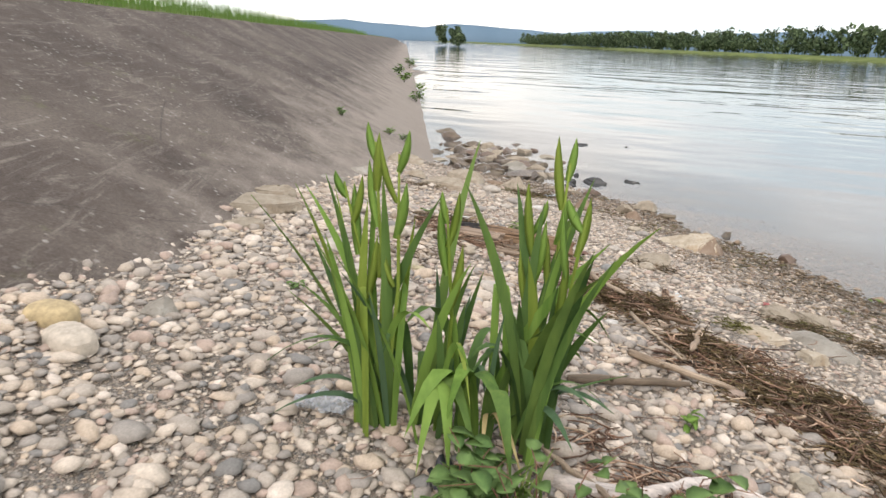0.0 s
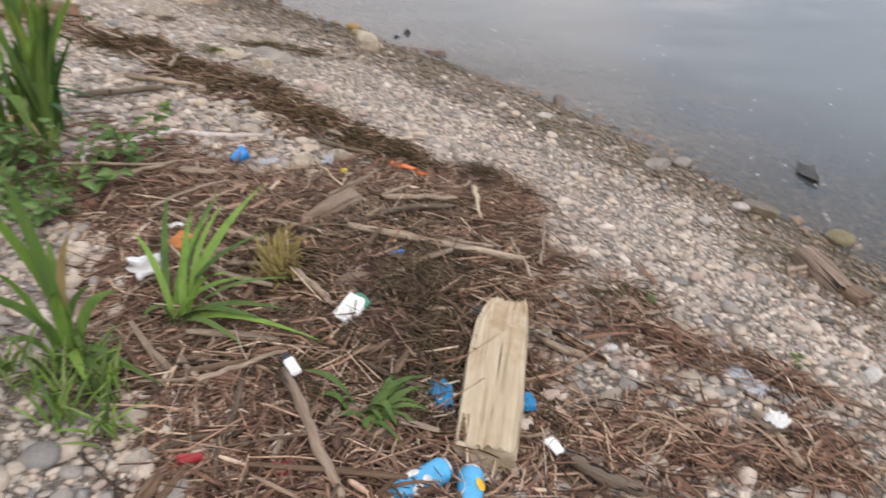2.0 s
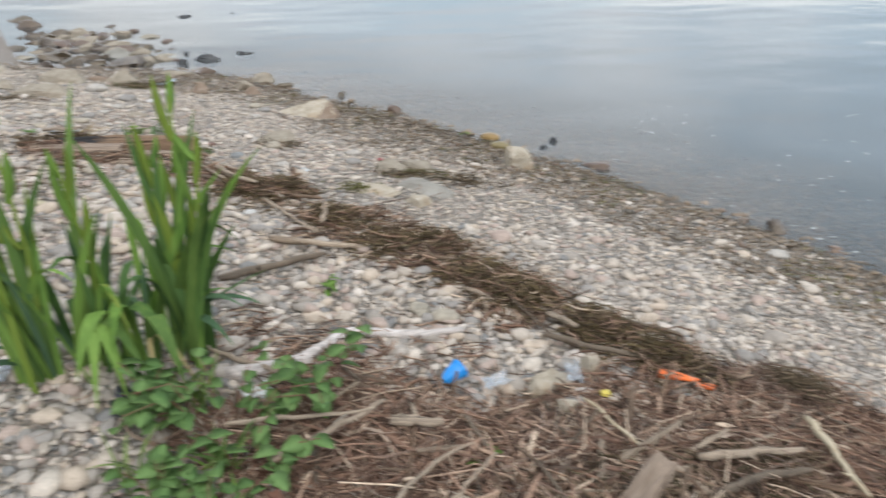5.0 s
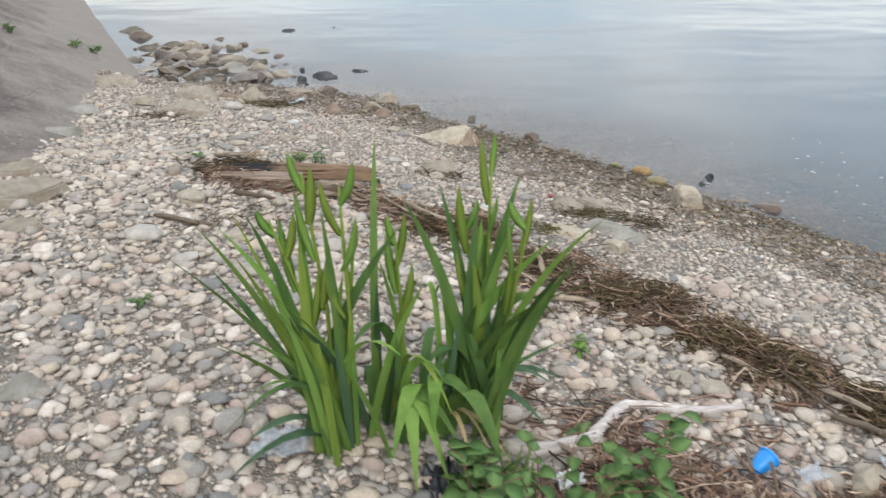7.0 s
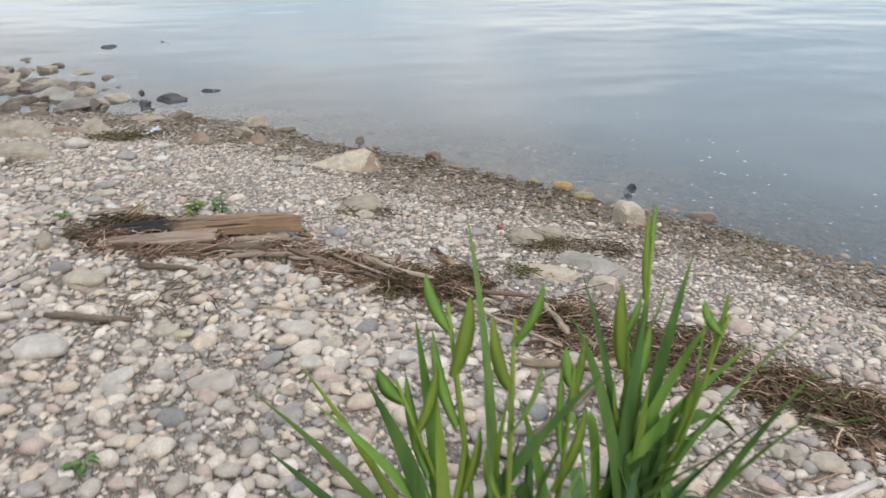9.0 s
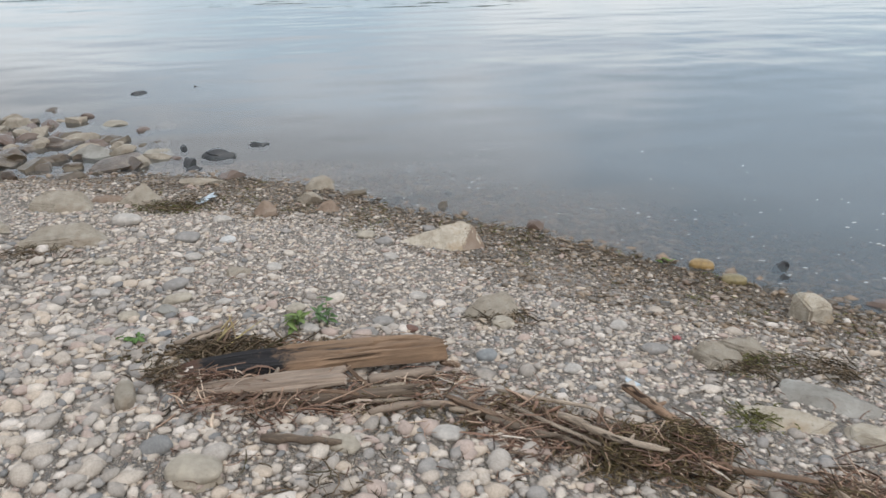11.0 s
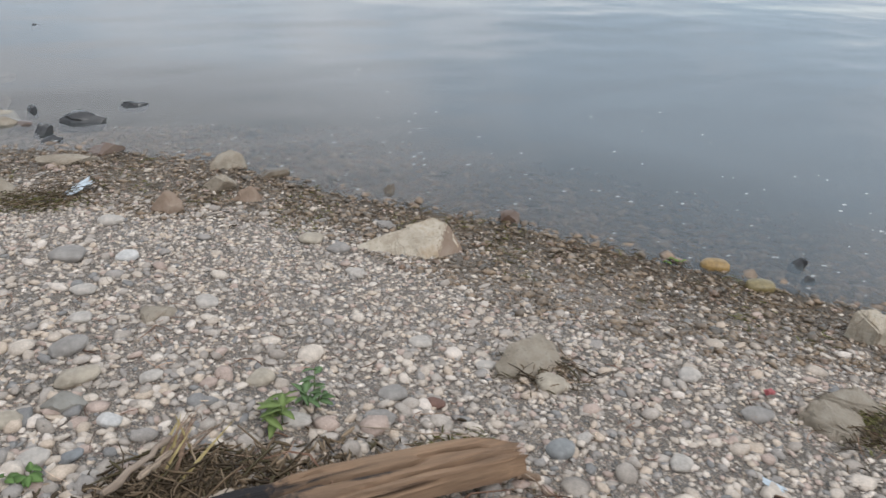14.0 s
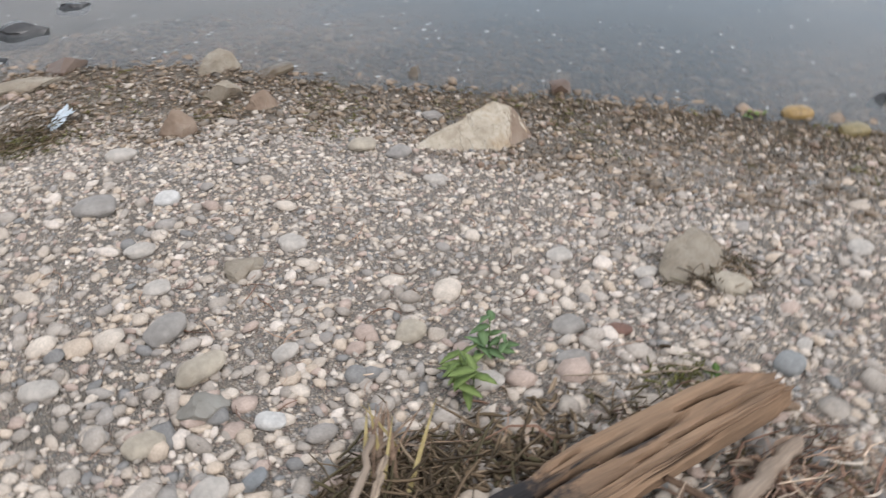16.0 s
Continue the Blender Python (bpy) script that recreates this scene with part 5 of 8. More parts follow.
lay_stick([(3.84, 3.5), (4.17, 3.54)], 0.013, 0.011, M_DRIFT, 0.05, 46)
lay_stick([(3.72, 3.51), (3.82, 3.35)], 0.014, 0.011, M_DRIFT, 0.05, 47)
lay_stick([(4.02, 3.17), (4.26, 3.12)], 0.011, 0.007, M_DRIFT, 0.05, 48)
lay_stick([(4.27, 3.71), (4.24, 3.35)], 0.014, 0.006, M_PALEWOOD, 0.05, 49)
lay_stick([(3.52, 2.86), (3.64, 2.65)], 0.014, 0.012, M_DRIFT, 0.06, 50)
lay_stick([(3.52, 2.30), (3.58, 2.14), (3.68, 1.86)], 0.016, 0.012, M_GREYWOOD, 0.055, 51)
lay_stick([(4.26, 2.07), (4.45, 1.93)], 0.022, 0.017, M_BROWNWOOD, 0.03, 52)
lay_stick([(4.31, 2.63), (4.38, 2.55), (4.47, 2.52)], 0.014, 0.01, M_DRIFT, 0.03, 53)
lay_stick([(3.24, 3.11), (3.42, 3.05)], 0.014, 0.01, M_DRIFT, 0.05, 54)
lay_stick([(4.94, 2.27), (4.98, 2.06)], 0.018, 0.012, M_DRIFT, 0.02, 55)
lay_stick([(2.97, 3.22), (3.1, 3.42), (3.22, 3.52)], 0.007, 0.004, M_DRIFT, 0.08, 56)
lay_stick([(3.84, 3.35), (3.98, 3.42), (4.14, 3.45)], 0.014, 0.009, M_BROWNWOOD, 0.05, 57)
lay_stick([(2.55, 3.6), (2.95, 3.68)], 0.008, 0.005, M_DRIFT, 0.06, 58)
lay_stick([(2.7, 3.45), (2.98, 3.74)], 0.012, 0.007, M_DRIFT, 0.05, 59)
lay_stick([(2.3, 4.6), (2.68, 4.92)], 0.02, 0.012, M_BROWNWOOD, 0.0, 60)
lay_stick([(2.42, 5.05), (2.85, 5.0)], 0.018, 0.01, M_DRIFT, 0.01, 61)
lay_stick([(2.3, 5.6), (2.62, 5.15)], 0.01, 0.006, M_DRIFT, 0.03, 62)
lay_stick([(1.0, 6.05), (1.25, 5.98)], 0.016, 0.012, M_BROWNWOOD, 0.0, 63)
lay_stick([(0.75, 5.55), (1.05, 5.5)], 0.014, 0.012, M_BROWNWOOD, 0.0, 64)
lay_stick([(1.5, 5.6), (1.85, 5.52)], 0.006, 0.004, M_DRIFT, 0.01, 65)
lay_stick([(4.1, 4.3), (3.7, 4.52)], 0.01, 0.006, M_BROWNWOOD, 0.02, 66)
lay_stick([(3.55, 4.25), (3.95, 4.08)], 0.012, 0.008, M_BROWNWOOD, 0.02, 67)
lay_stick([(4.55, 2.72), (4.75, 2.78)], 0.01, 0.006, M_BROWNWOOD, 0.02, 68)
lay_stick([(4.62, 2.18), (4.82, 2.28)], 0.012, 0.007, M_DRIFT, 0.02, 69)
lay_stick([(5.05, 2.1), (5.3, 2.05)], 0.008, 0.005, M_DRIFT, 0.02, 70)
lay_stick([(5.15, 2.5), (5.42, 2.3)], 0.01, 0.006, M_BROWNWOOD, 0.02, 71)
lay_stick([(4.36, 2.9), (4.34, 3.2)], 0.008, 0.005, M_DRIFT, 0.06, 72)
lay_stick([(3.1, 2.95), (3.32, 2.62)], 0.006, 0.004, M_PALEWOOD, 0.07, 73)
lay_stick([(3.3, 2.25), (3.52, 2.4)], 0.009, 0.006, M_DRIFT, 0.05, 74)
lay_stick([(2.62, 3.95), (2.32, 4.1)], 0.01, 0.008, M_DRIFT, 0.03, 75)
lay_stick([(3.72, 2.68), (3.88, 2.7)], 0.012, 0.01, M_DRIFT, 0.05, 76)
lay_stick([(3.95, 3.05), (4.1, 2.95)], 0.006, 0.005, M_WHITEWOOD, 0.07, 77)
lay_stick([(1.75, 6.1), (2.05, 5.85)], 0.014, 0.008, M_BROWNWOOD, 0.02, 78)
lay_stick([(2.3, 3.92), (2.42, 3.72), (2.52, 3.55)], 0.009, 0.006, M_DRIFT, 0.03, 79)
lay_stick([(3.7, 3.15), (3.94, 3.07), (4.35, 3.0)], 0.018, 0.012, M_DRIFT, 0.08, 80)
lay_stick([(4.54, 3.44), (4.42, 3.0)], 0.006, 0.004, M_DRIFT, 0.06, 81)
lay_stick([(4.38, 2.63), (4.52, 2.48)], 0.016, 0.012, M_STRAWWOOD, 0.04, 82)
lay_stick([(1.71, 6.6), (1.78, 6.54)], 0.013, 0.012, M_ORANGEWOOD, 0.01, 83)
lay_stick([(5.68, 3.33), (5.93, 3.46)], 0.014, 0.01, M_DRIFT, 0.0, 84)
lay_stick([(3.58, 3.74), (3.69, 3.51)], 0.006, 0.004, M_PALEWOOD, 0.07, 85)
lay_stick([(3.12, 3.25), (3.28, 3.47)], 0.006, 0.004, M_DRIFT, 0.08, 86)
lay_stick([(3.0, 3.64), (3.15, 3.63)], 0.018, 0.012, M_DRIFT, 0.05, 87)
lay_stick([(1.64, 6.86), (1.68, 6.68, 0.07), (1.76, 6.48)], 0.003, 0.002, M_DRIFT, 0.02, 88)
lay_stick([(1.38, 6.95), (1.62, 6.75, 0.06), (1.74, 6.78)], 0.0025, 0.002, M_DRIFT, 0.02, 89)


# ---- plants ----
def plant(name, x, y, label, category="plant", lift=0.0, group=""):
    return empty(name, pose(x, y, floor_z(x, y) + lift), label, category, group)


def add_blade(parent, name, base, tip, bend, width, mtl, seed, **kw):
    r = random.Random(seed)
    base, tip = Vector(base), Vector(tip)
    bow = base.lerp(tip, 0.5) + Vector((0, 0, bend))
    bow.x, bow.y = base.x + (tip.x - base.x) * 0.25, base.y + (tip.y - base.y) * 0.25
    ob = part(name, blade_bm(base, tip, bow, width, twist=r.uniform(-0.75, 0.75), **kw), mtl, parent)
    ob.data.set_sharp_from_angle(angle=radians(50))
    return ob


IRIS_AT = (2.08, 3.97)
iris = plant("iris_plant", *IRIS_AT, "clump of tall sword-leaved green iris on the pebbles")
# tips of the tallest blades, in metres above the plant's foot
TALL = [(-0.07, 0.39, 0.84, 0), (-0.52, 0.02, 0.70, -1), (-0.43, -0.05, 0.72, -1), (-0.35, -0.06, 0.76, -1), (0.04, -0.10, 0.75, -1), (0.04, 0.05, 0.76, 1), (0.13, 0.21, 0.75, 1), (0.36, 0.19, 0.79, 1),
        (0.45, 0.06, 0.65, 1), (0.47, -0.17, 0.69, 1), (0.46, -0.13, 0.66, 1), (0.50, -0.19, 0.64, 1), (0.51, 0.17, 0.25, 1), (-0.46, -0.10, 0.40, -1), (-0.25, 0.05, 0.80, -1), (-0.16, -0.06, 0.78, -1), (0.24, 0.14, 0.72, 1), (0.30, 0.24, 0.70, 1), (-0.52, 0.10, 0.52, -1)]
CROWN = {-1: (-0.15, -0.06), 0: (0.01, 0.06), 1: (0.23, 0.11)}
SPREAD = {-1: (-0.60, 0.22), 0: (-0.25, 0.3), 1: (-0.28, 0.62)}
rnd = random.Random(17)
GREENS = (M_IRISDARK, M_IRIS, M_LIME, M_IRIS, M_IRISDARK, M_IRIS)
for i, (tx, ty, tz, side) in enumerate(TALL):
    cx, cy = CROWN[side]
    foot = (cx + rnd.gauss(0, 0.04), cy + rnd.gauss(0, 0.035), -0.01)
    add_blade(iris, "leaf", foot, (tx, ty, tz), rnd.uniform(0.05, 0.16) * tz, rnd.uniform(0.026, 0.035), GREENS[i % 6] if i else M_IRIS, i, start=0.85, steps=12)
for i in range(72):
    side = (-1, 1, 0, 1, -1, 1, -1, 0)[i % 8]
    cx, cy = CROWN[side]
    h = 0.30 + 0.42 * rnd.random() if side else 0.26 + 0.32 * rnd.random()
    lean = rnd.uniform(*SPREAD[side]) * rnd.random() ** 0.5
    foot = (cx + rnd.gauss(0, 0.055), cy + rnd.gauss(0, 0.05), -0.01)
    droop = rnd.random() < 0.22
    if droop:
        tip = (cx + lean * 0.62 + math.copysign(0.10, lean), cy + rnd.uniform(-0.22, 0.15), h * rnd.uniform(0.35, 0.7))
        bend = rnd.uniform(0.25, 0.45)
    else:
        tip = (cx + lean * h, cy + rnd.uniform(-0.28, 0.30) * h, h)
        bend = rnd.uniform(0.0, 0.2) * h
    # blades shorter than 0.52 m get darker greens, taller ones lighter greens
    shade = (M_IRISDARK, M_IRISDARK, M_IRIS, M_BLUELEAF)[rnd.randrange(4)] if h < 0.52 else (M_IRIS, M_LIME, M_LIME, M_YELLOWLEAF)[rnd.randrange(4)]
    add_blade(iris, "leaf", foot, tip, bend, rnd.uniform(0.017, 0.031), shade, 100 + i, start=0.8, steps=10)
# bright broad leaves arching over in front
for i, (dx, dy, dz) in enumerate(((0.24, -0.22, 0.06), (0.17, -0.26, 0.05), (0.08, -0.27, 0.04), (0.29, -0.12, 0.10), (0.01, -0.21, 0.10), (0.12, -0.20, 0.14), (0.32, -0.20, 0.05))):
    add_blade(iris, "leaf", (0.03 * i - 0.02, 0.0, 0.02), (dx, dy, dz), 0.40, 0.048, M_LIME if i % 3 else M_IRIS, 330 + i, start=0.8)
# bluish side leaves low at both ends of the clump
for i, (dx, dy, dz) in enumerate(((0.46, 0.02, 0.20), (0.44, -0.08, 0.12), (0.50, 0.10, 0.16), (-0.40, -0.16, 0.12), (-0.44, -0.24, 0.05), (-0.34, -0.02, 0.22))):
    cx, cy = CROWN[1 if dx > 0 else -1]
    add_blade(iris, "leaf", (cx, cy, 0), (dx, dy, dz), 0.20, 0.034, M_BLUELEAF, 345 + i)
for i, (dx, dy) in enumerate(((0.30, -0.16), (0.36, -0.20), (0.24, -0.22))):
    add_blade(iris, "dry_leaf", (0.15, 0.03, 0.0), (dx, dy, 0.03), 0.26, 0.014, M_DRYLEAF, 350 + i)

# yellow-green flower stalks with leafy sheaths near their tops
for i, (tx, ty, tz, side) in enumerate(((-0.21, -0.02, 0.86, -1), (-0.11, -0.06, 0.84, -1), (-0.30, -0.04, 0.74, -1), (0.28, 0.22, 0.82, 1), (0.38, 0.07, 0.71, 1), (0.20, 0.16, 0.66, 1), (0.02, -0.02, 0.70, 0))):
    cx, cy = CROWN[side]
    foot, head = Vector((cx + 0.02 * (i % 3), cy, 0)), Vector((tx, ty, tz))
    mid = foot.lerp(head, 0.55) + Vector((0.015, 0, 0))
    stalk = part("flower_stalk", tube_bm([foot, foot.lerp(head, 0.3), mid, foot.lerp(head, 0.8) + Vector((0.006, 0, 0)), head], [0.0075, 0.007, 0.006, 0.005, 0.003], 6, 0.05), M_YELLOWLEAF, iris, "yellow-green flower stalk")
    for q, u in enumerate((0.55, 0.72, 0.84, 0.94)):
        at = foot.lerp(head, u)
        way = (-1) ** (q + i)
        out = Vector((way * rnd.uniform(0.01, 0.05), rnd.uniform(-0.03, 0.03), rnd.uniform(0.13, 0.22) * (0.55 if u > 0.9 else 1)))
        part("sheath", blade_bm(at, at + out, at + Vector((out.x * 0.9, out.y, out.z * 0.45)), rnd.uniform(0.021, 0.030), 6, 0.15, rnd.uniform(-0.6, 0.6), 0.6), M_LIME if q % 2 else M_YELLOWLEAF, stalk)
iris2 = plant("young_iris", 2.92, 2.43, "small iris with a few upright green blades beside the flotsam")
for i, (tx, ty, tz, w, mtl) in enumerate(((-0.18, 0.02, 0.55, 0.034, M_LIME), (-0.05, 0.02, 0.57, 0.034, M_IRIS), (0.09, 0.0, 0.42, 0.024, M_DRYLEAF), (-0.12, -0.05, 0.34, 0.026, M_LIME), (0.02, -0.06, 0.26, 0.024, M_IRIS),
                                          (-0.14, 0.04, 0.16, 0.022, M_GRASS), (0.22, -0.12, 0.06, 0.026, M_GRASS), (0.30, -0.16, 0.03, 0.022, M_GRASS), (0.10, -0.14, 0.14, 0.022, M_GRASS), (0.08, 0.08, 0.20, 0.02, M_GRASS),
                                          (-0.06, 0.06, 0.40, 0.028, M_LIME), (-0.16, -0.06, 0.10, 0.02, M_GRASS), (0.16, 0.02, 0.22, 0.03, M_IRIS), (0.05, -0.10, 0.30, 0.032, M_LIME), (-0.20, -0.02, 0.24, 0.03, M_IRIS), (0.12, -0.2, 0.08, 0.03, M_LIME), (0.20, -0.24, 0.04, 0.026, M_GRASS), (-0.02, 0.10, 0.34, 0.03, M_IRIS))):
    add_blade(iris2, "leaf", (rnd.uniform(-0.03, 0.03), rnd.uniform(-0.03, 0.03), 0), (tx, ty, tz), 0.10 + 0.1 * tz, w, mtl, 400 + i)

tuft = plant("grass_tuft", 3.18, 2.585, "bright green broad-bladed grass tuft growing in flotsam", lift=0.02)
for i, (tx, ty, tz, w) in enumerate(((0.06, 0.60, 0.16, 0.026), (0.22, 0.56, 0.20, 0.030), (-0.10, 0.50, 0.20, 0.022), (0.22, 0.12, 0.10, 0.026), (0.34, -0.02, 0.07, 0.028), (0.44, -0.16, 0.06, 0.028), (0.22, -0.16, 0.05, 0.024),
                                     (0.02, 0.32, 0.24, 0.022), (0.34, 0.08, 0.12, 0.022), (-0.14, 0.20, 0.22, 0.02), (0.30, -0.10, 0.08, 0.026), (0.12, 0.30, 0.26, 0.022), (-0.06, -0.12, 0.12, 0.02), (0.16, 0.05, 0.16, 0.02),
                                     (0.26, 0.26, 0.18, 0.022), (0.05, 0.42, 0.16, 0.02))):
    add_blade(tuft, "leaf", (rnd.uniform(-0.03, 0.03), rnd.uniform(-0.03, 0.03), 0), (tx, ty, tz), 0.12, w, M_LIME if i % 2 else M_GRASS, 430 + i, start=0.75)
tuft2 = plant("grass_tuft", 3.74, 2.16, "dark green drooping grass tuft growing through dead reeds", lift=0.02)
for i in range(24):
    a = rnd.gauss(-0.1, 0.5) + (2.6 if i % 8 == 0 else 0)
    r = rnd.uniform(0.09, 0.22)
    add_blade(tuft2, "leaf", (rnd.uniform(-0.03, 0.03), rnd.uniform(-0.03, 0.03), 0), (r * math.cos(a) - 0.02, r * math.sin(a) + 0.02, rnd.uniform(0.02, 0.09)), rnd.uniform(0.10, 0.15), rnd.uniform(0.013, 0.022), M_GRASS, 460 + i, start=0.7)

plantain = plant("plantain", 2.26, 2.34, "green ribwort plantain rosette with tall brown seed stalks")
for i in range(150):
    a = rnd.uniform(0, 6.28)
    r = rnd.uniform(0.06, 0.30)
    add_blade(plantain, "leaf", (0.03 * math.cos(a), 0.03 * math.sin(a), 0), (r * math.cos(a), r * math.sin(a), rnd.uniform(0.06, 0.26) * (1.2 - r * 2)), rnd.uniform(0.08, 0.18), rnd.uniform(0.013, 0.022), M_GRASS, 500 + i, start=0.5)
for i, (sx, sy, sz) in enumerate(((-0.18, 0.06, 0.55), (-0.10, 0.08, 0.58), (-0.07, 0.02, 0.51), (0.0, 0.06, 0.56), (0.08, 0.05, 0.64), (0.12, 0.08, 0.60), (0.13, 0.0, 0.53), (0.17, 0.06, 0.61), (-0.22, 0.1, 0.46), (0.05, 0.1, 0.5), (-0.03, -0.03, 0.42))):
    st = part("stalk", tube_bm([(sx * 0.1, sy * 0.1, 0), (sx * 0.45, sy * 0.45, sz * 0.5), (sx, sy, sz)], [0.0022, 0.002, 0.0016], 5), M_STALK, plantain)
    part("seed_head", tube_bm([(sx, sy, sz - 0.005), (sx, sy, sz + 0.012), (sx * 1.02, sy, sz + 0.035), (sx * 1.03, sy, sz + 0.045)], [0.004, 0.0065, 0.006, 0.0025], 6), M_STALK, st)


def leafy(name, x, y, stems, reach, tall, leaf_len, leaf_w, mtl, stem_mtl, label, seed, per=5, teeth=0.12, lift=0.0):
    """A low herb: arching stems with stalked broad leaves."""
    r = random.Random(seed)
    top = plant(name, x, y, label, lift=lift)
    shapes = [oval_leaf_bm(leaf_len * q, leaf_w * q, 6, 0.25, teeth) for q in (0.75, 1.0, 1.25)]
    meshes = []
    for bm in shapes:
        me = bpy.data.meshes.new("leaf")
        bm.to_mesh(me)
        bm.free()
        me.materials.append(mtl)
        meshes.append(me)
    for s in range(stems):
        a = r.uniform(0, 6.28)
        rr = reach * r.uniform(0.25, 1.0)
        hh = tall * r.uniform(0.4, 1.0)
        end = Vector((rr * math.cos(a), rr * math.sin(a), hh))
        b0 = Vector((0.02 * math.cos(a), 0.02 * math.sin(a), 0))
        mid = b0.lerp(end, 0.5) + Vector((0, 0, hh * 0.45))
        stem = part("stem", tube_bm([b0, b0.lerp(mid, 0.6), mid, end], [0.0022, 0.002, 0.0018, 0.0012], 5), stem_mtl, top)
        for q in range(per):
            u = 0.3 + 0.7 * (q + r.random() * 0.6) / per
            p = b0 * (1 - u) ** 2 + mid * 2 * u * (1 - u) + end * u * u
            ob = new("leaf", r.choice(meshes))
            ob.parent = stem
            ob.matrix_local = pose(p.x, p.y, p.z, r.uniform(-25, 25), r.uniform(-35, 15), r.uniform(0, 360))
    return top


leafy("bramble", 2.52, 3.66, 11, 0.32, 0.26, 0.048, 0.040, M_WEED, M_REDSTEM, "low bramble with round-toothed green leaves over the flotsam", 5, 5)
leafy("bramble", 2.76, 3.80, 9, 0.26, 0.26, 0.048, 0.040, M_WEED, M_REDSTEM, "low bramble with round-toothed green leaves over the flotsam", 6, 5)
leafy("bramble", 2.34, 3.64, 8, 0.24, 0.20, 0.055, 0.045, M_WEED, M_REDSTEM, "low bramble with round-toothed green leaves beside the iris", 60, 6)
leafy("bramble", 2.58, 3.22, 8, 0.20, 0.16, 0.050, 0.040, M_WEED, M_REDSTEM, "small bramble shoots in dead reeds", 61, 5)
leafy("bramble", 2.45, 3.35, 7, 0.20, 0.14, 0.045, 0.036, M_WEED, M_REDSTEM, "small bramble shoots in dead reeds", 7, 5)
leafy("bramble", 2.62, 3.46, 6, 0.20, 0.14, 0.050, 0.040, M_WEED, M_REDSTEM, "low bramble with round-toothed green leaves over the flotsam", 63, 5)
leafy("dock_plant", 1.17, 7.06, 7, 0.10, 0.11, 0.055, 0.019, M_DOCK, M_STEM, "small green leafy weed growing behind the charred log", 8, 4, 0.2)
leafy("dock_plant", 1.27, 7.14, 5, 0.06, 0.13, 0.048, 0.019, M_TEAL, M_STEM, "small green leafy weed on the gravel", 9, 4, 0.2)
leafy("weed", 2.54, 2.24, 10, 0.16, 0.07, 0.03, 0.02, M_GRASS, M_STEM, "low green weed between pebbles", 10, 5)
leafy("weed", 2.50, 2.06, 9, 0.16, 0.06, 0.03, 0.02, M_GRASS, M_STEM, "low green weed between pebbles", 11, 5)
leafy("weed", 2.42, 2.20, 8, 0.18, 0.08, 0.035, 0.02, M_GRASS, M_STEM, "low green weed between pebbles", 12, 5)
for q, (wx, wy, n_b, hh) in enumerate(((2.72, 2.20, 26, 0.16), (2.60, 1.98, 22, 0.12), (2.86, 1.98, 24, 0.14), (2.98, 2.18, 22, 0.18), (2.45, 2.02, 16, 0.10), (2.80, 2.36, 16, 0.14), (2.55, 2.55, 12, 0.10), (2.62, 3.30, 14, 0.14), (2.99, 2.37, 26, 0.16), (3.06, 2.26, 26, 0.14), (2.90, 2.30, 24, 0.15), (3.10, 2.12, 20, 0.12), (2.55, 3.50, 20, 0.16), (2.42, 3.78, 20, 0.18), (2.36, 3.45, 16, 0.14))):
    low = plant("grass_tuft", wx, wy, "low thin green grass growing between pebbles", group="low grass tufts")
    for i in range(n_b):
        a, r = rnd.uniform(0, 6.28), rnd.uniform(0.03, 0.13)
        add_blade(low, "leaf", (rnd.gauss(0, 0.025), rnd.gauss(0, 0.025), 0), (r * math.cos(a), r * math.sin(a), hh * rnd.uniform(0.3, 1.0)), rnd.uniform(0.0, 0.06), rnd.uniform(0.005, 0.012), rnd.choice((M_GRASS, M_LIME, M_GRASS, M_DOCK)), 900 + 40 * q + i, steps=5)
leafy("weed", 2.30, 2.75, 4, 0.08, 0.10, 0.03, 0.015, M_GRASS, M_STEM, "sparse green weed between pebbles", 13, 4)
leafy("weed", 2.68, 2.14, 7, 0.12, 0.06, 0.03, 0.02, M_GRASS, M_STEM, "low green weed between pebbles", 14, 5)
leafy("weed", 1.72, 6.72, 3, 0.04, 0.04, 0.03, 0.015, M_GRASS, M_STEM, "tiny green sprig beside the charred log", 15, 4)
leafy("weed", 1.05, 4.62, 4, 0.05, 0.04, 0.03, 0.015, M_WEED, M_STEM, "tiny green sprig among pebbles", 16, 4)
leafy("weed", 0.47, 6.97, 4, 0.05, 0.04, 0.03, 0.02, M_WEED, M_STEM, "tiny green sprig among pebbles", 17, 4)
leafy("weed", 2.72, 4.60, 4, 0.05, 0.05, 0.04, 0.02, M_LIME, M_STEM, "small green leaves on the gravel", 18, 4)
leafy("weed", 3.25, 3.55, 4, 0.06, 0.08, 0.04, 0.03, M_LIME, M_REDSTEM, "small green shoot in dead reeds", 19, 4)
leafy("weed", 4.80, 2.95, 4, 0.10, 0.03, 0.025, 0.015, M_GRASS, M_STEM, "tiny green weed on the gravel", 20, 4)
leafy("weed", 5.25, 2.55, 4, 0.10, 0.03, 0.025, 0.015, M_GRASS, M_STEM, "tiny green weed on the gravel", 21, 4)
leafy("weed", 3.55, 8.02, 4, 0.08, 0.03, 0.025, 0.015, M_DOCK, M_STEM, "small pale green weed on wet gravel", 22, 4)
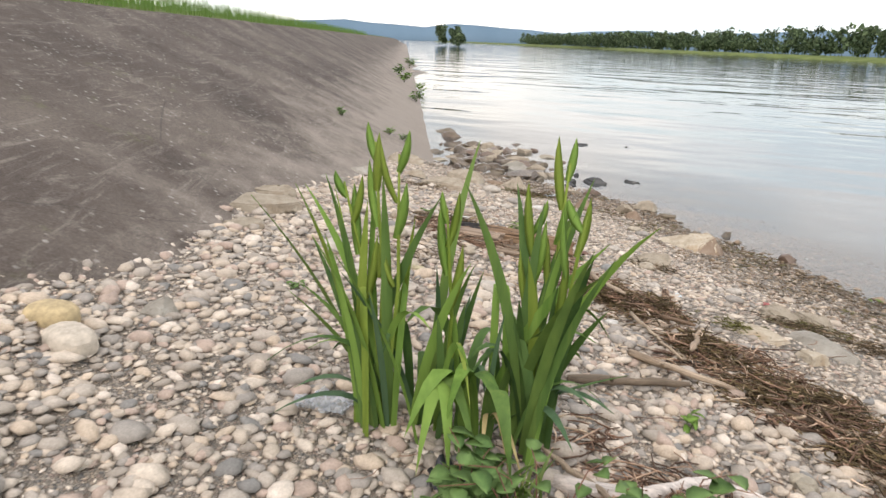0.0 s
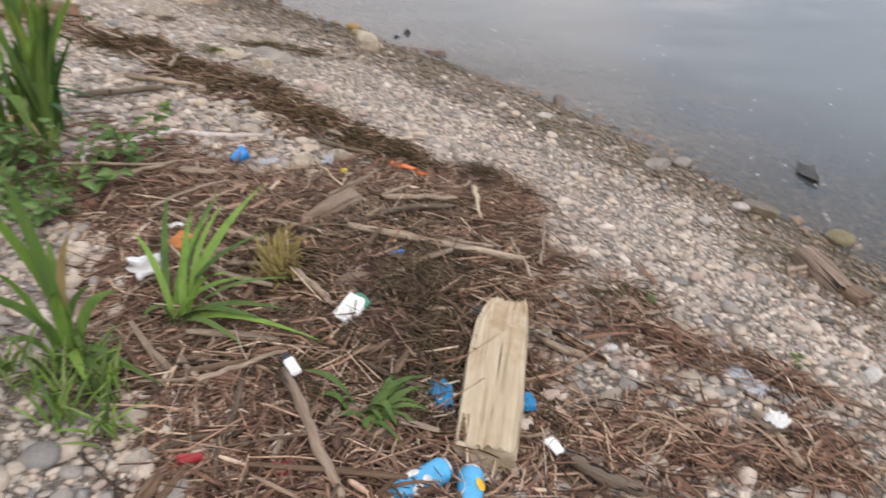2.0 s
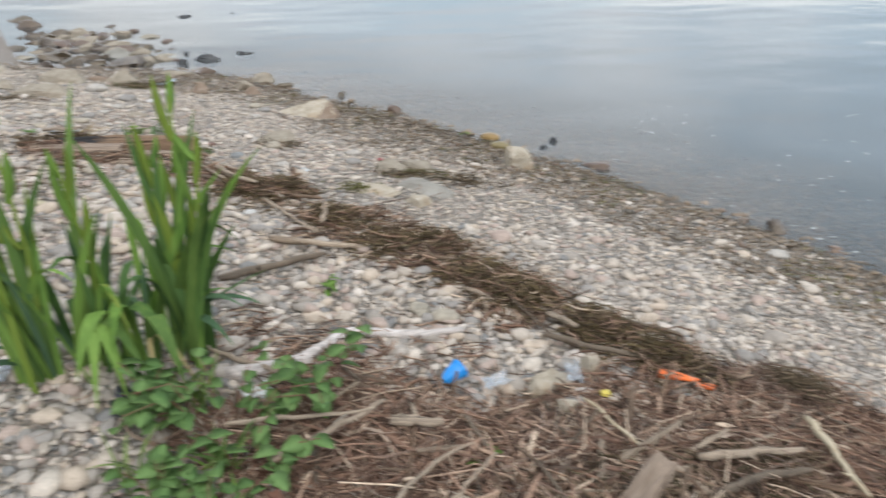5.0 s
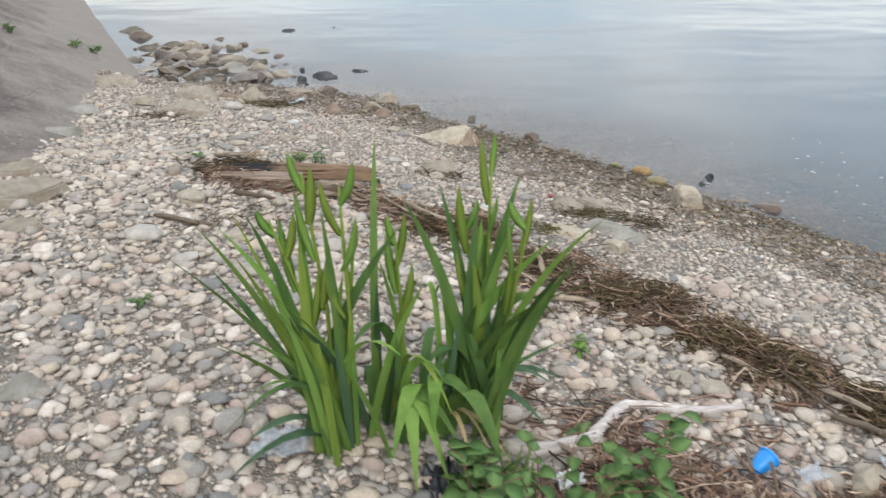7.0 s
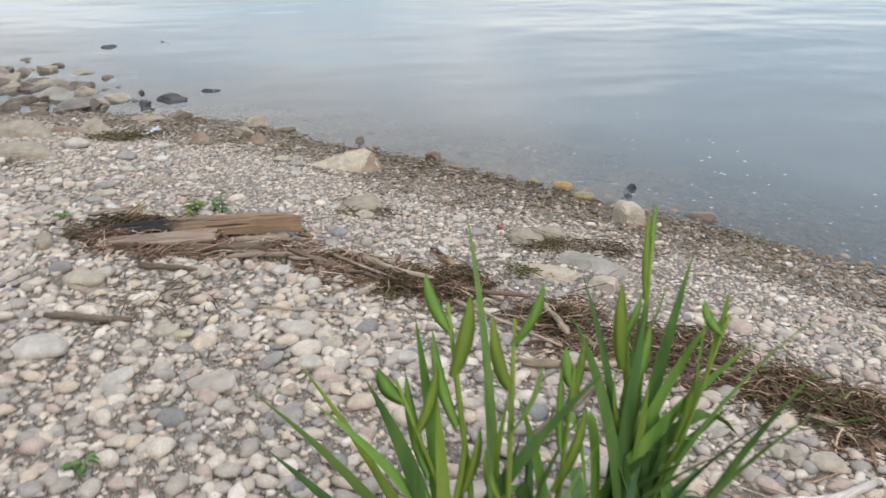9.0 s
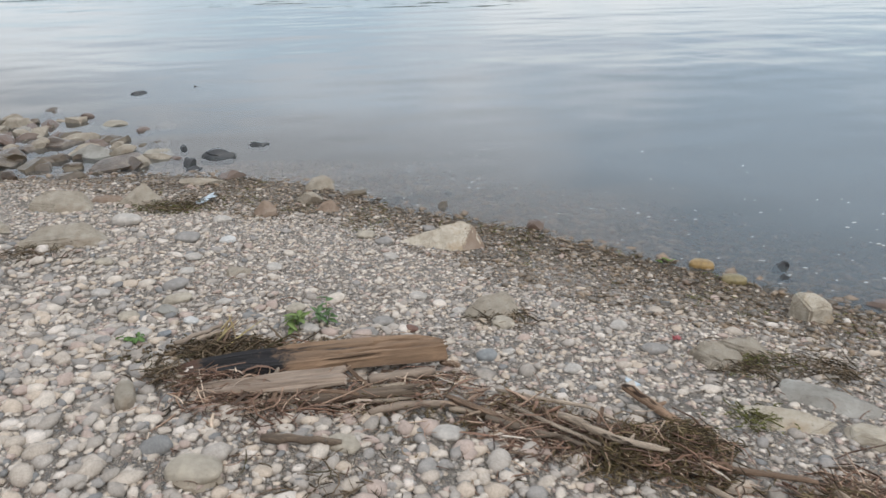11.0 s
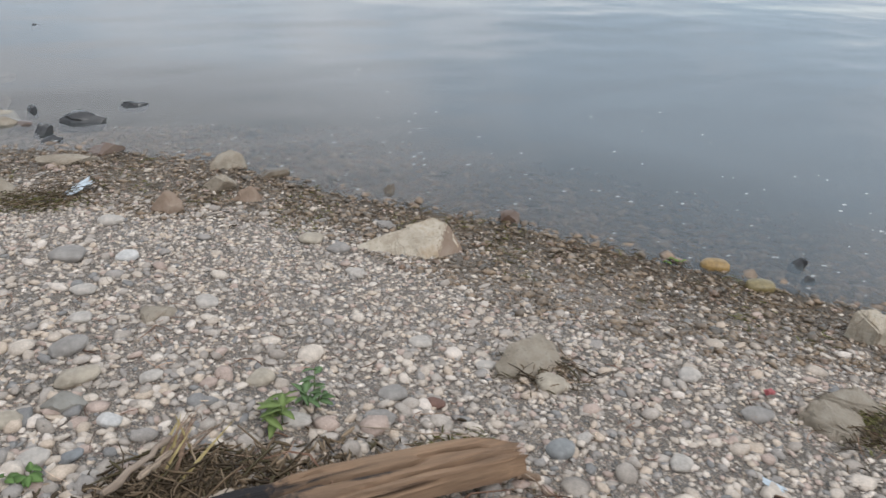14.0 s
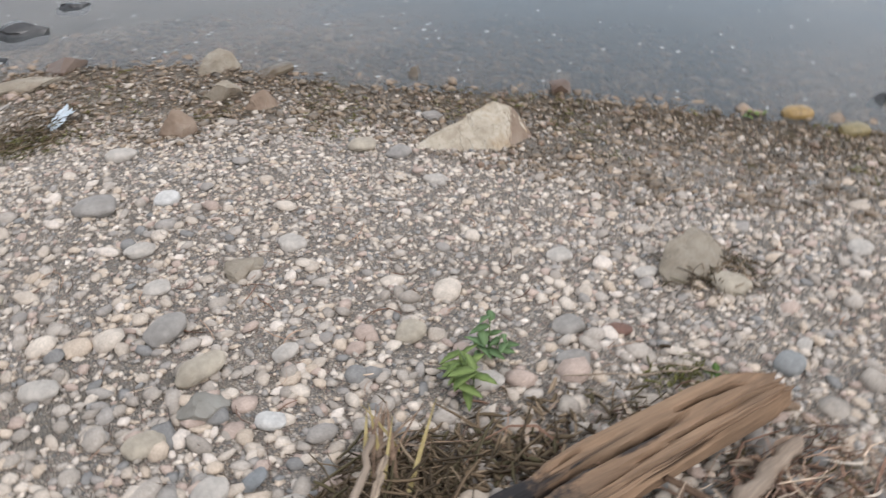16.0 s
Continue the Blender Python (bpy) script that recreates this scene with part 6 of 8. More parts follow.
for i, (x, y, z, s) in enumerate(((-6.72, 19.91, 0.05, 1.4), (-10.1, 25.2, 0.22, 1.7), (-11.7, 27.5, 0.37, 1.8), (-2.96, 10.86, 0.48, 0.5), (-2.62, 11.6, 0.22, 0.5), (-2.46, 11.77, 0.12, 0.5), (-18.3, 40.2, 0.23, 2.4), (-8.8, 24.0, 0.02, 1.3))):
    w = leafy("weed", x, y, 12, 0.20 * s, 0.24 * s, 0.07 * s, 0.04 * s, M_LIME if i % 3 == 1 else M_WEED, M_STEM, "green weeds growing from a joint in the concrete slope", 30 + i, 6)
    w.matrix_world = pose(x, y, WALL_RISE * wall_off(x, y) if wall_off(x, y) > 0 else 0.02)

moss = plant("dry_moss", 3.46, 2.90, "tuft of dry olive moss stems in the flotsam", lift=0.05)
for i in range(150):
    a, r = rnd.uniform(0, 6.28), rnd.uniform(0.02, 0.10)
    part("stem", tube_bm([(r * 0.3 * math.cos(a), 1.0 * r * math.sin(a), 0), (r * 0.6 * math.cos(a + 0.3), 1.5 * r * math.sin(a + 0.3), 0.06), (r * math.cos(a), 1.9 * r * math.sin(a), rnd.uniform(0.05, 0.14))], [0.003, 0.0045, 0.002], 4, 0.5, i), M_MOSS, moss)
reed = plant("dead_reeds", 0.84, 6.90, "bundle of dead brown reeds behind the charred log", lift=0.01)
for i in range(16):
    a = rnd.uniform(0.5, 1.3)
    add_blade(reed, "stem", (rnd.uniform(-0.10, 0.05), rnd.uniform(-0.12, 0.06), 0.01), (0.22 * math.cos(a) * rnd.uniform(0.2, 1), 0.17 * math.sin(a), rnd.uniform(0.04, 0.08)), 0.01, rnd.uniform(0.006, 0.012), M_STRAWWOOD if i % 3 else M_DRYLEAF, 600 + i)


# ---- litter ----
def crumple_bm(size, seed, amount=0.35, cuts=3):
    bm = bmesh.new()
    bmesh.ops.create_cube(bm, size=1.0)
    bmesh.ops.subdivide_edges(bm, edges=bm.edges, cuts=cuts, use_grid_fill=True)
    for v in bm.verts:
        n = noise.noise_vector(v.co * 2.3 + Vector((seed, seed * 2, 0)))
        v.co = Vector((v.co.x * size[0], v.co.y * size[1], v.co.z * size[2])) + Vector((n.x * size[0], n.y * size[1], n.z * size[2] * 1.3)) * amount
    return bm


def bit(name, x, y, size, turn, mtl, label, lift=0.0, seed=1, amount=0.3, tilt=(0, 0), cuts=3):
    ob = part(name, crumple_bm(size, seed, amount, cuts), mtl)
    ob.matrix_world = pose(x, y, floor_z(x, y) + lift + size[2] / 2, tilt[0], tilt[1], turn)
    return tagged(ob, label, "litter")


def sheet(name, x, y, size, turn, mtl, label, lift, seed, wave=0.35):
    """A crumpled piece of film or cloth with a little thickness."""
    bm = bmesh.new()
    bmesh.ops.create_grid(bm, x_segments=14, y_segments=14, size=0.5)
    for v in bm.verts:
        n = noise.noise(Vector((v.co.x * 5, v.co.y * 5, seed)))
        m = noise.noise(Vector((v.co.x * 3, v.co.y * 3, seed + 9)))
        v.co = Vector((v.co.x * size[0] * (1 + 0.5 * m), v.co.y * size[1] * (1 + 0.5 * n), abs(n + m * 0.6) * size[0] * wave + 0.003))
    g = bm.faces[:]
    bmesh.ops.solidify(bm, geom=g, thickness=0.0008)
    ob = part(name, smooth_all(bm), mtl)
    ob.matrix_world = pose(x, y, floor_z(x, y) + lift, 0, 0, turn)
    return tagged(ob, label, "litter")


cap = empty("plastic_cup", pose(3.19, 3.96, floor_z(3.19, 3.96) + 0.035, 0, 72, 35), "small bright blue plastic cup lying on the flotsam", "litter")
part("cup_shell", smooth_all(tube_bm([(0, 0, -0.045), (0, 0, -0.035), (0, 0, -0.005), (0, 0, 0.030), (0, 0, 0.036)], [0.010, 0.017, 0.026, 0.033, 0.032], 20, 0.02)), M_BLUE, cap)
part("cup_rim", smooth_all(tube_bm([(0, 0, 0.030), (0, 0, 0.033), (0, 0, 0.040)], [0.034, 0.036, 0.0345], 20, 0.0)), M_BLUE, cap)
shard = part("plastic_fragment", tube_bm([(-0.062, 0, 0), (-0.055, 0, 0), (-0.012, 0.002, 0.001), (0.045, -0.002, 0), (0.072, 0.004, 0)], [0.014, 0.024, 0.021, 0.011, 0.004], 10, 0.2, 4, 0.7), M_ORANGE)
shard.matrix_world = pose(3.96, 3.98, floor_z(3.96, 3.98) + 0.035, 0, 6, -12)
tagged(shard, "bright orange pointed plastic piece in the wrack line", "litter")
bit("plastic_fragment", 4.05, 3.95, (0.05, 0.02, 0.015), -25, M_ORANGE, "small orange plastic splinter in the wrack line", 0.015, 3, 0.35)
poly = bit("polystyrene_lump", 3.055, 2.80, (0.075, 0.052, 0.045), 20, M_WHITE, "lump of white polystyrene on dead reeds", 0.085, 5, 0.42, cuts=6)
poly.data.polygons.foreach_set("use_smooth", np.ones(len(poly.data.polygons), bool))
pack = empty("cardboard_pack", pose(3.70, 2.61, floor_z(3.70, 2.61) + 0.108, 12, -18, 35), "crumpled white and green cardboard pack", "litter")
part("box", crumple_bm((0.085, 0.056, 0.026), 4, 0.22, 4), M_PAPER, pack)
part("printed_flap", crumple_bm((0.03, 0.056, 0.008), 6, 0.2, 2), plain("green_print", (0.05, 0.22, 0.14), 0.6, 0.3), pack).location = (0.05, 0.0, -0.006)
lighter = empty("lighter", pose(3.545, 2.31, floor_z(3.545, 2.31) + 0.105, 14, 8, -62), "white plastic lighter with a black top", "litter")
lb = bmesh.new()
bmesh.ops.create_cube(lb, size=1.0)
bmesh.ops.scale(lb, vec=(0.062, 0.030, 0.014), verts=lb.verts)
bmesh.ops.bevel(lb, geom=lb.edges[:], offset=0.004, segments=2, affect="EDGES")
part("body", lb, M_WHITE, lighter)
lt = bmesh.new()
bmesh.ops.create_cube(lt, size=1.0)
bmesh.ops.scale(lt, vec=(0.022, 0.022, 0.011), verts=lt.verts)
bmesh.ops.bevel(lt, geom=lt.edges[:], offset=0.003, segments=2, affect="EDGES")
part("head", lt, M_BLACK, lighter, "black lighter head").location = (-0.040, 0, 0)
bit("plastic_fragment", 3.10, 3.06, (0.075, 0.06, 0.025), 60, M_RUST, "faded orange plastic scrap in dead reeds", 0.05, 8, 0.4)
bit("plastic_fragment", 3.24, 2.98, (0.05, 0.10, 0.02), 10, M_RUST, "rust-coloured scrap in dead reeds", 0.05, 9, 0.4)
bit("rag", 3.955, 2.27, (0.055, 0.12, 0.05), 8, M_BLUERAG, "crumpled blue rag beside the timber beam", 0.03, 10, 0.28, cuts=5)
bit("rag", 4.20, 2.24, (0.035, 0.04, 0.035), 0, M_BLUERAG, "knot of blue rag beside the timber beam", 0.05, 11, 0.3, cuts=4)
bit("rag", 4.12, 2.70, (0.035, 0.05, 0.03), 0, M_BLUERAG, "scrap of blue rag at the end of the beam", 0.05, 12, 0.3, cuts=4)
bit("plastic_fragment", 4.00, 2.22, (0.03, 0.02, 0.015), 0, M_RED, "red plastic scrap beside the beam", 0.03, 13)
bit("plastic_fragment", 3.88, 3.33, (0.03, 0.025, 0.02), 0, M_WHITE, "small white plastic scrap in dead reeds", 0.055, 14)
bit("paper_scrap", 4.245, 2.09, (0.036, 0.05, 0.006), 30, M_PAPER, "white paper scrap beside the beam", 0.05, 15, 0.08, (10, 15))
bit("plastic_fragment", 3.32, 2.02, (0.055, 0.02, 0.015), 10, M_RED, "red plastic shard on the pebbles", 0.03, 16)
bit("plastic_fragment", 3.54, 1.97, (0.04, 0.034, 0.022), 0, M_RED, "red plastic scrap in dead reeds", 0.05, 17)
bit("plastic_fragment", 2.72, 3.36, (0.03, 0.06, 0.02), 30, M_REDSTEM, "dull red plastic scrap under the bramble", 0.03, 18)
sheet("plastic_bag", 5.00, 2.44, (0.07, 0.14), 25, M_FILM, "torn clear plastic bag caught on the gravel", 0.02, 3, 0.5)
sheet("plastic_bag", 1.76, 3.88, (0.15, 0.12), 10, M_FILM, "cloudy clear plastic bag beside the iris", 0.02, 5, 0.35)
sheet("paper_scrap", 4.98, 2.22, (0.065, 0.055), 30, M_PAPER, "torn white paper on driftwood", 0.05, 7, 0.6)
sheet("film_scrap", 0.56, 9.74, (0.07, 0.20), -35, M_FOIL, "pale blue film caught on the wet gravel", 0.02, 9, 0.3)
sheet("film_scrap", 2.42, 6.30, (0.03, 0.07), 20, M_FOIL, "pale blue printed film on the pebbles", 0.02, 10, 0.25)
sheet("film_scrap", 3.33, 3.93, (0.09, 0.06), 20, M_FILM, "crumpled clear film beside the blue cap", 0.03, 12, 0.3)
sheet("film_scrap", 2.58, 3.82, (0.09, 0.06), 20, M_PAPER, "white paper scrap under the bramble", 0.03, 13, 0.5)
sheet("film_scrap", 3.60, 3.98, (0.05, 0.10), 0, M_FILM, "crumpled clear film in the wrack line", 0.03, 14, 0.8)
bit("plastic_fragment", 3.87, 2.97, (0.045, 0.020, 0.015), 10, M_BLUE, "small blue plastic scrap in dead reeds", 0.105, 22)
bit("plastic_fragment", 2.87, 6.72, (0.032, 0.022, 0.014), 0, plain("faded_red_plastic", (0.36, 0.10, 0.10), 0.6, 0.3), "small red plastic scrap on the pebbles", 0.015, 19, 0.45)
bit("plastic_fragment", 3.68, 3.86, (0.026, 0.018, 0.012), 0, plain("yellow_plastic", (0.62, 0.50, 0.10), 0.5), "dull yellow plastic scrap in the wrack line", 0.03, 20)
bit("plastic_fragment", 3.05, 3.20, (0.07, 0.025, 0.012), 20, M_PAPER, "white plastic strip in dead reeds", 0.05, 21)
sheet("plastic_sheet", 2.23, 3.76, (0.10, 0.13), 20, M_BLACK, "piece of black plastic sheet at the iris base", 0.01, 15, 0.7)


def drink_can(x, y, lift, turn, tilt, mtl, patch, label, half):
    """A half-litre can lying on its side, dented, with printed patches."""
    can = empty("drink_can", pose(x, y, floor_z(x, y) + lift, tilt, 90, turn), label, "can")
    r = 0.034
    part("body", smooth_all(tube_bm([(0, 0, -0.084), (0, 0, -0.075), (0, 0, -0.045), (0, 0, -0.01), (0, 0, 0.03), (0, 0, 0.068), (0, 0, 0.080)], [0.024, r, r * 0.99, r * 0.93, r * 0.97, r, 0.027], 24, 0.03, 3)), mtl, can)
    part("rim", tube_bm([(0, 0, 0.079), (0, 0, 0.084)], [0.028, 0.0275], 24, 0.0), M_METAL, can)
    part("base", tube_bm([(0, 0, -0.087), (0, 0, -0.0835)], [0.023, 0.0245], 24, 0.0), M_METAL, can)
    rp = random.Random(half)
    for q in range(8):
        a, z = rp.uniform(0, 6.28), rp.uniform(-0.055, 0.055)
        pb = bmesh.new()
        bmesh.ops.create_uvsphere(pb, u_segments=10, v_segments=6, radius=rp.uniform(0.010, 0.019))
        bmesh.ops.scale(pb, vec=(0.12, 1, 1), verts=pb.verts)
        pt = part("printed_spot", pb, patch if q % 2 else M_PAPER, can)
        pt.matrix_local = Matrix.Rotation(a, 4, "Z") @ Matrix.Translation((r * 0.95, 0, z))
    return can


drink_can(3.865, 1.945, 0.055, 30, 0, M_CANBLUE, M_METAL, "light blue drink can with silver and white print", 2)
drink_can(3.985, 1.90, 0.055, 80, 0, M_CANBLUE, M_YELLOW, "blue and yellow drink can among dead reeds", 4)

# ---- wrack: dead reeds and twigs washed up in bands ----
UPPER = np.array([(0.72, 6.50), (0.95, 6.44), (1.30, 6.36), (1.75, 6.25), (2.10, 5.96), (2.38, 5.70), (2.62, 5.38), (3.00, 5.16), (3.38, 4.83), (3.68, 4.38), (3.95, 4.18), (4.18, 3.96), (4.42, 3.82)])
FIELD = np.array([(2.36, 3.72), (2.60, 3.98), (2.85, 3.92), (3.30, 3.86), (3.80, 3.90), (4.30, 3.94), (4.62, 3.72), (4.52, 3.30), (4.42, 2.98), (4.34, 2.59), (4.28, 2.30), (4.38, 1.95), (4.55, 1.30), (3.70, 1.30),
                  (3.30, 1.75), (3.17, 2.16), (3.00, 2.43), (2.91, 2.70), (2.65, 3.36)])
LOWER = np.array([(4.45, 2.86), (4.83, 2.68), (4.97, 2.54), (5.12, 2.42), (5.35, 2.29), (5.60, 2.15), (5.95, 1.95)])
LOWEST = np.array([(4.42, 2.10), (4.70, 2.16), (4.90, 2.17), (5.05, 2.08), (5.35, 1.96), (5.70, 1.80)])


def inside(poly, x, y):
    hit = np.zeros(len(x), bool)
    for (ax, ay), (bx, by) in zip(poly, np.roll(poly, -1, axis=0)):
        c = (ay > y) != (by > y)
        with np.errstate(divide="ignore", invalid="ignore"):
            hit ^= c & (x < (bx - ax) * (y - ay) / (by - ay) + ax)
    return hit


def in_field(x, y):
    """Inside the thick litter, whose border wavers."""
    wx = 0.07 * np.sin(7.3 * y + 1.1) + 0.04 * np.sin(17 * y + 3 * x) + 0.02 * np.sin(41 * y)
    wy = 0.06 * np.sin(8.1 * x + 0.4) + 0.03 * np.sin(19 * x + 2) + 0.02 * np.sin(37 * x)
    return inside(FIELD, x + wx, y + wy)


def line_gap(line, x, y):
    p = np.stack([x, y], -1)
    best = np.full(len(p), 1e9)
    for a, b in zip(line[:-1], line[1:]):
        ab = b - a
        u = np.clip(((p - a) @ ab) / (ab @ ab), 0, 1)
        r = p - a - u[:, None] * ab
        best = np.minimum(best, np.hypot(r[:, 0], r[:, 1]))
    return best


def litter_depth(x, y):
    """How thick the washed-up litter lies, in metres."""
    d = np.zeros(len(x))
    d = np.maximum(d, 0.055 * np.clip(1 - line_gap(UPPER, x, y) / 0.30, 0, 1))
    ins = in_field(x, y)
    edge = line_gap(np.vstack([FIELD, FIELD[:1]]), x, y)
    heap = 1 + 0.9 * np.exp(-((x - 3.9) ** 2 + (y - 2.75) ** 2) / 0.12) + 0.35 * np.sin(5.1 * x + 2) * np.sin(4.3 * y)
    d = np.maximum(d, np.where(ins, 0.07 * heap * np.clip(edge / 0.35, 0.1, 1), 0))
    d = np.maximum(d, 0.03 * np.clip(1 - line_gap(LOWER, x, y) / 0.13, 0, 1))
    return np.maximum(d, 0.03 * np.clip(1 - line_gap(LOWEST, x, y) / 0.13, 0, 1))


def under_beam(x, y):
    """Where the beam or the log lies on the litter."""
    u = (x - 4.03) * 0.256 + (y - 1.985) * 0.967
    v = (x - 4.03) * 0.967 - (y - 1.985) * 0.256
    lu, lv = (x - 0.68) * 0.9974 - (y - 6.665) * 0.0723, (x - 0.68) * 0.0723 + (y - 6.665) * 0.9974
    return ((u > -0.03) & (u < 0.73) & (np.abs(v) < 0.10)) | ((lu > 0.02) & (lu < 1.05) & (np.abs(lv) < 0.105))


def straws(name, x, y, heading, spread_a, lo, hi, thick, material, label, seed, loft=1.0, curl=0.18, lift=0.0, steep=0.16):
    """Thin bent stems, three-sided, strewn at random over one another."""
    r = np.random.default_rng(seed)
    n = len(x)
    length = lo + (hi - lo) * r.random(n) ** 1.7
    length = np.where(under_beam(x, y), 0.02, length)
    a = heading + r.normal(0, spread_a, n)
    tilt = r.normal(0, steep, n)
    bend = r.normal(0, curl, n) * length
    rad = thick * r.uniform(0.5, 1.6, n)
    z0 = high(x, y) + r.random(n) * (litter_depth(x, y) * loft + lift) * np.where(under_beam(x, y), 0.1, 1.0) + rad
    d = np.stack([np.cos(a) * np.cos(tilt), np.sin(a) * np.cos(tilt), np.sin(tilt)], -1)
    side = np.stack([-np.sin(a), np.cos(a), 0 * a], -1)
    up = np.cross(d, side)
    c = np.stack([x, y, z0], -1)
    verts = np.zeros((n, 4, 3, 3))
    for i, u in enumerate((-0.5, -0.17, 0.17, 0.5)):
        p = c + d * (u * length)[:, None] + side * (bend * (1 - 4 * u * u))[:, None]
        rr = rad * (1.0 if abs(u) < 0.3 else 0.6)
        for j in range(3):
            t = 2 * np.pi * j / 3
            verts[:, i, j] = p + (side * np.cos(t) + up * np.sin(t)) * rr[:, None]
    ground_z = high(verts[..., 0].ravel(), verts[..., 1].ravel()).reshape(verts[..., 2].shape)
    verts[..., 2] = np.maximum(verts[..., 2], ground_z + 0.002)
    faces = []
    for i in range(3):
        for j in range(3):
            k2 = (j + 1) % 3
            faces.append(np.stack([np.arange(n) * 12 + q for q in (i * 3 + j, i * 3 + k2, i * 3 + 3 + k2, i * 3 + 3 + j)], -1))
    ob = raw(name, verts.reshape(-1, 3), np.concatenate(faces), material)
    return tagged(ob, label, "flotsam", kind="stuff")


def along_line(line, n, wide, seed):
    r = np.random.default_rng(seed)
    seg = np.hypot(*np.diff(line, axis=0).T)
    cum = np.concatenate([[0], np.cumsum(seg)])
    s = r.uniform(0, cum[-1], n)
    x, y = np.interp(s, cum, line[:, 0]), np.interp(s, cum, line[:, 1])
    i = np.clip(np.searchsorted(cum, s) - 1, 0, len(seg) - 1)
    t = np.diff(line, axis=0)[i]
    t = t / np.hypot(t[:, 0], t[:, 1])[:, None]
    clump = 0.7 + 0.85 * np.sin(s * 4.1 + 0.5) * np.sin(s * 1.7 + 1) + 0.25 * np.sin(s * 11)
    off = r.normal(0, 1, n) * wide * np.clip(clump, 0.3, 1.5) + 0.07 * np.sin(s * 3.3) + 0.05 * np.sin(s * 7.9 + 1)
    keep = r.random(n) < np.clip(0.15 + clump * 0.8, 0.12, 1)
    px, py = x - t[:, 1] * off, y + t[:, 0] * off
    keep &= r.random(n) < np.clip(0.55 + 0.9 * np.sin(9.3 * px + 4.1 * py) * np.sin(8.1 * py - 3.7 * px + 1) + 0.35 * np.sin(23 * px) * np.sin(21 * py), 0.10, 1)
    return px[keep], py[keep], np.arctan2(t[:, 1], t[:, 0])[keep]


def strips(name, x, y, heading, lo, hi, wide, material, label, seed, loft=1.0, lift=0.0):
    """Flat dead leaves and shreds of bark, creased along the middle, bent and twisted, strewn over one another."""
    r = np.random.default_rng(seed)
    ok = ~under_beam(x, y)
    x, y, heading = x[ok], y[ok], heading[ok]
    n = len(x)
    length = lo + (hi - lo) * r.random(n) ** 1.8
    w = wide * r.uniform(0.4, 1.25, n)
    tilt, bend = r.normal(0, 0.13, n), r.normal(0, 0.20, n) * length
    z0 = high(x, y) + litter_depth(x, y) * loft * r.uniform(0.45, 1.0, n) + lift + 0.004
    d = np.stack([np.cos(heading) * np.cos(tilt), np.sin(heading) * np.cos(tilt), np.sin(tilt)], -1)
    side = np.stack([-np.sin(heading), np.cos(heading), 0 * x], -1)
    up = np.cross(d, side)
    turn0, turn1 = r.normal(0, 0.5, n), r.normal(0, 0.8, n)
    sag = r.uniform(-0.10, 0.14, n) * length
    verts = np.zeros((n, 5, 3, 3))
    for i, u in enumerate((-0.5, -0.25, 0.0, 0.25, 0.5)):
        p = np.stack([x, y, z0], -1) + d * (u * length)[:, None] + side * (bend * (1 - 4 * u * u))[:, None] + up * (sag * (1 - 4 * u * u))[:, None]
        t = turn0 + turn1 * (u + 0.5)
        flatdir = side * np.cos(t)[:, None] + up * np.sin(t)[:, None]
        across = w * (0.45, 0.9, 1.0, 0.85, 0.25)[i] / 2
        nrm = up * np.cos(t)[:, None] - side * np.sin(t)[:, None]
        verts[:, i, 0], verts[:, i, 2] = p - flatdir * across[:, None], p + flatdir * across[:, None]
        verts[:, i, 1] = p + nrm * (0.25 * across)[:, None]
    low = high(verts[..., 0].ravel(), verts[..., 1].ravel()).reshape(verts[..., 2].shape)
    verts[..., 2] = np.maximum(verts[..., 2], low + 0.003)
    faces = [np.stack([np.arange(n) * 15 + q for q in (i * 3 + j, i * 3 + j + 1, i * 3 + 4 + j, i * 3 + 3 + j)], -1) for i in range(4) for j in range(2)]
    return tagged(raw(name, verts.reshape(-1, 3), np.concatenate(faces), material), label, "flotsam", kind="stuff")


r4 = np.random.default_rng(21)
fx, fy = r4.uniform(2.3, 4.8, 60000), r4.uniform(1.2, 4.1, 60000)
keep = in_field(fx, fy)
fx, fy = fx[keep][:12000], fy[keep][:12000]
straws("dead_reed_litter", fx, fy, r4.uniform(0, 6.28, len(fx)), 0.6, 0.04, 0.42, 0.0028, M_STRAW, "thick tangle of dead brown reeds and twigs washed up on the beach", 22)
bx, by = r4.uniform(3.2, 4.7, 12500), r4.uniform(1.3, 3.6, 12500)
keep = in_field(bx, by) & (np.hypot(bx - 3.95, by - 2.85) < 0.75)
straws("dark_reed_litter", bx[keep], by[keep], r4.uniform(0, 6.28, keep.sum()), 0.6, 0.05, 0.24, 0.0024, M_DARKSTRAW, "dark fibrous plant litter among dead reeds", 23, 1.15)
cx6, cy6 = r4.uniform(2.3, 4.8, 3000), r4.uniform(1.2, 4.1, 3000)
keep = in_field(cx6, cy6)
straws("driftwood_chips", cx6[keep], cy6[keep], r4.uniform(0, 6.28, keep.sum()), 0.6, 0.03, 0.17, 0.0065, M_STRAW, "bark and driftwood chips among dead reeds", 51, 1.1, 0.06)
lump_meshes = []
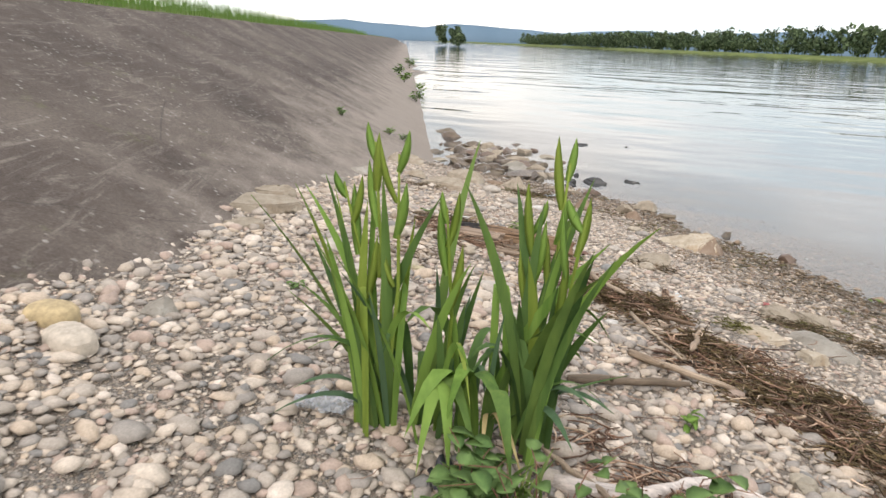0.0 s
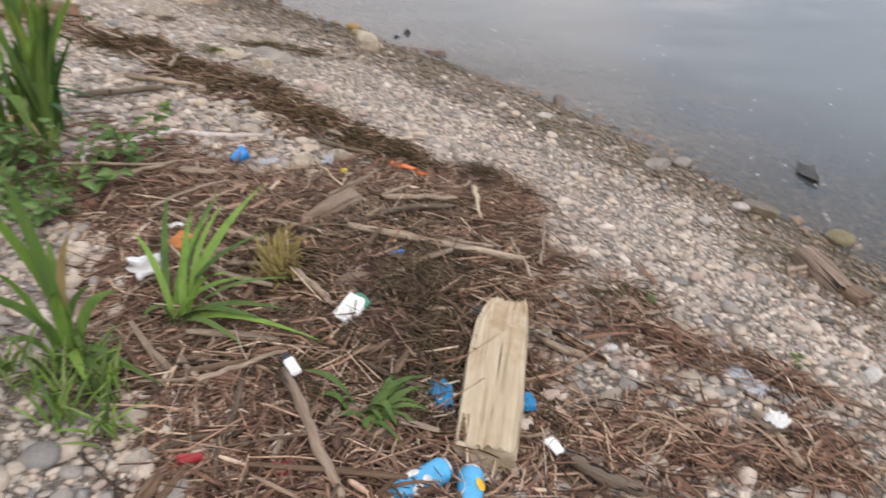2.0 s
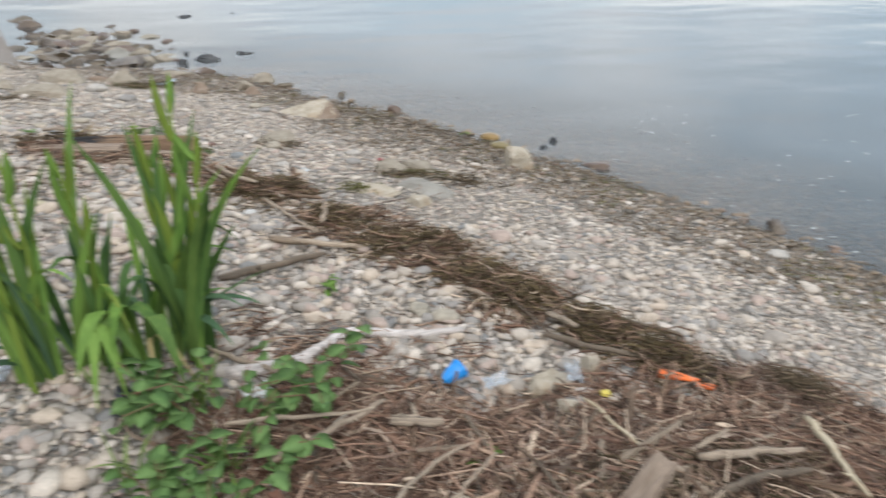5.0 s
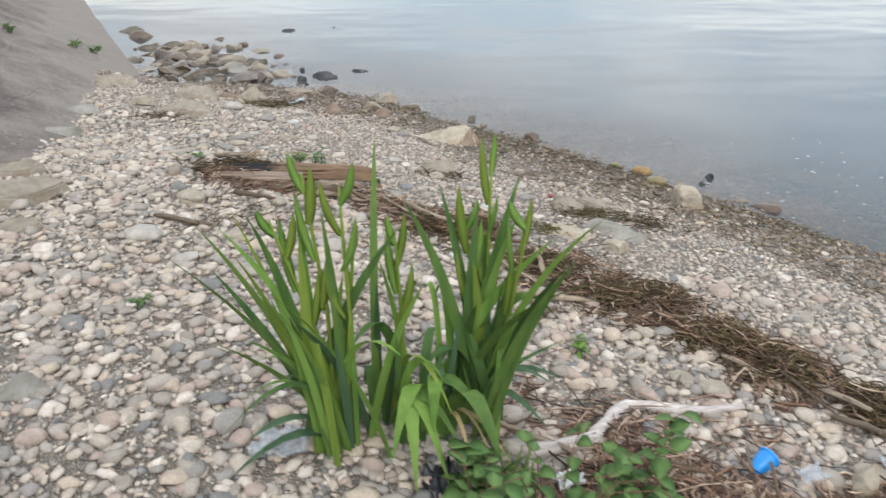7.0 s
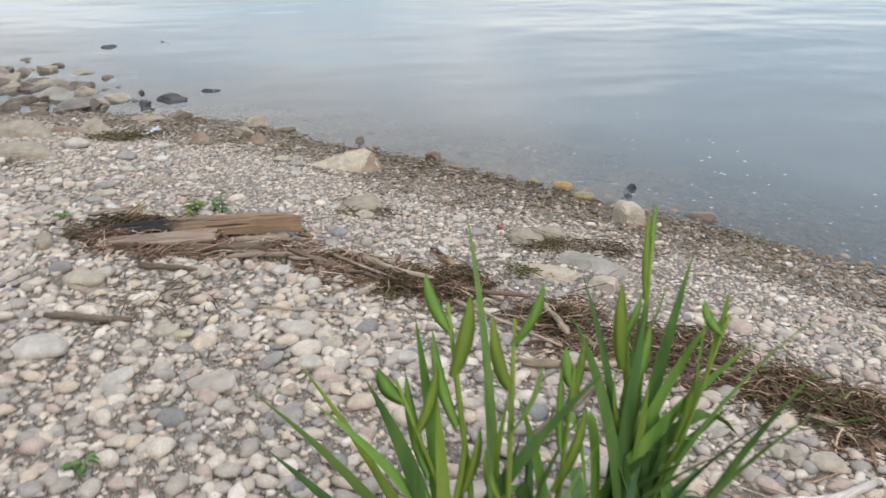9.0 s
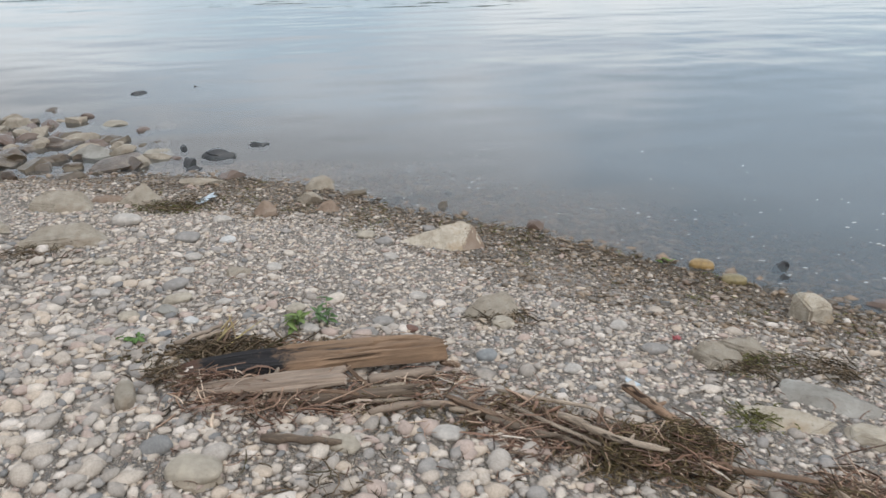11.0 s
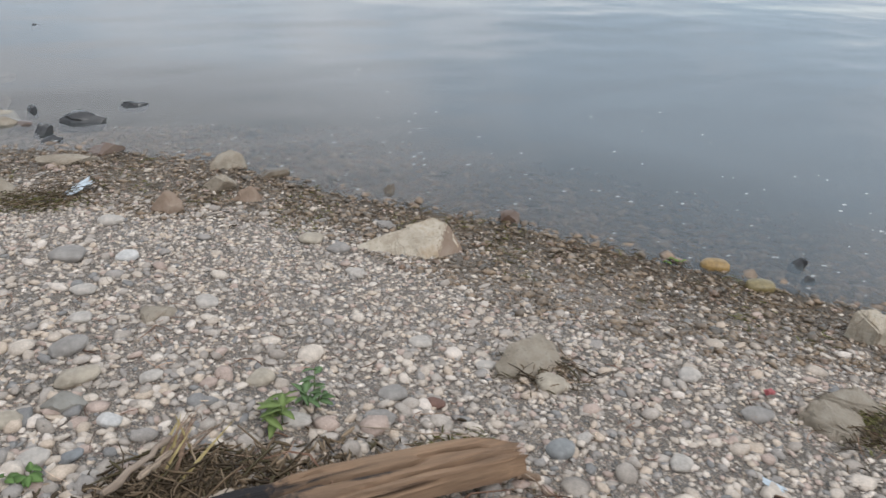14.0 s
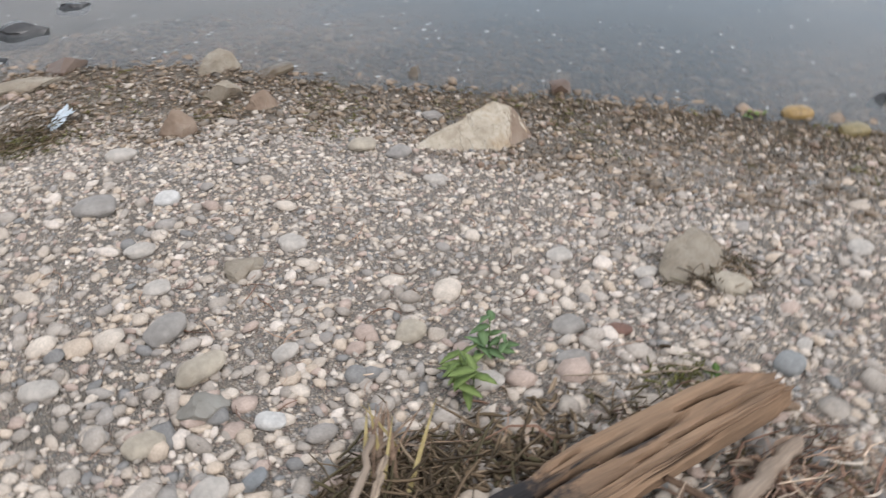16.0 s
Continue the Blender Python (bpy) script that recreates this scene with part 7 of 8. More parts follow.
for q in range(12):
    rq = random.Random(700 + q)
    pts = between([(-0.5, 0, 0), (-0.1, rq.uniform(-0.05, 0.05), 0), (0.2, rq.uniform(-0.03, 0.03), 0), (0.5, 0, 0)], 6, 0.004, q)
    rr = rq.uniform(0.035, 0.055)
    sb = tube_bm(pts, [rr * f for f in (0.75, 1, 0.97, 0.93, 0.9, 0.82, 0.6)], 6, 0.14, q, rq.uniform(0.45, 1.0))
    me = bpy.data.meshes.new("driftwood_stick")
    sb.to_mesh(me)
    sb.free()
    me.materials.append((M_DRIFT, M_BROWNWOOD, M_STRAWWOOD, M_STRAWWOOD)[q % 4])
    lump_meshes.append(me)
cx8, cy8 = r4.uniform(2.3, 4.8, 900), r4.uniform(1.4, 4.1, 900)
bu, bv = (cx8 - 4.03) * 0.256 + (cy8 - 1.985) * 0.967, (cx8 - 4.03) * 0.967 - (cy8 - 1.985) * 0.256
keep = in_field(cx8, cy8) & ~((bu > -0.22) & (bu < 0.92) & (np.abs(bv) < 0.24))
for ox, oy in ((3.055, 2.80), (3.70, 2.61), (3.545, 2.31), (4.40, 2.13)):
    keep &= np.hypot(cx8 - ox, cy8 - oy) > 0.2
cx8, cy8 = cx8[keep][:290], cy8[keep][:290]
cd8 = litter_depth(cx8, cy8)
for i in range(len(cx8)):
    ln = 0.08 + 0.36 * r4.random() ** 1.6
    fat = r4.uniform(0.12, 0.36 if cy8[i] < 3.1 else 0.24) * (0.6 + ln)
    ob = new("driftwood_stick", lump_meshes[i % 12])
    ob.matrix_world = pose(cx8[i], cy8[i], floor_z(cx8[i], cy8[i]) + cd8[i] * r4.uniform(0.7, 1.05) + 0.008, 0, r4.normal(0, 7), r4.uniform(0, 360)) @ Matrix.Diagonal((ln, fat, fat, 1))
    tagged(ob, ("bleached driftwood stick lying on dead reeds", "dark brown driftwood stick lying on dead reeds", "reddish-brown stick lying on dead reeds", "reddish-brown bark strip lying on dead reeds")[i % 4], "driftwood", "sticks in the flotsam")
cx7, cy7, ca7 = along_line(UPPER, 420, 0.12, 52)
straws("driftwood_chips", cx7, cy7, ca7, 0.7, 0.03, 0.16, 0.006, M_STRAW, "bark and driftwood chips along the wrack line", 53, 1.1, 0.06)
hx, hy, ha = along_line(UPPER, 230, 0.12, 60)
hx, hy, ha = hx[:56], hy[:56], ha[:56]
keep = ~under_beam(hx, hy)
hx, hy, ha = hx[keep], hy[keep], ha[keep]
hd = litter_depth(hx, hy)
for i in range(len(hx)):
    ln = 0.10 + 0.28 * r4.random() ** 1.5
    fat = r4.uniform(0.10, 0.34) * (0.6 + ln)
    ob = new("driftwood_stick", lump_meshes[i % 12])
    ob.matrix_world = pose(hx[i], hy[i], floor_z(hx[i], hy[i]) + hd[i] * r4.uniform(0.6, 1.0) + 0.012, 0, r4.normal(0, 6), math.degrees(ha[i]) + r4.normal(0, 40)) @ Matrix.Diagonal((ln, fat, fat, 1))
    tagged(ob, ("bleached driftwood stick in the wrack line", "dark brown driftwood stick in the wrack line", "reddish-brown stick in the wrack line", "reddish-brown bark strip in the wrack line")[i % 4], "driftwood", "sticks in the wrack line")
ux2, uy2, ua2 = along_line(UPPER, 7500, 0.125, 24)
for pick, mtl, words in ((slice(0, None, 2), M_DARKSTRAW, "dark line of dead weed along the beach"), (slice(1, None, 2), M_REDTWIG, "reddish-brown line of dead twigs along the beach")):
    straws("wrack_line_litter", ux2[pick], uy2[pick], ua2[pick], 1.2, 0.02, 0.16, 0.0022, mtl, words, 25)
ux3, uy3, ua3 = along_line(UPPER, 3400, 0.13, 26)
straws("wrack_line_reeds", ux3, uy3, ua3, 1.0, 0.05, 0.34, 0.0026, M_STRAW, "dead brown reeds along the wrack line", 27)
# dark straws laid low, to put shade into the gaps of the litter
dx2, dy2 = r4.uniform(2.3, 4.8, 12000), r4.uniform(1.2, 4.1, 12000)
keep = in_field(dx2, dy2)
straws("dark_litter_bed", dx2[keep], dy2[keep], r4.uniform(0, 6.28, keep.sum()), 0.6, 0.03, 0.12, 0.0035, M_DARKSTRAW, "low layer of dark straw darkening gaps between dead reeds", 55, 0.5)
BRANCHLINE = np.array([(2.35, 4.02), (2.8, 4.08), (3.25, 4.06), (3.6, 4.0), (3.95, 4.02)])
ex, ey, ea = along_line(BRANCHLINE, 1500, 0.11, 56)
straws("sparse_reed_litter", ex, ey, ea, 1.0, 0.03, 0.22, 0.0026, M_STRAW, "thin scatter of dead reeds over the pebbles", 57, 1.0, 0.18, 0.035)
lx, ly, la = along_line(LOWER, 2500, 0.085, 28)
lx2, ly2, la2 = along_line(LOWEST, 2900, 0.115, 29)
straws("lower_wrack_litter", np.r_[lx, lx2], np.r_[ly, ly2], np.r_[la, la2], 0.9, 0.03, 0.24, 0.0026, M_STRAW, "thin lines of dead reeds on the lower beach", 30, 1.0, 0.18, 0.02)
sx, sy = r4.uniform(-0.6, 6.4, 34000), r4.uniform(1.5, 10.6, 34000)
gap = shore_gap(sx, sy)
band = (gap > -0.05) & (gap < 1.0) & (r4.random(len(sx)) < 0.70 - 0.55 * gap) & (np.sin(3.1 * sx + 1.3 * sy) + 0.6 * np.sin(7 * sy - 2 * sx) > -0.3)
straws("waterline_weed", sx[band], sy[band], np.full(band.sum(), 2.2), 0.8, 0.02, 0.09, 0.0022, M_DARKSTRAW, "dark wet weed fragments along the waterline", 31, 1.0, 0.3, 0.022)
wx4, wy4 = r4.uniform(0.2, 3.4, 700), r4.uniform(3.0, 8.5, 700)
ok4 = (shore_gap(wx4, wy4) > 0.9) & (wall_off(wx4, wy4) < 0.6)
straws("stray_twigs", wx4[ok4], wy4[ok4], r4.uniform(0, 6.28, ok4.sum()), 0.6, 0.03, 0.12, 0.0016, M_STRAW, "stray twigs scattered over the pebbles", 32, 1.0, 0.18, 0.03)
for nm, cx, cy, sr, nn in (("weed_wisp", 1.15, 5.70, 0.26, 150), ("weed_wisp", 2.13, 7.10, 0.13, 200), ("weed_wisp", 3.05, 6.42, 0.16, 260), ("weed_wisp", 3.42, 6.32, 0.18, 240), ("weed_wisp", 0.35, 9.62, 0.22, 420), ("weed_wisp", 0.88, 6.86, 0.12, 260),
                           ("weed_wisp", 0.80, 6.88, 0.10, 160), ("weed_wisp", 0.66, 6.58, 0.09, 140), ("weed_wisp", 1.45, 6.73, 0.10, 70), ("weed_wisp", -0.30, 8.35, 0.20, 200), ("weed_wisp", 4.70, 2.92, 0.16, 160), ("weed_wisp", 3.00, 2.30, 0.12, 160)):
    qx, qy = r4.normal(cx, sr * 0.6, nn), r4.normal(cy, sr * 0.5, nn)
    straws(nm, qx, qy, r4.uniform(0, 6.28, nn), 0.5, 0.03, 0.12, 0.0021, M_DARKSTRAW, "wisp of dark dead weed on the pebbles", int(abs(cx) * 100 + cy * 10), 1.0, 0.12, 0.035)
qx, qy = np.r_[r4.normal(0.95, 0.14, 80), r4.normal(0.80, 0.07, 90)], np.r_[r4.normal(6.84, 0.05, 80), r4.normal(6.86, 0.07, 90)]
straws("log_side_litter", qx, qy, r4.normal(0.1, 0.9, len(qx)), 0.5, 0.04, 0.17, 0.0030, M_DARKSTRAW, "dead twigs and bark packed against the charred log", 58, 1.0, 0.08, 0.05)
qx, qy = r4.normal(0.92, 0.20, 700), r4.normal(6.81, 0.06, 700)
straws("log_side_mulch", qx, qy, r4.uniform(0, 6.28, 700), 0.5, 0.02, 0.07, 0.0045, M_DARKSTRAW, "dark plant mulch packed against the charred log", 59, 1.0, 0.05, 0.022)

r7 = np.random.default_rng(71)
px, py = r7.uniform(2.3, 4.8, 9000), r7.uniform(1.2, 4.1, 9000)
keep = in_field(px, py)
px, py = px[keep][:2300], py[keep][:2300]
strips("dead_leaf_litter", px, py, r7.uniform(0, 6.28, len(px)), 0.05, 0.24, 0.0095, M_DEADLEAF, "flat dead reed leaves and bark shreds on the flotsam", 72)
px, py, pa = along_line(UPPER, 1000, 0.15, 73)
strips("dead_leaf_litter", px, py, pa + r7.normal(0, 0.7, len(px)), 0.05, 0.24, 0.011, M_DEADLEAF, "flat dead reed leaves along the wrack line", 74)
px, py, pa = along_line(LOWER, 420, 0.09, 75)
qx, qy, qa = along_line(LOWEST, 520, 0.12, 76)
strips("dead_leaf_litter", np.r_[px, qx], np.r_[py, qy], np.r_[pa, qa] + r7.normal(0, 0.8, len(px) + len(qx)), 0.05, 0.24, 0.014, M_DEADLEAF, "flat dead reed leaves on the lower beach", 77, 1.0, 0.01)
px, py, pa = along_line(UPPER[2:], 6000, 0.12, 78)
straws("wrack_line_moss", px, py, pa, 1.6, 0.015, 0.065, 0.0020, M_OLIVE, "matted olive-brown water moss along the wrack line", 79, 1.15, 0.5)

# matted clumps along the wrack line, each a low mound of weed, moss and twigs
for cx, cy, sr in ((2.15, 5.80, 0.12), (2.40, 5.84, 0.11), (2.69, 5.38, 0.14), (2.96, 5.08, 0.17), (3.19, 5.14, 0.12), (3.34, 4.78, 0.15), (3.52, 4.58, 0.14), (3.78, 4.34, 0.11), (3.96, 4.12, 0.09)):
    for mtl, nn, hi, thick, words in ((M_OLIVE, 430, 0.08, 0.0024, "mound of matted olive-brown water moss in the wrack line"), (M_DARKSTRAW, 190, 0.16, 0.0024, "mound of dark dead weed in the wrack line"), (M_STRAW, 110, 0.20, 0.0026, "reddish-brown dead twigs on a mound of weed")):
        qx, qy = r7.normal(cx, sr * 0.62, nn), r7.normal(cy, sr * 0.5, nn)
        top = np.exp(-((qx - cx) ** 2 + (qy - cy) ** 2) / sr ** 2)
        for ring, lift in ((top > 0.55, 0.05), (top <= 0.55, 0.015)):
            straws("weed_mound", qx[ring], qy[ring], r7.uniform(0, 6.28, ring.sum()), 1.0, 0.02, hi, thick, mtl, words, int(cx * 100 + cy * 10 + nn + lift * 100), 1.0, 0.4, lift, 0.28)
# dark fibrous root mat heaped beside the beam, and a furry root at the end of the wrack line
for cx, cy, sr, nn, lift, words in ((3.90, 2.74, 0.18, 1300, 0.07, "matted dark fibrous roots heaped beside the beam"), (3.92, 2.48, 0.09, 450, 0.05, "matted dark fibrous roots heaped beside the beam"), (4.03, 3.02, 0.12, 700, 0.05, "matted dark fibrous roots heaped among dead reeds"),
                                    (4.34, 3.94, 0.09, 900, 0.06, "furry dark root clump at the end of the wrack line")):
    qx, qy = r7.normal(cx, sr * 0.7, nn), r7.normal(cy, sr * 0.7, nn)
    top = np.exp(-((qx - cx) ** 2 + (qy - cy) ** 2) / sr ** 2)
    core = top > 0.6
    for ring, up, mtl in ((core, lift, M_DARKSTRAW), (~core & (qx > cx), lift * 0.35, M_DARKSTRAW), (~core & (qx <= cx), lift * 0.35, M_REDTWIG)):
        straws("root_mat", qx[ring], qy[ring], r7.uniform(0, 6.28, ring.sum()), 0.5, 0.05, 0.17, 0.0015, mtl, words, int(cx * 100 + nn + up * 1000), 1.0, 0.3, up, 0.5)
# fine reddish twigs over the thick litter
px, py = r7.uniform(2.3, 4.8, 16000), r7.uniform(1.2, 4.1, 16000)
keep = in_field(px, py) & (r7.random(16000) < np.where(py > 3.0, 1.0, 0.45))
straws("fine_twig_litter", px[keep], py[keep], r7.uniform(0, 6.28, keep.sum()), 0.6, 0.05, 0.30, 0.0017, M_REDTWIG, "fine reddish-brown twigs strewn over dead reeds", 82, 1.15, 0.14, 0.0, 0.24)

gx7, gy7 = r7.uniform(0.0, 6.4, 16000), r7.uniform(3.0, 10.4, 16000)
gap = shore_gap(gx7, gy7)
band = (gap > 0.0) & (gap < 0.75) & (np.sin(4.3 * gx7 + 2.1 * gy7) * np.sin(3.1 * gy7 - 1.7 * gx7 + 1) + 0.5 * np.sin(9 * gx7 - 5 * gy7) > 0.25)
straws("waterline_moss", gx7[band], gy7[band], np.full(band.sum(), 2.2), 1.4, 0.015, 0.055, 0.0022, M_GREENMOSS, "patches of olive-green moss on the waterline gravel", 80, 1.0, 0.4, 0.018)
qx, qy = r7.uniform(0.70, 1.80, 420), r7.normal(6.40, 0.11, 420)
straws("log_front_litter", qx, qy, r7.normal(0.0, 0.6, 420), 0.6, 0.03, 0.13, 0.0019, M_STRAW, "brown dead reeds and twigs strewn before the charred log", 84, 1.0, 0.15, 0.02)
qx, qy = r7.uniform(0.80, 1.80, 45), r7.normal(6.38, 0.10, 45)
strips("dead_leaf_litter", qx, qy, r7.normal(0.0, 0.5, 45), 0.05, 0.16, 0.011, M_DEADLEAF, "flat splinters and dead leaves before the charred log", 85, 1.0, 0.01)
for cx, cy, sr, nn in ((3.08, 6.46, 0.14, 240), (2.76, 5.98, 0.10, 160), (0.30, 9.55, 0.25, 300), (1.66, 6.80, 0.08, 90)):
    qx, qy = r7.normal(cx, sr * 0.7, nn), r7.normal(cy, sr * 0.4, nn)
    straws("moss_patch", qx, qy, r7.uniform(0, 6.28, nn), 0.5, 0.015, 0.06, 0.0022, M_GREENMOSS, "patch of olive-green moss against the stones", int(cx * 100 + cy), 1.0, 0.3, 0.03)

# ---- floating fluff on the water ----
qx, qy = r4.uniform(-1, 9.5, 9000), r4.uniform(2, 16, 9000)
gap = shore_gap(qx, qy)
ok = (gap < -0.1) & (gap > -4.5) & (r4.random(len(qx)) < np.clip(1.0 + gap / 3.5, 0, 1) ** 1.5 * 0.36)
qx, qy = qx[ok], qy[ok]
nq = len(qx)
qa, qs = r4.uniform(0, 6.28, nq), r4.uniform(0.004, 0.012, nq)
fv = np.zeros((nq, 7, 3))
fv[:, 6] = np.stack([qx, qy, 0 * qx + 0.006], -1)
for j in range(6):
    t = qa + j * np.pi / 3
    rr = qs * r4.uniform(0.6, 1.4, nq)
    fv[:, j] = np.stack([qx + np.cos(t) * rr * 1.6, qy + np.sin(t) * rr, 0 * qx + 0.001], -1)
ff = np.concatenate([np.stack([np.arange(nq) * 7 + q for q in (j, (j + 1) % 6, 6)], -1) for j in range(6)])
tagged(raw("floating_fluff", fv.reshape(-1, 3), ff, M_FLUFF), "white specks of seed fluff floating on the water", "fluff", kind="stuff")

# ---- pebbles ----
ib = bmesh.new()
bmesh.ops.create_icosphere(ib, subdivisions=1, radius=1.0)
ib.verts.ensure_lookup_table()
SMALL_V, SMALL_F = np.array([v.co[:] for v in ib.verts]), np.array([[v.index for v in f.verts] for f in ib.faces])
ib.free()
OCT_V = np.array([(1, 0, 0), (-1, 0, 0), (0, 1, 0), (0, -1, 0), (0, 0, 1), (0, 0, -1)], float)
oct_f = [(0, 2, 4), (2, 1, 4), (1, 3, 4), (3, 0, 4), (2, 0, 5), (1, 2, 5), (3, 1, 5), (0, 3, 5)]
mids, MID_F, vs = {}, [], [tuple(v) for v in OCT_V]
for f in oct_f:
    m3 = []
    for a, b in ((f[0], f[1]), (f[1], f[2]), (f[2], f[0])):
        key = (min(a, b), max(a, b))
        if key not in mids:
            p = (OCT_V[a] + OCT_V[b])
            mids[key] = len(vs)
            vs.append(tuple(p / np.linalg.norm(p)))
        m3.append(mids[key])
    MID_F += [(f[0], m3[0], m3[2]), (f[1], m3[1], m3[0]), (f[2], m3[2], m3[1]), tuple(m3)]
MID_V, MID_F = np.array(vs), np.array(MID_F)
HEX_V = np.array([(math.cos(q * math.pi / 3), math.sin(q * math.pi / 3), 0.25 * (-1) ** q) for q in range(6)] + [(0, 0, 0.95), (0, 0, -0.95)])
HEX_F = np.array([(q, (q + 1) % 6, 6) for q in range(6)] + [((q + 1) % 6, q, 7) for q in range(6)])


def pebbles(name, x, y, half, base_v, base_f, material, label, seed, flat=(0.24, 0.48), bury=0.3, floor=None):
    r = np.random.default_rng(seed)
    n, m = len(x), len(base_v)
    jit = 1 + r.uniform(-0.22, 0.22, (n, m, 1))
    v = base_v[None] * jit
    p = r.uniform(0.52, 0.95, n)
    v = np.sign(v) * np.abs(v) ** (0.80 + 0.25 * r.random((n, 1, 1)))
    v = v * np.stack([half, half * p, half * r.uniform(*flat, n)], -1)[:, None]
    hgt = np.abs(v[:, :, 2]).max(1)
    ax, ay, az = r.normal(0, 0.18, n), r.normal(0, 0.18, n), r.uniform(0, 6.28, n)
    vy = v[..., 1] * np.cos(ax)[:, None] - v[..., 2] * np.sin(ax)[:, None]
    vz = v[..., 1] * np.sin(ax)[:, None] + v[..., 2] * np.cos(ax)[:, None]
    vx = v[..., 0] * np.cos(ay)[:, None] + vz * np.sin(ay)[:, None]
    vz = -v[..., 0] * np.sin(ay)[:, None] + vz * np.cos(ay)[:, None]
    wx5 = vx * np.cos(az)[:, None] - vy * np.sin(az)[:, None] + x[:, None]
    wy5 = vx * np.sin(az)[:, None] + vy * np.cos(az)[:, None] + y[:, None]
    z0 = high(x, y) + hgt * (1 - 2 * bury * r.random(n) ** 0.7) * 0.75
    out = np.stack([wx5, wy5, vz + z0[:, None]], -1).reshape(-1, 3)
    f = (base_f[None] + (np.arange(n) * m)[:, None, None]).reshape(-1, 3)
    me = bpy.data.meshes.new(name)
    me.vertices.add(len(out))
    me.vertices.foreach_set("co", out.ravel().astype(np.float32))
    me.loops.add(len(f) * 3)
    me.loops.foreach_set("vertex_index", f.ravel().astype(np.int32))
    me.polygons.add(len(f))
    me.polygons.foreach_set("loop_start", np.arange(0, len(f) * 3, 3, dtype=np.int32))
    me.polygons.foreach_set("use_smooth", np.ones(len(f), bool))
    me.update(calc_edges=True)
    me.materials.append(material)
    ob = new(name, me)
    return tagged(ob, label, "pebbles", kind="stuff")


def strew(n, seed):
    r = np.random.default_rng(seed)
    x, y = r.uniform(-2.4, 7.6, n), r.uniform(1.0, 11.6, n)
    s, w = shore_gap(x, y), wall_off(x, y)
    ok5 = (s > -2.2) & (WALL_RISE * w < high(x, y) + 0.02) & (r.random(n) > 8.5 * litter_depth(x, y))
    return x[ok5], y[ok5], s[ok5], r


# coarse stones of the upper beach
x, y, s, r = strew(135000, 41)
coarse = np.clip((s - np.where(y < 5.5, 0.45, 1.15)) / np.where(y < 5.5, 1.2, 1.7) + 0.25 * np.sin(2.2 * x + 0.8 * y) * np.sin(1.7 * y - 0.6 * x), 0.12, 1) * np.where(y > 7.5, 0.75, 1.0)
ok = (r.random(len(x)) < coarse) & (s > 0.3)
x, y, s = x[ok], y[ok], s[ok]
half = np.clip(0.0152 * np.exp(r.normal(0, 0.46, len(x))), 0.007, 0.048) * np.where(s > 2.2, 1.08, 0.92)
big = half > 0.0175
pebbles("river_pebbles", x[big], y[big], half[big], MID_V, MID_F, M_PEBBLE, "rounded grey, tan and white river pebbles", 42)
pebbles("small_river_pebbles", x[~big], y[~big], half[~big], SMALL_V, SMALL_F, M_PEBBLE, "small rounded grey, tan and white river pebbles", 52, (0.24, 0.48), 0.42)
# fine gravel over the whole beach
x, y, s, r = strew(235000, 43)
ok = ((s > 0.80 + 0.3 * np.sin(2.3 * x + 1.1 * y) * np.sin(1.9 * y)) | ((s > 0.04) & (r.random(len(x)) < 0.10 + 0.2 * np.clip(s, 0, 1)))) & (r.random(len(x)) < np.clip(1.5 - 0.4 * s, 0.35, 1))
x, y, s = x[ok], y[ok], s[ok]
half = np.clip(0.0118 * np.exp(r.normal(0, 0.36, len(x))), 0.006, 0.024)
pebbles("fine_gravel", x, y, half, HEX_V, HEX_F, M_GRAVEL, "fine grey and white river gravel", 44, (0.24, 0.48), 0.62)
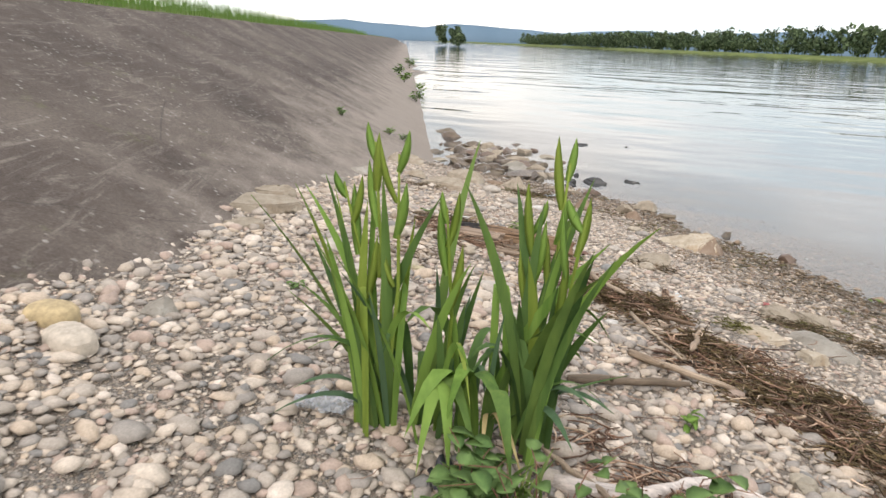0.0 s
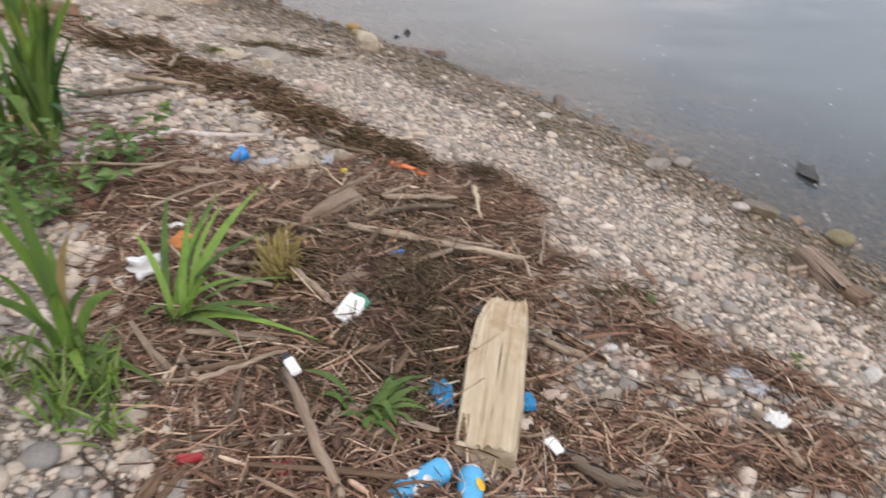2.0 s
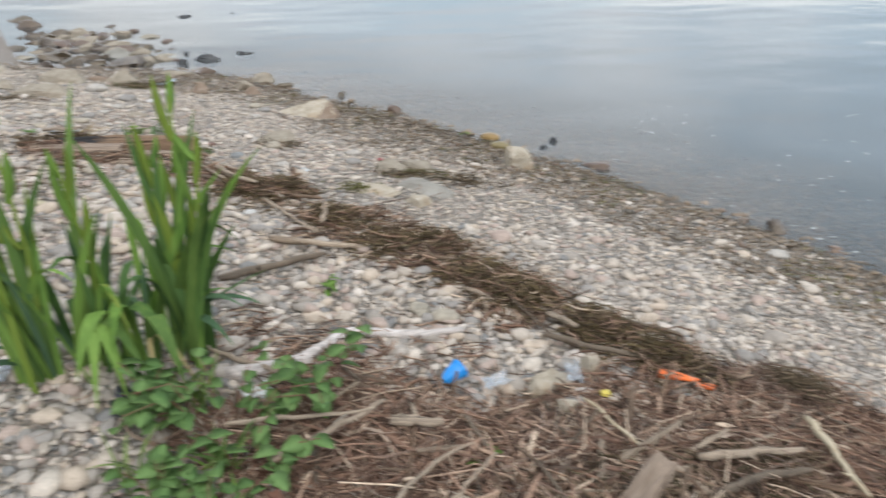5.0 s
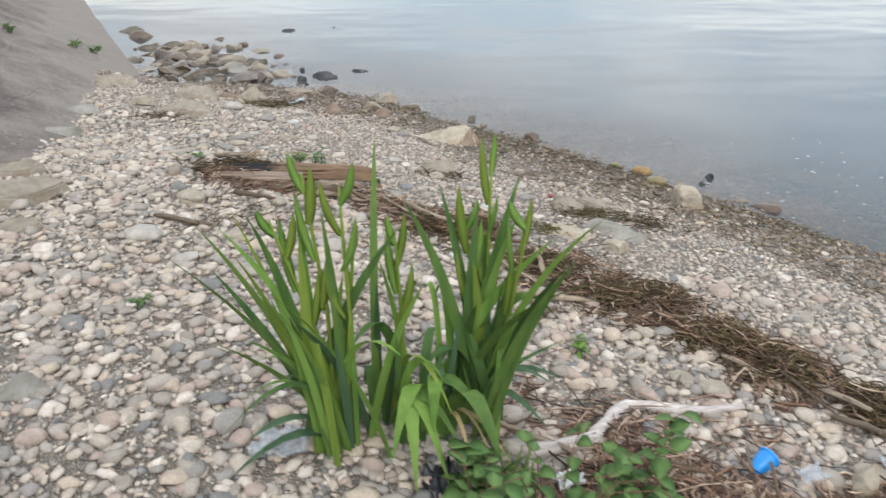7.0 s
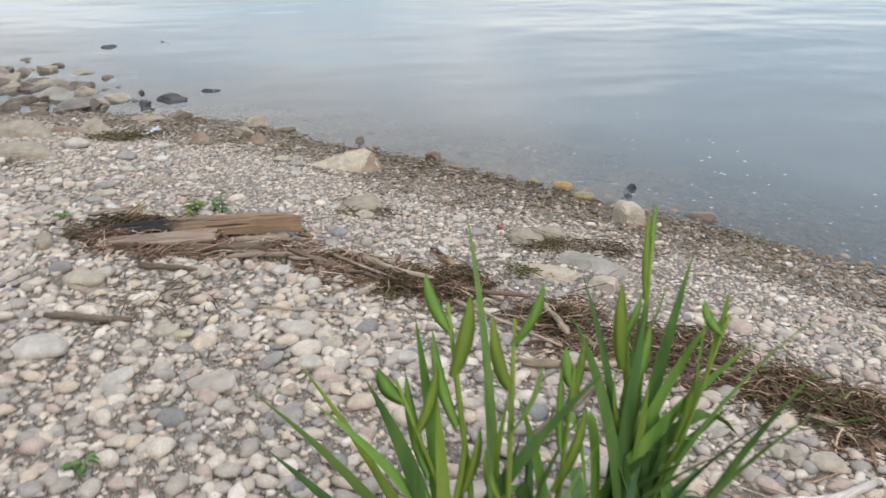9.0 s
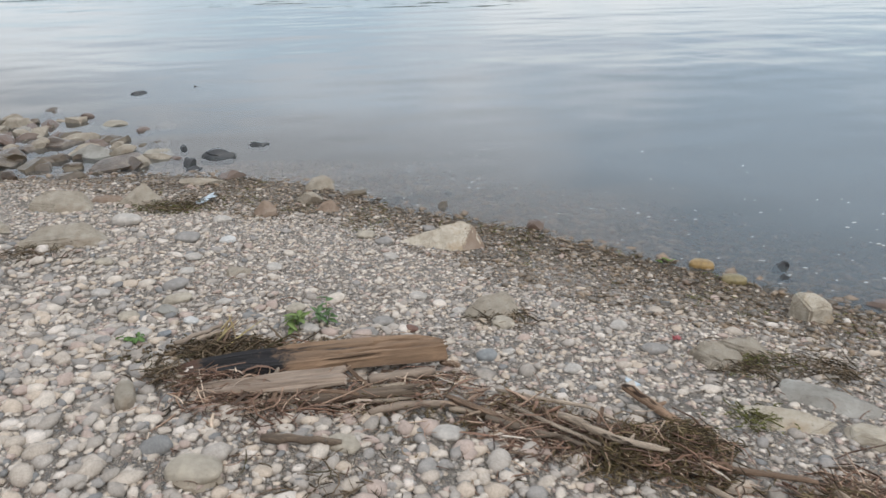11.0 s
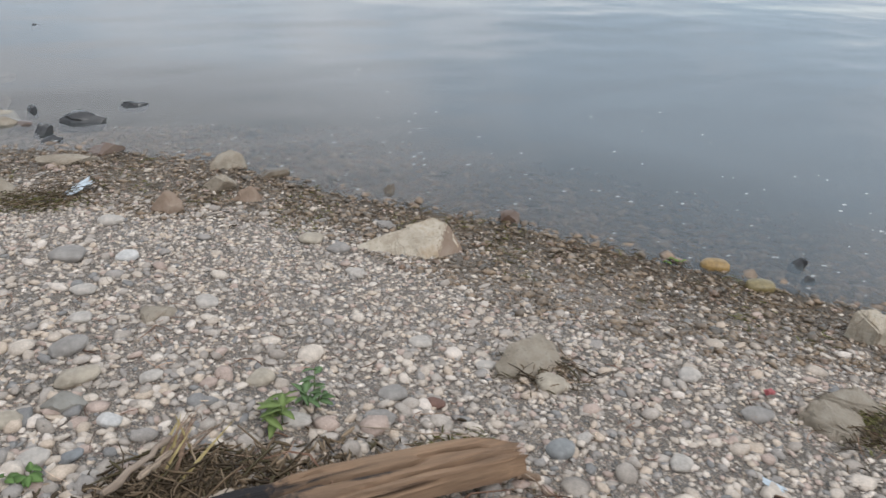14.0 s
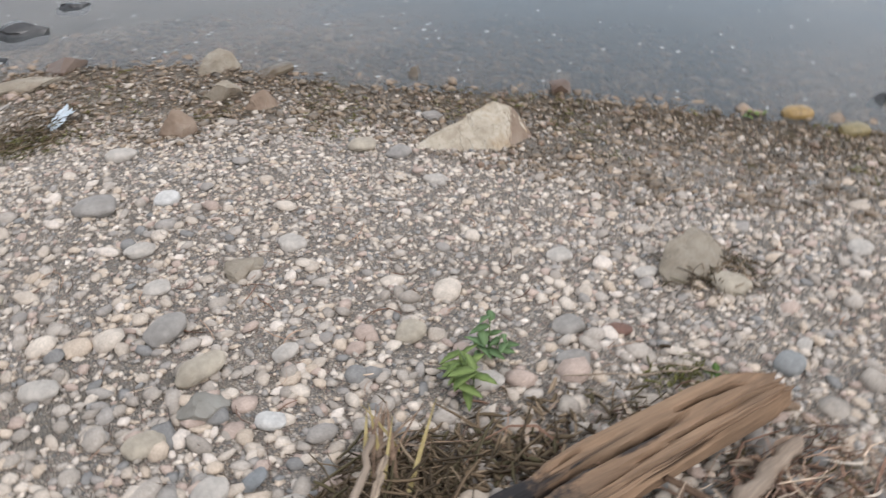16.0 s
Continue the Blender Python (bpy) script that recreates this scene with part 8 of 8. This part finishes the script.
# wet gravel along and under the waterline
x, y, s, r = strew(115000, 45)
ok = (s <= 0.93 + 0.3 * np.sin(2.3 * x + 1.1 * y) * np.sin(1.9 * y)) & (r.random(len(x)) < np.clip(1 + 0.5 * s, 0, 1))
x, y, s = x[ok], y[ok], s[ok]
half = np.clip(0.0130 * np.exp(r.normal(0, 0.48, len(x))), 0.006, 0.038)
dry = s > -0.06
pebbles("wet_gravel", x[dry], y[dry], half[dry], HEX_V, HEX_F, M_WETPEB, "dark wet gravel along the waterline", 46)
pebbles("river_bed_gravel", x[~dry], y[~dry], half[~dry] * 1.5, HEX_V, HEX_F, M_BEDPEB, "brown gravel under the shallow water", 48)

# looser stones on the beach behind the start of the walk
r = np.random.default_rng(49)
x, y = r.uniform(1.0, 8.0, 26000), r.uniform(-4.5, 1.05, 26000)
s, w = shore_gap(x, y), wall_off(x, y)
ok = (s > 0.1) & (WALL_RISE * w < high(x, y) + 0.02) & (r.random(len(x)) < np.clip(0.45 + 0.12 * y, 0, 1) + 0.2)
x, y = x[ok], y[ok]
pebbles("loose_river_pebbles", x, y, np.clip(0.024 * np.exp(r.normal(0, 0.4, len(x))), 0.012, 0.05), HEX_V, HEX_F, M_PEBBLE, "loose grey river pebbles on the beach", 50)

# larger cobbles, one by one
cob_meshes = []
for q in range(8):
    rq = random.Random(200 + q)
    cb = bmesh.new()
    bmesh.ops.create_icosphere(cb, subdivisions=2, radius=1.0)
    for v in cb.verts:
        v.co *= 1 + 0.14 * noise.noise(v.co * 1.1 + Vector((q * 5.0, 0, 0)))
        v.co = Vector((v.co.x, v.co.y * rq.uniform(0.68, 0.72) * (1 + 0.2 * (q % 3 == 0)), v.co.z * (0.42 + 0.05 * (q % 4))))
    smooth_all(cb)
    me = bpy.data.meshes.new("cobble")
    cb.to_mesh(me)
    cb.free()
    me.materials.append(M_COBBLE)
    cob_meshes.append(me)
x, y, s, r = strew(9000, 47)
ok = (s > 1.3) & (r.random(len(x)) < np.clip((s - 1.2) / 2.0, 0.1, 1))
x, y = x[ok][:300], y[ok][:300]
for i in range(len(x)):
    h = float(np.clip(0.036 * math.exp(r.normal(0, 0.25)), 0.024, 0.060))
    ob = new("cobble", cob_meshes[i % 8])
    ob.parent = ground
    ob.matrix_local = pose(x[i], y[i], floor_z(x[i], y[i]) + h * 0.22, r.normal(0, 9), r.normal(0, 9), r.uniform(0, 360)) @ Matrix.Diagonal((h, h, h, 1))
